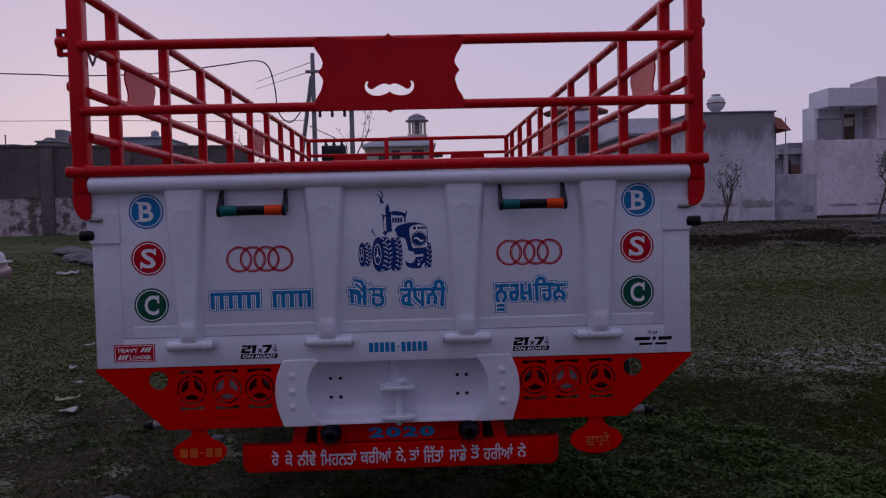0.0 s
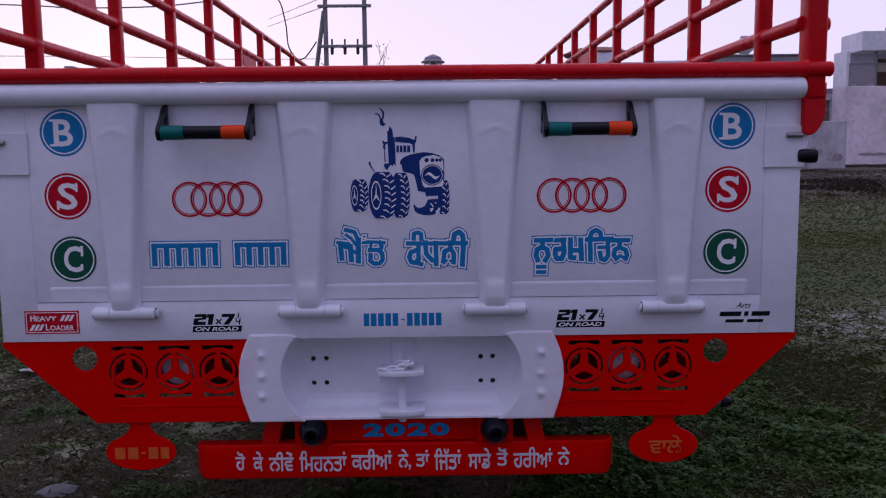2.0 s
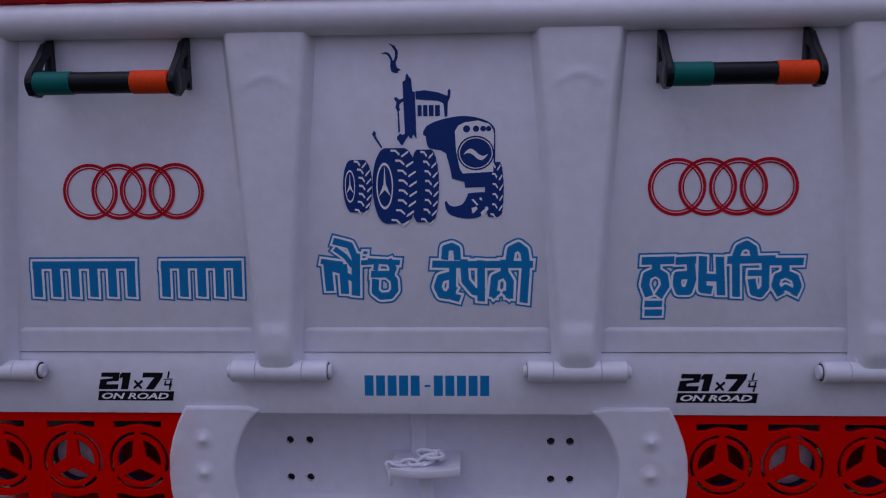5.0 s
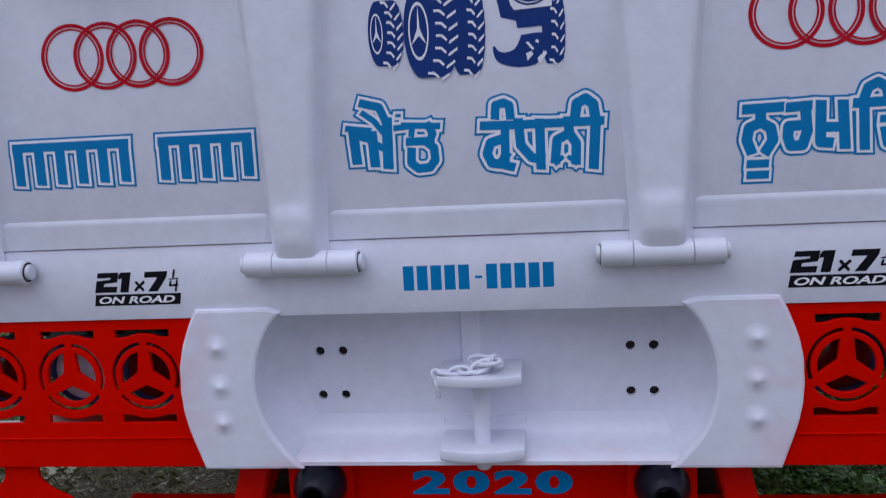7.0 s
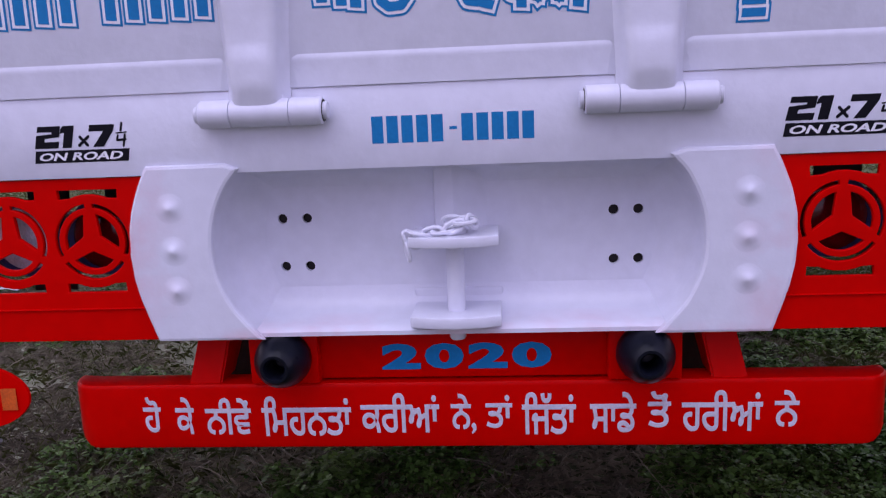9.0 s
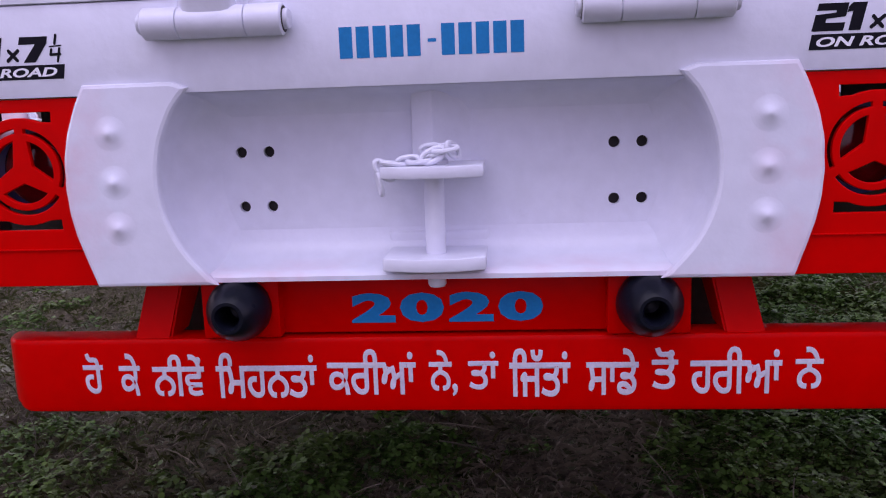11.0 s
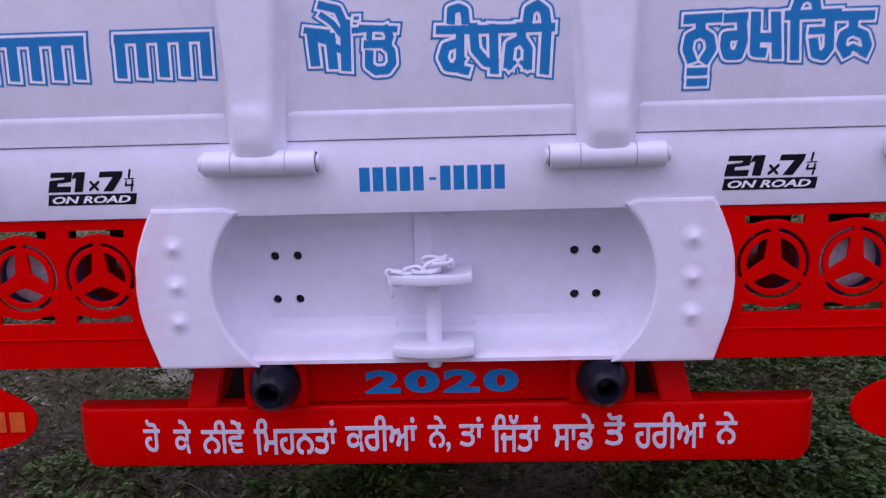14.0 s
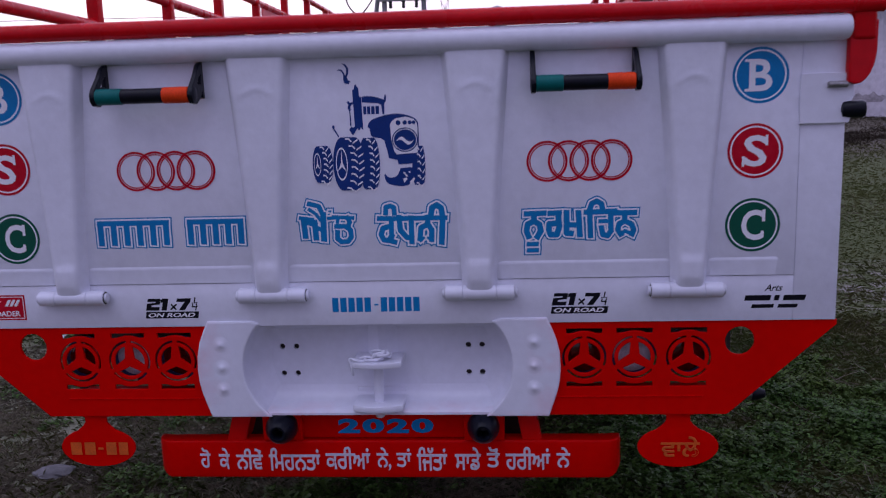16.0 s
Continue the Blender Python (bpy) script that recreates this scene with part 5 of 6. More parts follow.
M_YELLOW = material("yellowish_card", (0.52, 0.50, 0.30), 0.7, vary=0.15, scale=20, bump=0.3, bump_scale=50)
M_CAR = material("mauve_car_paint", (0.30, 0.17, 0.21), 0.3, metal=0.2, vary=0.08, scale=4, coat=0.5)
M_TANK = material("white_water_tank", (0.58, 0.57, 0.58), 0.6, vary=0.12, scale=4, scale2=20)


def foot(x, y):
    return ground_z(x, y) - 0.12


def beam(bm, p, q, thick, z0, z1):
    """An upright slab along the line p to q in plan."""
    p, q = Vector((*p, 0)), Vector((*q, 0))
    d = (q - p).normalized()
    n = Vector((-d.y, d.x, 0)) * thick / 2
    lo = [p + n, q + n, q - n, p - n]
    v = [bm.verts.new((c.x, c.y, z0)) for c in lo] + [bm.verts.new((c.x, c.y, z1)) for c in lo]
    for f in ((3, 2, 1, 0), (4, 5, 6, 7), (0, 1, 5, 4), (1, 2, 6, 5), (2, 3, 7, 6), (3, 0, 4, 7)):
        bm.faces.new([v[i] for i in f])
    return bm


# long boundary wall on the dim side: plaster above flaking whitewash, with piers
wall_a, wall_b = at(-1.15, 33.0, 0), at(-0.19, 41.5, 0)
top_z = 1.37 + 0.0945 * 36
bmw = beam(B(), wall_a[:2], wall_b[:2], 0.30, -0.2, 2.45)
w_low = part("boundary_wall", bmw, M_FLAKED)
tagged(w_low, "long boundary wall, dark plaster above flaking whitewashed brick", "wall", kind="structure")
part("upper_plaster", beam(B(), wall_a[:2], wall_b[:2], 0.36, 2.45, top_z), M_BROWN, w_low)
part("coping", beam(B(), wall_a[:2], wall_b[:2], 0.46, top_z, top_z + 0.10), M_BROWN, w_low)
for k in range(9):
    p = Vector(wall_a).lerp(Vector(wall_b), 0.06 + k * 0.108)
    part("pier", box(B(), p.x - 0.28, p.x + 0.28, p.y - 0.34, p.y - 0.12, -0.1, top_z - 0.05, 0.02), M_BROWN, w_low)


def window(parent, x0, x1, y, z0, z1, mat=None):
    """A framed window set into a wall that faces the field."""
    bm = B()
    t = 0.07
    for a in ((x0, x0 + t, z0, z1), (x1 - t, x1, z0, z1), (x0 + t, x1 - t, z1 - t, z1), (x0 + t, x1 - t, z0, z0 + t), ((x0 + x1) / 2 - 0.03, (x0 + x1) / 2 + 0.03, z0 + t, z1 - t)):
        box(bm, a[0], a[1], y - 0.06, y + 0.02, a[2], a[3], 0.008)
    w = part("window", bm, M_WOOD, parent)
    part("pane", box(B(), x0 + t, x1 - t, y - 0.025, y - 0.012, z0 + t, z1 - t), mat or M_GLASS, w)
    part("sill", box(B(), x0 - 0.08, x1 + 0.08, y - 0.14, y, z0 - 0.08, z0 - 0.01, 0.01), M_PALE, w)
    return w


def block(parent, name, x0, x1, y0, y1, z0, z1, mat, bevel=0.02):
    return part(name, box(B(), x0, x1, y0, y1, z0, z1, bevel, 1), mat, parent)


def scar(parent, x0, x1, y, z, h, seed):
    """A ragged strip of bare dark plaster, a little proud of a wall."""
    n = 40
    ends = [min(1.0, 8.0 * k / n, 8.0 * (n - k) / n) for k in range(n + 1)]
    up = [(x0 + (x1 - x0) * k / n, z + h * e * (0.5 + 0.5 * noise.noise(Vector((k * 0.17, seed, 0.4))))) for k, e in enumerate(ends)]
    down = [(x, z - 0.01 - h * e * (0.45 + 0.5 * noise.noise(Vector((k * 0.21, seed, 4.4))))) for (x, _), e in zip(up, ends)]
    part("bare_plaster", plate([up + down[::-1]], y - 0.008, 0.012), M_SCAR, parent)


# grey house with the ball-shaped water tank
D = 35.0
x0, y0, _ = at(0.345, D, 0)
x1 = at(0.446, D, 0)[0]
zt = 1.37 + 0.111 * D
house = thing("grey_house", ((x0 + x1) / 2, y0 + 3, foot(x0, y0)), "two-storey house with bare, rain-stained grey render", "house")
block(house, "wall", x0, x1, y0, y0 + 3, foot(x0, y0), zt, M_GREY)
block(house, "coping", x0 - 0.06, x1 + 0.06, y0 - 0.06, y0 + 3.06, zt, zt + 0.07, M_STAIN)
scar(house, x0 + 0.2, x0 + 1.9, y0, 1.36, 0.13, 3)
scar(house, x1 - 1.5, x1 - 0.02, y0, 1.40, 0.30, 5)
bm = B()
a0, b0 = x1 + 0.01, x1 + 0.62
v = [bm.verts.new(c) for c in ((a0, y0 + 0.2, zt - 0.15), (a0 + 0.35, y0 + 0.2, zt - 0.25), (b0, y0 - 0.2, zt - 0.80), (a0, y0 - 0.2, zt - 0.72), (a0, y0 + 4, zt - 0.15), (a0 + 0.35, y0 + 4, zt - 0.25), (b0, y0 + 4, zt - 0.80), (a0, y0 + 4, zt - 0.72))]
for f in ((0, 1, 2, 3), (7, 6, 5, 4), (0, 4, 5, 1), (1, 5, 6, 2), (2, 6, 7, 3), (3, 7, 4, 0)):
    bm.faces.new([v[i] for i in f])
part("tiled_canopy", bm, M_TILE, house)
block(house, "balcony", x1 + 0.012, x1 + 0.42, y0 + 0.6, y0 + 4, zt - 1.95, zt - 1.72, M_GREY)
for yy in (0.7, 1.6, 2.5):
    block(house, "baluster", x1 + 0.25, x1 + 0.37, y0 + yy, y0 + yy + 0.12, zt - 1.71, zt - 0.85, M_GREY, 0.01)
tx0 = at(0.3947, D, 0)[0]
tank = thing("water_tank", (tx0, y0 + 2, zt), "white round clay-pot-shaped water tank on a house roof", "water tank")
part("bowl", lathe(B(), (tx0, y0 + 2, zt - 0.88), (0, 0, 1), [(0.95, 0.15), (1.16, 0.13), (1.22, 0.22), (1.36, 0.36), (1.54, 0.41), (1.71, 0.36), (1.82, 0.24), (1.86, 0.18), (1.92, 0.21), (1.95, 0.16)], 32), M_TANK, tank)
part("band", lathe(B(), (tx0, y0 + 2, zt + 0.63), (0, 0, 1), [(0, 0.406), (0.005, 0.418), (0.035, 0.418), (0.04, 0.406)], 32), M_TILE, tank)

# low wall between the houses
D = 42.0
xa, ya, _ = at(0.438, D, 0)
xb = at(0.502, D, 0)[0]
zl = 1.37 + 0.071 * D
link_house = thing("low_house", ((xa + xb) / 2, ya + 2, foot(xa, ya)), "low grey-rendered house with a stained flat roof edge", "house")
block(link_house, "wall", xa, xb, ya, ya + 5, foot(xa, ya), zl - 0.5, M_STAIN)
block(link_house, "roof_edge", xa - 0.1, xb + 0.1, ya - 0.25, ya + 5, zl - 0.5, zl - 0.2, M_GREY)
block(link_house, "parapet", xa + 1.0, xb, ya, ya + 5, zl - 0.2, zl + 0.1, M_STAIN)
part("antenna", tube(B(), ((xa + xb) / 2, ya + 1, zl + 0.1), ((xa + xb) / 2, ya + 1, zl + 1.5), 0.03, 8), M_POLE, link_house)

for px, z0, z1 in ((0.4575, 2.75, 3.95), (0.4785, 2.75, 3.95), (0.4935, 2.75, 3.95)):
    block(link_house, "veranda_post", at(px, D, 0)[0] - 0.10, at(px, D, 0)[0] + 0.10, ya - 0.22, ya - 0.02, z0, zl - 0.5, M_GREY, 0.01)
block(link_house, "brick_infill", at(0.4655, D, 0)[0], at(0.4775, D, 0)[0], ya - 0.10, ya - 0.012, 2.3, 3.35, M_BRICK, 0.01)
window(link_house, at(0.459, D, 0)[0], at(0.4655, D, 0)[0] - 0.02, ya, 2.6, 3.6)
window(link_house, at(0.480, D, 0)[0], at(0.489, D, 0)[0], ya, 2.9, 3.7)

# old yard wall that joins the two houses
D = 35.6
xa, ya, _ = at(0.446, D, 0)
yard = thing("yard_wall", (xa + 1, ya, foot(xa, ya)), "old mottled grey plaster yard wall between two houses", "wall")
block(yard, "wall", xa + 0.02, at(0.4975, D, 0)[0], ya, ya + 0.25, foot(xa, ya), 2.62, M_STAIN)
scar(yard, xa + 0.05, at(0.470, D, 0)[0], ya, 1.36, 0.28, 11)
scar(yard, at(0.474, D, 0)[0], at(0.494, D, 0)[0], ya, 1.12, 0.30, 14)

# rose-grey house with a recessed upper balcony
D = 40.0
xa, ya, _ = at(0.495, D, 0)
xr = at(0.5715, D, 0)[0]
zp = 1.37 + 0.0756 * D
z2 = 1.37 + 0.136 * D
h2 = thing("rose_house", (xa + 4, ya + 4, foot(xa, ya)), "rose-grey rendered two-storey house with an upper balcony", "house")
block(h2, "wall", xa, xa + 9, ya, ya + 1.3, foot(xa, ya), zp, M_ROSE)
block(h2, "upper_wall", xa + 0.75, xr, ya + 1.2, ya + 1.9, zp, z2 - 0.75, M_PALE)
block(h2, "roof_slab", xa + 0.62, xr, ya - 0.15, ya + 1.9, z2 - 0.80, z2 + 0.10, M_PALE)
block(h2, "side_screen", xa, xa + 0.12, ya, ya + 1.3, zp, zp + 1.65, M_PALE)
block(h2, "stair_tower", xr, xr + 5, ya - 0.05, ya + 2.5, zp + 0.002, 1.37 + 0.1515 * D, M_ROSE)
block(h2, "parapet_glass", xa + 0.13, xr - 1.7, ya + 0.02, ya + 0.06, zp, zp + 1.0, M_GREY, 0.005)
block(h2, "parapet_rail", xa + 0.13, xr, ya + 0.005, ya + 0.075, zp + 1.0, zp + 1.06, M_POLE, 0.005)
door = block(h2, "balcony_door", at(0.543, D, 0)[0], at(0.560, D, 0)[0], ya + 1.12, ya + 1.22, zp, 1.37 + 0.110 * D, M_WOOD)
part("door_panel", box(B(), at(0.5455, D, 0)[0], at(0.5575, D, 0)[0], ya + 1.08, ya + 1.13, zp + 0.75, zp + 1.15, 0.02), M_CREAM, door)
for px in (0.531,):
    block(h2, "balcony_post", at(px, D, 0)[0] - 0.06, at(px, D, 0)[0] + 0.06, ya + 0.1, ya + 0.22, zp, z2 - 0.8, M_POLE, 0.01)
scar(h2, xa + 0.7, xa + 2.2, ya, 1.22, 0.11, 8)
scar(h2, xa + 2.5, xa + 3.3, ya, 1.25, 0.09, 9)

# pale house with a domed canopy, seen through the cage
D = 46.0
xa, ya, _ = at(0.188, D, 0)
xb = at(0.262, D, 0)[0]
za = 1.37 + 0.103 * D
h3 = thing("pale_house", ((xa + xb) / 2, ya + 4, foot(xa, ya)), "pale painted house with parapets, windows and a tiled upper canopy", "house")
block(h3, "wall", xa, xb, ya, ya + 8, foot(xa, ya), za, M_PALE)
block(h3, "cornice", xa - 0.15, xb + 0.15, ya - 0.2, ya + 8, za, za + 0.12, M_GREY)
xc = at(0.238, D, 0)[0]
block(h3, "upper_room", xa + 0.4, xc - 0.4, ya + 1.2, ya + 6, za + 0.12, 1.37 + 0.121 * D, M_PALE)
part("canopy", lathe(B(), ((xa + xc) / 2 + 0.1, ya + 3, 1.37 + 0.121 * D), (0, 0, 1), [(0, 1.9), (0.10, 1.95), (0.35, 1.35), (0.42, 0.3)], 12), M_TILE, h3, angle=20)
window(h3, xa + 0.7, xa + 1.4, ya, za - 1.7, za - 0.7)
window(h3, xa + 2.1, xa + 2.8, ya, za - 1.7, za - 0.7)
xd = at(0.37, 40, 0)[0]
h4 = thing("flat_house", ((xb + xd) / 2, 40, foot(xb, 38)), "plain pale house with a long stained parapet", "house")
zb = 1.37 + 0.1035 * 40
block(h4, "wall", at(0.262, 40, 0)[0], xd, 37.0, 44, foot(xb, 37), zb - 0.75, M_GREY)
block(h4, "eave_slab", at(0.258, 40, 0)[0], xd, 36.6, 44, zb - 0.75, zb - 0.60, M_STAIN)
block(h4, "parapet", at(0.262, 40, 0)[0], xd, 37.0, 44, zb - 0.60, zb + 0.15, M_PALE)
window(h4, at(0.272, 40, 0)[0], at(0.290, 40, 0)[0], 37.0, 2.4, 3.5)

# cream house with a lookout on its roof
D = 70.0
xa, ya, _ = at(-0.052, D, 0)
xb = at(0.0285, D, 0)[0]
ze = 1.37 + 0.0835 * D
h5 = thing("cream_house", ((xa + xb) / 2, ya + 4, foot(xa, ya)), "cream painted house with a small domed roof lookout", "house")
block(h5, "wall", xa, xb, ya, ya + 8, foot(xa, ya), ze - 0.3, M_CREAM)
block(h5, "side_wing", xa - 1.4, xa - 0.01, ya + 1, ya + 7, foot(xa, ya), ze - 1.6, M_CREAM)
block(h5, "eave", xa - 0.3, xb + 0.3, ya - 0.5, ya + 8, ze - 0.3, ze - 0.05, M_PALE)
xg = at(-0.008, D, 0)[0]
bm = B()
v = [bm.verts.new(c) for c in ((xa - 0.1, ya - 0.3, ze - 0.04), (xb + 0.2, ya - 0.3, ze - 0.04), (xb - 0.8, ya + 2, ze + 0.75), (xg - 1.0, ya + 2, ze + 0.75), (xa - 0.1, ya + 7, ze - 0.04), (xb + 0.2, ya + 7, ze - 0.04), (xb - 0.8, ya + 5, ze + 0.75), (xg - 1.0, ya + 5, ze + 0.75))]
for f in ((0, 1, 2, 3), (5, 4, 7, 6), (4, 0, 3, 7), (1, 5, 6, 2), (3, 2, 6, 7), (0, 4, 5, 1)):
    bm.faces.new([v[i] for i in f])
part("roof", bm, M_GREY, h5)
window(h5, at(-0.036, D, 0)[0], at(-0.026, D, 0)[0], ya, ze - 2.2, ze - 0.9)
window(h5, at(-0.020, D, 0)[0], at(-0.010, D, 0)[0], ya, ze - 2.2, ze - 0.6)
window(h5, at(0.004, D, 0)[0], at(0.018, D, 0)[0], ya, ze - 2.2, ze - 0.6)
block(h5, "awning", xb - 0.3, xb + 0.9, ya - 0.9, ya + 2, ze - 1.15, ze - 1.05, M_TILE)
xt = at(0.0112, D, 0)[0]
zt = ze + 0.75
block(h5, "lookout_floor", xt - 0.85, xt + 0.85, ya + 2.4, ya + 4.1, zt, zt + 0.2, M_CREAM)
for a in range(8):
    px, py = xt + 0.72 * math.cos(radians(a * 45 + 22.5)), ya + 3.25 + 0.72 * math.sin(radians(a * 45 + 22.5))
    part("column", tube(B(), (px, py, zt + 0.2), (px, py, zt + 1.35), 0.11, 10), M_CREAM, h5)
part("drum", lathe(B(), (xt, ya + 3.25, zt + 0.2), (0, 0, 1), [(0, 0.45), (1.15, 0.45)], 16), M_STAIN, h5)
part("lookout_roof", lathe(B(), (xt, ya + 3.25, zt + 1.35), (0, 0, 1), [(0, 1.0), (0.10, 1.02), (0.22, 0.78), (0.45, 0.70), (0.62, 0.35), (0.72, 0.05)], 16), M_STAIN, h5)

# low roofs and tanks beyond the boundary wall
D = 58.0
for dx0, dx1, up, mat, kind in ((-0.3477, -0.2918, 0.0945, M_DUSK, "blue-grey"), (-0.440, -0.4153, 0.0925, M_GREY, "grey")):
    xa, ya, zz = at(dx0, D, up)
    xb = at(dx1, D, up)[0]
    hh = thing("distant_house", ((xa + xb) / 2, ya + 3, foot(xa, ya)), f"{kind} flat-roofed house standing beyond the boundary wall", "house")
    block(hh, "wall", xa, xb, ya, ya + 6, foot(xa, ya), zz, mat)
    block(hh, "parapet", xa - 0.1, xb + 0.1, ya - 0.1, ya + 6, zz, zz + 0.12, mat)
    if kind == "grey":
        block(hh, "roof_room", at(-0.4255, D, 0)[0], xb, ya + 1, ya + 4, zz + 0.12, at(0, D, 0.109)[2], mat)
        bm = B()
        ramp = [(at(-0.455, D, 0)[0], at(0, D, 0.085)[2]), (at(-0.433, D, 0)[0], at(0, D, 0.099)[2]), (at(-0.428, D, 0)[0], at(0, D, 0.099)[2]), (at(-0.428, D, 0)[0], at(0, D, 0.085)[2])]
        rows = [[bm.verts.new((x, y, z)) for x, z in ramp] for y in (ya + 0.6, ya + 3.0)]
        for k in range(4):
            j = (k + 1) % 4
            bm.faces.new((rows[0][k], rows[0][j], rows[1][j], rows[1][k]))
        bm.faces.new(rows[0])
        bm.faces.new(rows[1][::-1])
        part("stair_roof", bm, mat, hh)
    else:
        part("stair_post", tube(B(), (xa - 0.2, ya + 1, zz - 0.8), (xa - 0.2, ya + 1, zz + 0.9), 0.09, 8), mat, hh)
xa, ya, zz = at(-0.3007, D + 1, 0.0955)
tk = thing("roof_tank", (xa, ya, zz), "grey ribbed plastic water tank on a distant roof", "water tank")
part("barrel", lathe(B(), (xa, ya, zz - 0.03), (0, 0, 1), [(0, 0.26), (0.08, 0.28), (0.10, 0.26), (0.20, 0.28), (0.22, 0.26), (0.34, 0.28), (0.42, 0.24), (0.48, 0.12), (0.52, 0.10)], 20), M_DUSK, tk)
xa, ya, zz = at(-0.4815, D, 0.0870)
rack = thing("roof_frame", (xa, ya + 1, zz), "bare roof posts with a slab on a distant roof", "frame")
for dx in (-0.4935, -0.4845):
    part("post", tube(B(), (at(dx, D, 0)[0], ya + 1, zz - 1.5), (at(dx, D, 0)[0], ya + 1, at(0, D, 0.104)[2]), 0.05, 8), M_POLE, rack)
part("slab", box(B(), at(-0.497, D, 0)[0], at(-0.4665, D, 0)[0], ya + 0.4, ya + 1.8, zz, zz + 0.28, 0.03), M_DUSK, rack)

# twin-pole electric frame with its transformer
D = 30.0
p1, p2 = at(-0.1115, D, 0), at(-0.0668, D, 0)
pole = thing("power_pole", ((p1[0] + p2[0]) / 2, p1[1], foot(p1[0], p1[1])), "twin-pole electric frame with cross arms and insulators", "utility pole")
ph = 1.37 + 0.192 * D
for p in (p1, p2):
    part("pole", tube(B(), (p[0], p[1], foot(p[0], p[1])), (p[0], p[1], ph), 0.10, 14, 0.075), M_POLE, pole)
part("stay", tube(B(), (p1[0] - 1.0, p1[1] + 0.3, foot(p1[0], p1[1])), (p1[0] - 0.05, p1[1], 1.37 + 0.165 * D), 0.075, 12), M_POLE, pole)
za = 1.37 + 0.125 * D
for z in (za, za + 1.35, 1.37 + 0.05 * D):
    part("cross_arm", box(B(), p1[0] - 0.25, p2[0] + 0.25, p1[1] - 0.14, p1[1] - 0.06, z - 0.05, z + 0.05, 0.01), M_POLE, pole)
for k in range(3):
    xk = p1[0] + 0.22 + k * 0.44
    part("insulator", lathe(B(), (xk, p1[1] - 0.10, za - 0.28), (0, 0, 1), [(0, 0.03), (0.05, 0.07), (0.08, 0.04), (0.13, 0.07), (0.16, 0.04), (0.22, 0.07), (0.25, 0.03), (0.52, 0.03)], 12), M_WIRE, pole)
xq, yq, zq = at(-0.088, D, 0.0615)
tr = part("transformer", box(B(), xq - 0.42, xq + 0.42, yq - 0.55, yq - 0.02, zq + 0.02, zq + 0.55, 0.03), M_WIRE, pole)
for k in range(9):
    part("fin", box(B(), xq - 0.38 + k * 0.09, xq - 0.36 + k * 0.09, yq - 0.66, yq - 0.552, zq + 0.06, zq + 0.48, 0.004), M_WIRE, tr)
for k in range(3):
    part("bushing", lathe(B(), (xq - 0.28 + k * 0.28, yq - 0.3, zq + 0.54), (0, 0, 1), [(0, 0.05), (0.06, 0.07), (0.10, 0.04), (0.16, 0.06), (0.22, 0.03), (0.28, 0.03)], 12), M_WIRE, tr)


def cable(points, r, label):
    bm = bend(B(), curve_through(points, 10), r, 8)
    return tagged(part("cable", bm, M_WIRE), label, "cable")


D = 29.7
cable([at(-1.5, D, 0.215), at(-0.9, D, 0.190), at(-0.4768, D, 0.1741), at(-0.3987, D, 0.1700), at(-0.30, D, 0.1708), at(-0.22, D, 0.1790), at(-0.180, D, 0.1835), at(-0.164, D, 0.176), at(-0.157, D, 0.150), at(-0.1545, D, 0.125), at(-0.146, D, 0.112), at(-0.136, D, 0.112), at(-0.122, D, 0.130)], 0.022, "slack black cable looping to the electric pole")
cable([at(-1.4, 46, 0.13), at(-0.45, 46, 0.118), at(-0.25, 46, 0.113), at(-0.118, 46, 0.112)], 0.015, "thin dark cable strung across the sky")
cable([at(-0.117, 30.2, 0.105), at(-0.095, 34, 0.094), at(-0.075, 38, 0.086), at(-0.05, 44, 0.092)], 0.018, "dark sagging cable behind the electric pole")
for k in range(2):
    cable([at(-0.115, 30.1, 0.168 + 0.012 * k), at(-0.13, 40, 0.165 + 0.01 * k), at(-0.18, 60, 0.150 + 0.008 * k)], 0.016, "thin dark cable leaving the electric pole")


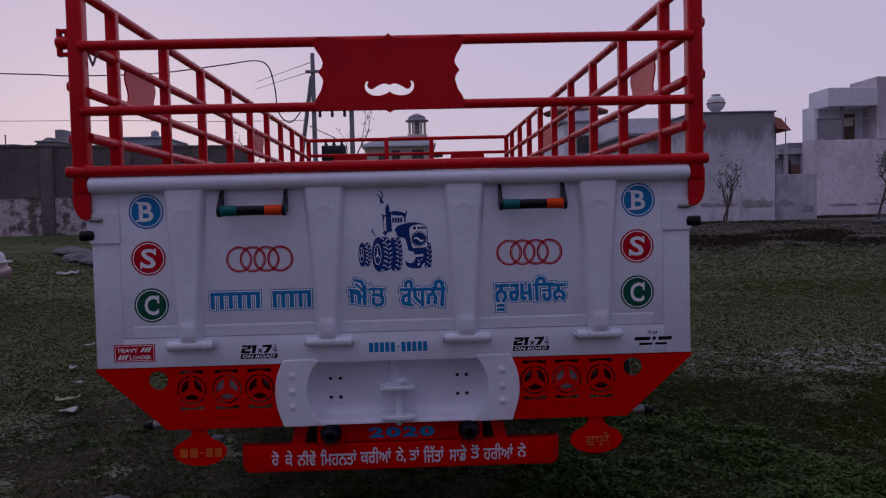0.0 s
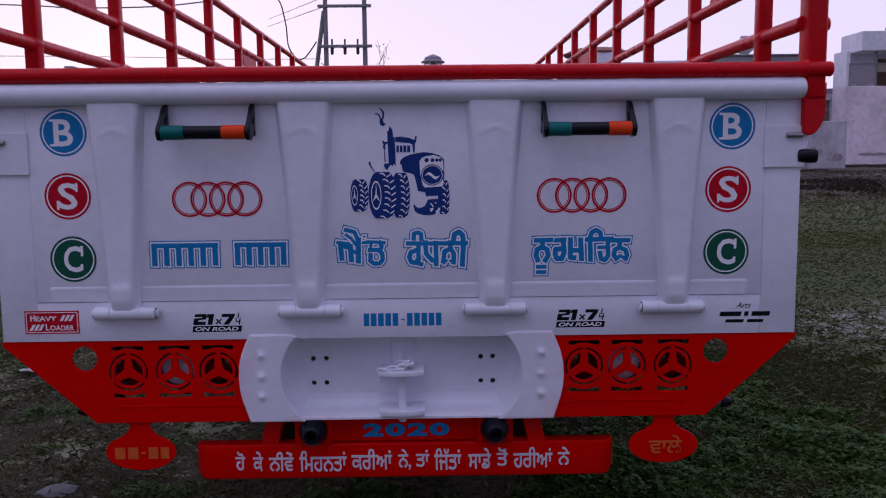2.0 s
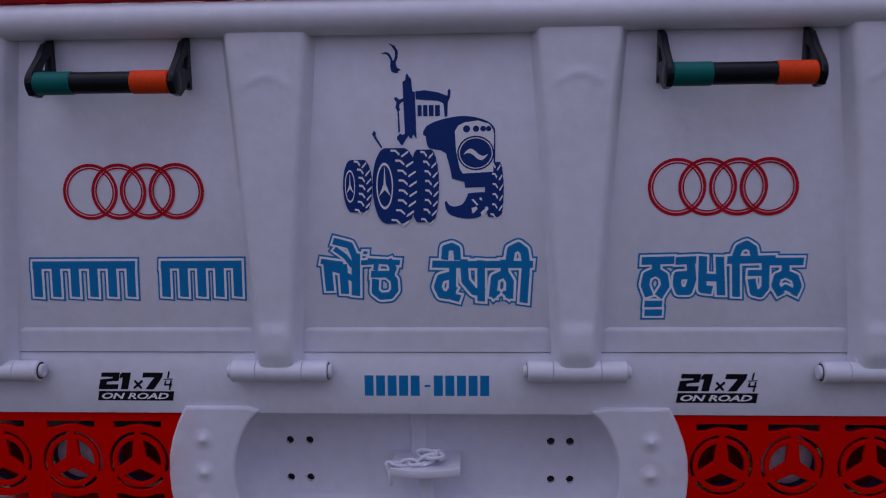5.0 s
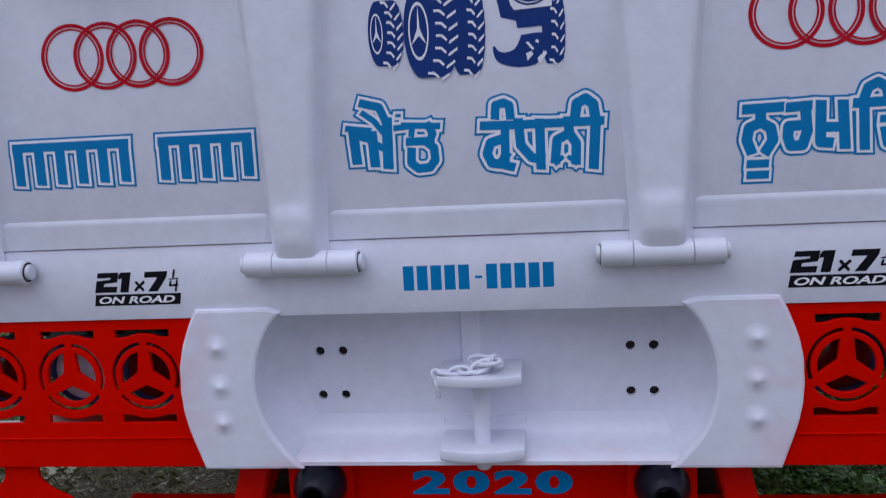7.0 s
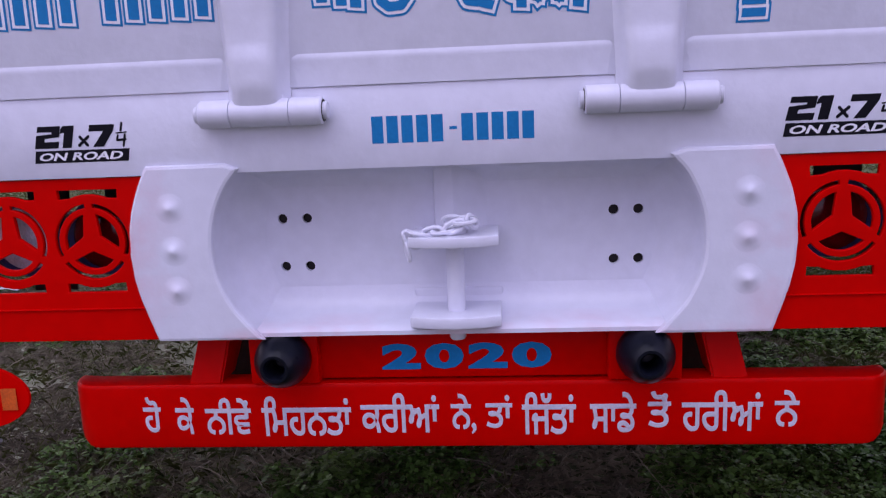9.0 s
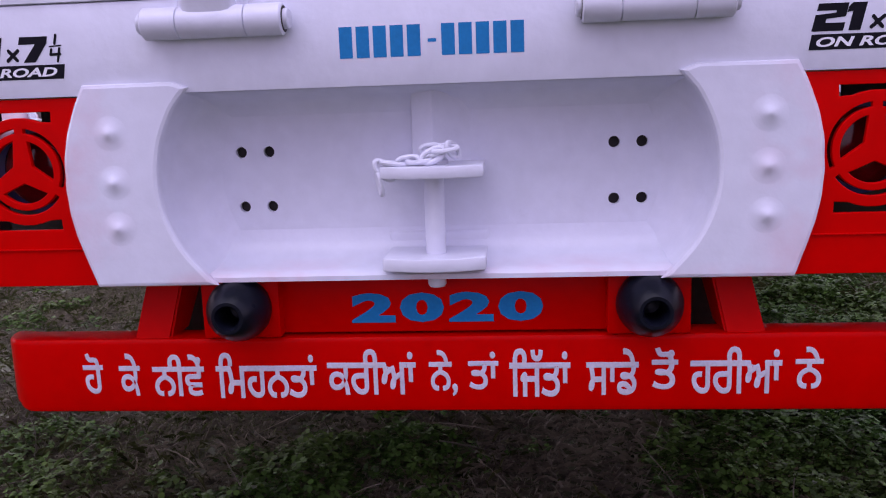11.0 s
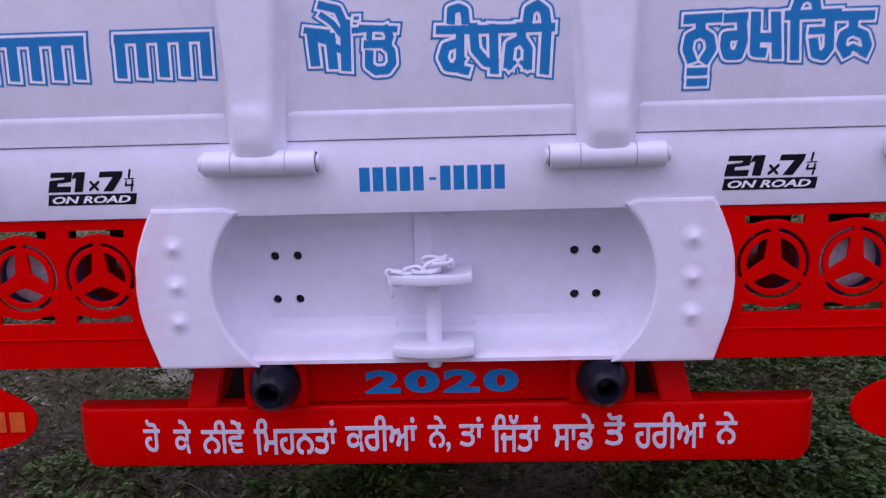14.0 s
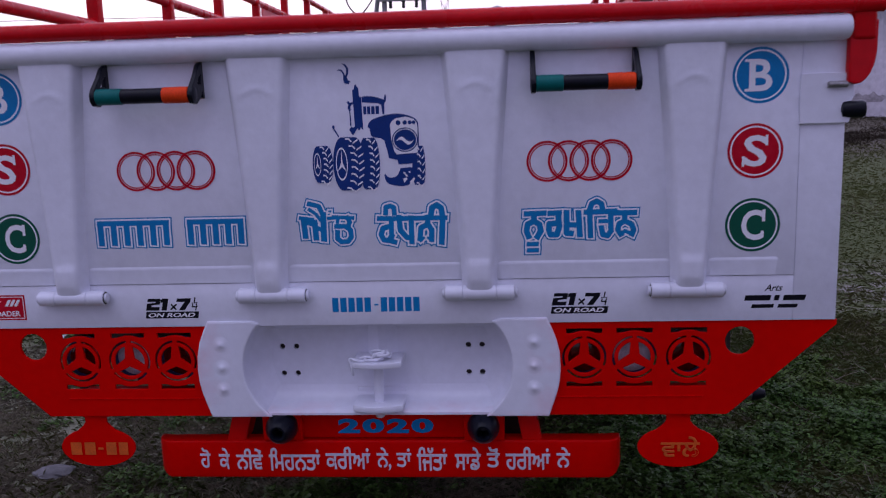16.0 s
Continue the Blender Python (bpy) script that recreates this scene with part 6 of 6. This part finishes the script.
# ---- trees ----
def tree(name, base, height, spread_w, leaves, label, seed, trunk_r=0.05, stems=1):
    rnd = random.Random(seed)
    t = thing(name, base, label, "tree")
    bm = B()
    tips = []

    def grow(p, d, length, r, depth):
        pts = [p]
        q = p.copy()
        for k in range(4):
            d2 = (d + Vector((rnd.uniform(-0.22, 0.22), rnd.uniform(-0.22, 0.22), rnd.uniform(-0.02, 0.14)))).normalized()
            q = q + d2 * length / 4
            d = d2
            pts.append(q.copy())
        for a, b, k in zip(pts, pts[1:], range(4)):
            tube(bm, a, b, r * (1 - 0.12 * k), 6, r * (1 - 0.12 * (k + 1)))
        tips.extend(pts[2:])
        if depth:
            for k in range(rnd.choice((2, 3, 3))):
                side = Vector((rnd.uniform(-1, 1), rnd.uniform(-1, 1), rnd.uniform(0.25, 0.9))).normalized()
                grow(pts[rnd.choice((2, 3, 4))], (d * 0.5 + side * spread_w).normalized(), length * rnd.uniform(0.5, 0.75), r * 0.55, depth - 1)

    for k in range(stems):
        lean = Vector((rnd.uniform(-0.25, 0.25) * (stems > 1), rnd.uniform(-0.1, 0.1), 1)).normalized()
        grow(Vector(base) + Vector((0.05 * k, 0, 0)), lean, height * 0.5, trunk_r, 3)
    part("trunk", bm, M_BARK, t)
    if leaves:
        vs, fs = [], []
        for k in range(leaves):
            c = rnd.choice(tips) + Vector((rnd.gauss(0, 0.12), rnd.gauss(0, 0.12), rnd.gauss(0, 0.10)))
            u = Vector((rnd.uniform(-1, 1), rnd.uniform(-1, 1), rnd.uniform(-1, 1))).normalized()
            w = u.orthogonal().normalized()
            L, W = rnd.uniform(0.05, 0.10), rnd.uniform(0.02, 0.045)
            i = len(vs)
            vs += [c - u * L, c + w * W, c + u * L, c - w * W]
            fs.append((i, i + 1, i + 2, i + 3))
        mesh = bpy.data.meshes.new("crown")
        mesh.from_pydata([tuple(v) for v in vs], [], fs)
        part("crown", mesh, M_LEAF, t)
    return t


def rooted(dx, dist):
    x, y, _ = at(dx, dist, 0)
    return (x, y, ground_z(x, y) - 0.03)


tree("bare_tree", rooted(0.3815, 31), 2.6, 0.55, 120, "thin, nearly bare young tree against a grey wall", 5, 0.05, 2)
tree("young_tree", rooted(0.5735, 33), 3.0, 0.9, 900, "small thin tree with sparse dark leaves", 11, 0.055, 1)
tree("bare_tree", rooted(-0.077, 52), 7.2, 0.5, 60, "thin bare tree behind the electric pole", 21, 0.09, 1)
tree("bare_tree", rooted(-0.205, 50), 5.2, 0.7, 250, "twiggy bare tree beyond the boundary wall", 23, 0.07, 2)

# ---- a parked car at the field's edge ----
def car(nose_x, nose_y):
    z = ground_z(nose_x - 1.5, nose_y)
    c = thing("parked_car", (nose_x - 1.9, nose_y, z), "mauve hatchback car parked on the grass", "car")
    prof = [(0.0, 0.42), (0.02, 0.62), (0.10, 0.74), (0.95, 0.92), (1.60, 1.38), (2.2, 1.48), (3.1, 1.44), (3.62, 1.05), (3.74, 0.85), (3.75, 0.40), (3.55, 0.26), (0.15, 0.26)]
    bm = B()
    rows = []
    for y, inset in ((-0.78, 0.10), (-0.70, 0.0), (0.70, 0.0), (0.78, 0.10)):
        rows.append([bm.verts.new((nose_x - px - (inset * 0.4 if px < 1 else -inset * 0.4), nose_y + y * (1 - 0.12 * max(0, pz - 0.9)), z + pz - (inset * 0.5 if pz > 0.6 else 0))) for px, pz in prof])
    for p, q in zip(rows, rows[1:]):
        for k in range(len(prof)):
            j = (k + 1) % len(prof)
            bm.faces.new((p[k], p[j], q[j], q[k]))
    bm.faces.new(rows[0][::-1])
    bm.faces.new(rows[-1])
    bmesh.ops.bevel(bm, geom=[e for e in bm.edges], offset=0.03, segments=2, affect="EDGES", clamp_overlap=True)
    body = part("body", bm, M_CAR, c)
    part("bumper", box(B(), nose_x - 0.25, nose_x + 0.05, nose_y - 0.72, nose_y + 0.72, z + 0.32, z + 0.50, 0.05), M_CAR, c)
    part("trim_strip", box(B(), nose_x - 0.1, nose_x + 0.062, nose_y - 0.70, nose_y + 0.70, z + 0.56, z + 0.59, 0.01), M_PAPER, c)
    for s in (-1, 1):
        part("headlight", lathe(B(), (nose_x - 0.08, nose_y + s * 0.55, z + 0.63), (1, 0, 0.2), [(0, 0.10), (0.06, 0.09), (0.09, 0.04)], 16), LENS_CLEAR, c)
        part("side_window", box(B(), nose_x - 3.2, nose_x - 1.5, nose_y + s * 0.69 - 0.012, nose_y + s * 0.69 + 0.012, z + 1.0, z + 1.32, 0.01), M_GLASS, c)
        for px in (0.68, 3.05):
            w = part("wheel", lathe(B(), (nose_x - px, nose_y + s * 0.62, z + 0.28), (0, s, 0), [(0, 0.2), (0.01, 0.27), (0.03, 0.285), (0.14, 0.285), (0.165, 0.26), (0.17, 0.2)], 28), BLACK, c)
            part("hub", lathe(B(), (nose_x - px, nose_y + s * 0.72, z + 0.28), (0, s, 0), [(0, 0.19), (0.06, 0.18), (0.065, 0.05)], 20), STEEL, w)


car(-6.34, 9.4)

# ---- stones, litter and loose rubble ----
def stone(name, x, y, size, label, seed, mat=None, flat=0.5, group=""):
    rnd = random.Random(seed)
    bm = B()
    bmesh.ops.create_icosphere(bm, subdivisions=3, radius=1)
    off = Vector((seed * 3.7, seed * 1.3, 0))
    z = ground_z(x, y)
    for v in bm.verts:
        n = v.co.normalized()
        k = 1 + 0.35 * noise.noise(n * 1.3 + off) + 0.10 * noise.noise(n * 4 + off)
        v.co = Vector((x + n.x * size[0] * k, y + n.y * size[1] * k, z + size[2] * 0.35 + n.z * size[2] * k))
    ob = part(name, bm, mat or M_STONE, angle=28)
    return tagged(ob, label, "stone", group)


stone("flat_stone", -1.40, 0.89, (0.075, 0.055, 0.020), "flat grey stone lying in the grass", 1)
stone("stone", -1.15, 1.9, (0.05, 0.04, 0.03), "small pale stone lying in the grass", 2)
rk = random.Random(4)
for k in range(7):
    t = k / 6
    stone("kerb_stone", -10.0 + 3.0 * t + rk.uniform(-0.2, 0.2), 21.4 - 5.6 * t, (0.42, 0.5, 0.14), "rough concrete kerb lump in the grass", 20 + k, group="broken kerb")
stone("concrete_lump", 17.2, 27.0, (0.38, 0.2, 0.13), "pale lump of broken concrete near the houses", 31)
for k in range(10):
    stone("rubble_piece", rk.uniform(8, 24), rk.uniform(24, 31), (rk.uniform(0.08, 0.22), 0.1, rk.uniform(0.04, 0.08)), "pale broken rubble lying in the weeds", 40 + k, group="rubble by the houses")


def scrap(name, x, y, w, d, mat, label, seed, turn=0.0, up=0.03):
    """A crumpled sheet lying on the grass."""
    rnd = random.Random(seed)
    bm = B()
    n = 6
    g = {}
    for i in range(n + 1):
        for j in range(n + 1):
            u, v = (i / n - 0.5) * w, (j / n - 0.5) * d
            px, py = x + u * math.cos(turn) - v * math.sin(turn), y + u * math.sin(turn) + v * math.cos(turn)
            g[i, j] = bm.verts.new((px, py, ground_z(px, py) + up + 0.25 * w * abs(noise.noise(Vector((u * 9, v * 9, seed)))) + 0.15 * w * rnd.random() * (i in (0, n))))
    for i in range(n):
        for j in range(n):
            bm.faces.new((g[i, j], g[i + 1, j], g[i + 1, j + 1], g[i, j + 1]))
    bmesh.ops.solidify(bm, geom=list(bm.faces), thickness=0.003)
    return tagged(part(name, bm, mat), label, "litter")


scrap("paper_scrap", -2.30, 2.55, 0.11, 0.09, M_PAPER, "white crumpled paper scrap lying on the grass", 3, 0.2)
scrap("card_scrap", -2.41, 2.80, 0.16, 0.07, M_YELLOW, "folded yellowish card lying on the grass", 4, 0.35, 0.05)
scrap("paper_scrap", -2.62, 3.5, 0.07, 0.05, M_PAPER, "tiny white paper scrap in the grass", 6, 0.9)
scrap("plastic_rag", -6.9, 13.6, 0.42, 0.25, M_PAPER, "white plastic rag lying on the grass", 7, 0.5)
scrap("plastic_rag", -4.1, 9.6, 0.26, 0.10, M_PAPER, "pale plastic strip lying on the grass", 8, 0.1)
scrap("paper_scrap", -1.55, 3.4, 0.06, 0.05, M_PAPER, "tiny pale paper scrap in the grass", 9, 0.3)
for k, (x, y) in enumerate(((7.9, 12.9), (-3.2, 5.2), (3.6, 8.5), (-2.9, 4.1))):
    scrap("paper_scrap", x, y, 0.10, 0.07, M_PAPER, "small pale scrap among the weeds", 10 + k, k * 0.7)

# ---- weeds and grass ----
M_CLOVER = material("clover_leaf", (0.044, 0.094, 0.017), 0.55, vary=0.14, scale=3, island=0.55, color2=(0.066, 0.104, 0.022), spec=0.10, leafy=0.2)
M_FIELDCLOVER = material("dull_clover_leaf", (0.048, 0.074, 0.021), 0.6, vary=0.12, scale=1.2, island=0.2, color2=(0.060, 0.082, 0.026), spec=0.08, leafy=0.3)
M_GRASS = material("grass_blade", (0.074, 0.090, 0.028), 0.7, vary=0.12, scale=1.5, island=0.2, color2=(0.100, 0.098, 0.040), spec=0.12, leafy=0.45)
M_DRY = material("dry_stem", (0.33, 0.295, 0.225), 0.85, vary=0.15, scale=2, island=0.35, color2=(0.175, 0.148, 0.122), spec=0.12, leafy=0.4)
M_PALEGRASS = material("faded_grass", (0.150, 0.165, 0.075), 0.75, vary=0.15, scale=2, island=0.35, color2=(0.215, 0.205, 0.130), spec=0.12, leafy=0.45)
M_SCRUB = material("dull_scrub", (0.084, 0.074, 0.052), 0.85, vary=0.12, scale=1, island=0.15, color2=(0.096, 0.082, 0.060), spec=0.1, leafy=0.5)
M_FIELD = material("field_grass_blade", (0.104, 0.120, 0.040), 0.7, vary=0.12, scale=0.6, island=0.15, color2=(0.124, 0.124, 0.050), spec=0.12, leafy=0.45)
M_BRAMBLE = material("dark_bramble", (0.060, 0.050, 0.038), 0.9, vary=0.15, scale=1, island=0.3, color2=(0.078, 0.062, 0.048), spec=0.05, leafy=0.3)
rng = np.random.default_rng(7)


def patch(x, y, scale, seed):
    return np.array([noise.noise(Vector((a * scale, b * scale, seed))) for a, b in zip(x, y)])


def heights(x, y):
    return np.array([ground_z(a, b) for a, b in zip(x, y)])


def stuff(name, verts, faces, mat, label):
    mesh = bpy.data.meshes.new(name)
    nv, k = len(verts), faces.shape[1]
    mesh.vertices.add(nv)
    mesh.vertices.foreach_set("co", verts.astype(np.float32).ravel())
    mesh.loops.add(faces.size)
    mesh.loops.foreach_set("vertex_index", faces.astype(np.int32).ravel())
    mesh.polygons.add(len(faces))
    mesh.polygons.foreach_set("loop_start", np.arange(0, faces.size, k, dtype=np.int32))
    mesh.update(calc_edges=True)
    mesh.materials.append(mat)
    ob = new(name, mesh)
    return tagged(ob, label, "vegetation", kind="stuff")


def blades(name, n, x0, x1, y0, y1, tall, wide, mat, label, seed, want, flat=0.5, scale=0.8, fade=1.5):
    x, y = rng.uniform(x0, x1, n), rng.uniform(y0, y1, n)
    p = patch(x, y, scale, seed) + 0.5 * patch(x, y, scale * 4, seed + 3)
    edge = np.minimum.reduce([x - x0, x1 - x, y - y0, y1 - y])
    keep = (p + rng.normal(0, 0.12, n) > want) & (rng.random(n) < np.clip(edge / fade, 0.0, 1.0))
    x, y = x[keep], y[keep]
    n = len(x)
    z = heights(x, y) - 0.004
    a = rng.uniform(0, 2 * np.pi, n)
    h = tall * rng.uniform(0.4, 1.25, n)
    lean = flat * rng.uniform(0.2, 1.3, n)
    w = wide * rng.uniform(0.6, 1.4, n)
    dx, dy = np.cos(a), np.sin(a)
    base = np.stack([x, y, z], 1)
    side = np.stack([-dy * w, dx * w, 0 * w], 1)
    midp = base + np.stack([dx * h * lean * 0.45, dy * h * lean * 0.45, h * (0.62 - 0.25 * np.minimum(lean, 1.2))], 1)
    tip = base + np.stack([dx * h * lean, dy * h * lean, h * (1.05 - 0.75 * np.minimum(lean, 1.2))], 1)
    verts = np.stack([base - side, base + side, midp + side * 0.8, tip, midp - side * 0.8], 1).reshape(-1, 3)
    i = np.arange(n)[:, None] * 5
    stuff(name, verts, np.concatenate([i, i + 1, i + 2, i + 3, i + 4], 1), mat, label)


# where the clover by the tailgate grows thick (+) or gives way to dead stems (-): x, y, spread, strength
CLUMPS = ((-0.20, 0.72, 0.30, 0.55), (0.78, 0.80, 0.30, 0.60), (-1.05, 0.70, 0.22, 0.12), (0.27, 0.72, 0.17, -0.75), (-0.66, 0.82, 0.16, -0.45), (1.35, 2.0, 0.40, 0.40), (-1.7, 2.1, 0.30, 0.40), (-0.95, 1.9, 0.25, 0.35), (1.95, 0.75, 0.55, 0.45))


def clover(name, n, x0, x1, y0, y1, seed, want, size, tall, clump=2.4, mat=None):
    x, y = rng.uniform(x0, x1, n), rng.uniform(y0, y1, n)
    p = 0.75 * patch(x, y, clump, seed) + 0.6 * patch(x, y, clump * 3.1, seed + 5)
    for cx, cy, size_c, more in CLUMPS:
        p += more * np.exp(-((x - cx) ** 2 + 0.6 * (y - cy) ** 2) / size_c ** 2)
    edge = np.minimum.reduce([x - x0, x1 - x, y - y0, y1 - y])
    keep = p + rng.normal(0, 0.10, n) > want + 0.14 * np.clip(y - 1.2, 0, 1.4) * (x < 0.9) - 0.18 * np.clip(x - 0.3, 0, 1) + 0.9 * np.clip(1 - edge / 0.5, 0, 1) ** 2
    x, y, p = x[keep], y[keep], p[keep]
    n = len(x)
    z = heights(x, y) + rng.uniform(0.15, 1.0, n) * tall * (0.3 + 1.6 * np.clip(p - want, 0, 0.6))
    vs = []
    turn = rng.uniform(0, 2 * np.pi, n)
    r = size * rng.uniform(0.6, 1.35, n)
    tx_, ty_ = rng.normal(0, 0.35, n), rng.normal(-0.15, 0.35, n)
    for k in range(3):
        a = turn + k * 2.09 + rng.normal(0, 0.2, n)
        d = np.stack([np.cos(a), np.sin(a), np.cos(a) * tx_ + np.sin(a) * ty_ - 0.12], 1)
        s = np.stack([-np.sin(a), np.cos(a), -np.sin(a) * tx_ + np.cos(a) * ty_], 1)
        c = np.stack([x, y, z], 1)
        R = r[:, None]
        vs.append(np.stack([c, c + d * R * 0.9 + s * R * 0.85, c + d * R * 1.9 + s * R * 0.5, c + d * R * 1.65, c + d * R * 1.9 - s * R * 0.5, c + d * R * 0.9 - s * R * 0.85], 1))
    v = np.concatenate(vs, 0).reshape(-1, 3)
    i = np.arange(len(v) // 6)[:, None] * 6
    stuff(name, v, np.concatenate([i, i + 1, i + 2, i + 3, i + 4, i + 5], 1), mat or M_CLOVER, "low green clover weeds growing in ragged clumps")


def twigs(n, x0, x1, y0, y1):
    """Loose dry stalks lying across the weeds, bent once or twice."""
    vs, fs = [], []
    for k in range(n):
        x, y, a = rng.uniform(x0, x1), rng.uniform(y0, y1), rng.uniform(0, math.pi)
        length, r, rise = rng.uniform(0.04, 0.15), rng.uniform(0.0006, 0.0013), rng.uniform(0.0, 0.45)
        bend_a = rng.normal(0, 0.35)
        pts = []
        for t in (0, 0.35, 0.7, 1.0):
            px, py = x + length * t * math.cos(a + bend_a * t), y + length * t * math.sin(a + bend_a * t)
            pts.append((px, py, ground_z(px, py) + 0.012 + rise * length * t))
        base = len(vs)
        nx, ny = -math.sin(a) * r, math.cos(a) * r
        for px, py, pz in pts:
            vs += [(px + nx, py + ny, pz), (px - nx, py - ny, pz), (px, py, pz + 1.6 * r)]
        for j in range(3):
            b0, b1 = base + 3 * j, base + 3 * j + 3
            fs += [(b0, b1, b1 + 2, b0 + 2), (b0 + 1, b0 + 2, b1 + 2, b1 + 1), (b0, b0 + 1, b1 + 1, b1)]
    stuff("dry_stalks", np.array(vs), np.array(fs), M_DRY, "loose dry stalks lying across the weeds")


clover("clover", 150000, -0.9, 2.4, -0.9, 2.4, 12.3, 0.10, 0.0060, 0.062)
clover("clover", 80000, -2.9, -0.4, -0.9, 3.2, 12.3, 0.36, 0.0054, 0.040)
clover("field_clover", 60000, 1.3, 5.0, 0.4, 2.6, 31.7, 0.34, 0.0058, 0.014, 1.6, M_FIELDCLOVER)
clover("field_clover", 40000, -6.0, -1.6, 1.6, 6.5, 44.2, 0.40, 0.0070, 0.018, 1.3, M_FIELDCLOVER)
clover("field_clover", 30000, -5.0, 6.0, -6.0, 0.0, 44.2, 0.15, 0.0085, 0.030, 1.0, M_FIELDCLOVER)
twigs(520, -2.2, 2.4, 0.1, 2.2)
blades("dry_grass", 130000, -2.5, 1.3, 0.0, 3.2, 0.036, 0.0005, M_DRY, "dead brown grass stems matted on the soil", 40.1, -0.25, 1.6, 2.2, 0.6)
blades("dry_grass", 60000, -4.2, 3.4, -2.0, 4.5, 0.040, 0.0006, M_DRY, "dead brown grass stems matted on the soil", 40.1, -0.15, 1.6, 2.2)
blades("pale_grass", 60000, -2.4, 0.2, 0.15, 3.0, 0.030, 0.0008, M_PALEGRASS, "short faded grass tufts by the tailgate", 21.4, 0.02, 1.2, 3.0, 0.5)
blades("grass", 70000, -3.6, 4.2, -1.6, 5.0, 0.050, 0.0007, M_GRASS, "short green grass blades around the trailer", 12.3, 0.0, 0.9, 1.6)
blades("rough_grass", 70000, 0.9, 4.4, -0.8, 3.2, 0.042, 0.0009, M_GRASS, "short dull grass tangled with the clover", 17.3, -0.45, 1.3, 1.2, 0.4)
blades("field_grass", 240000, -8, 9, 1.6, 10, 0.035, 0.0009, M_FIELD, "short rough grass of the field", 5.5, -0.55, 1.2, 0.5)
blades("dry_field_grass", 40000, -8, 9, 1.6, 10, 0.035, 0.0010, M_DRY, "dead brown grass of the field", 9.2, -0.05, 1.7, 0.5)
blades("near_field_grass", 90000, -9, 10, -9, 0.3, 0.04, 0.0016, M_GRASS, "short rough grass of the field behind the trailer", 5.5, -0.2, 1.4, 0.5, 3)
blades("dry_near_field_grass", 60000, -9, 10, -9, 0.3, 0.04, 0.0014, M_DRY, "dead grass of the field behind the trailer", 9.2, -0.1, 1.7, 0.5, 3)
blades("far_grass", 100000, -16, 22, 7, 18, 0.06, 0.0030, M_FIELD, "short rough grass in front of the walls and houses", 2.5, -0.35, 1.4, 0.25)
blades("far_grass", 40000, -16, 4, 15, 33, 0.06, 0.0035, M_FIELD, "short rough grass in front of the boundary wall", 2.5, -0.25, 1.4, 0.25)
blades("waste_scrub", 120000, 1, 27, 14, 31, 0.05, 0.0018, M_SCRUB, "low brown scrub on the waste ground", 3.5, -0.1, 1.2, 0.3)
blades("wall_weeds", 40000, 7, 34, 27, 36, 0.13, 0.004, M_SCRUB, "low dark scrub along the foot of the houses", 3.5, 0.05, 0.9, 0.35)
blades("bramble", 60000, 2.5, 26, 15.5, 24.5, 0.13, 0.003, M_BRAMBLE, "dark dead brambles in a ragged strip across the waste ground", 6.7, 0.02, 0.9, 0.30, 3.0)
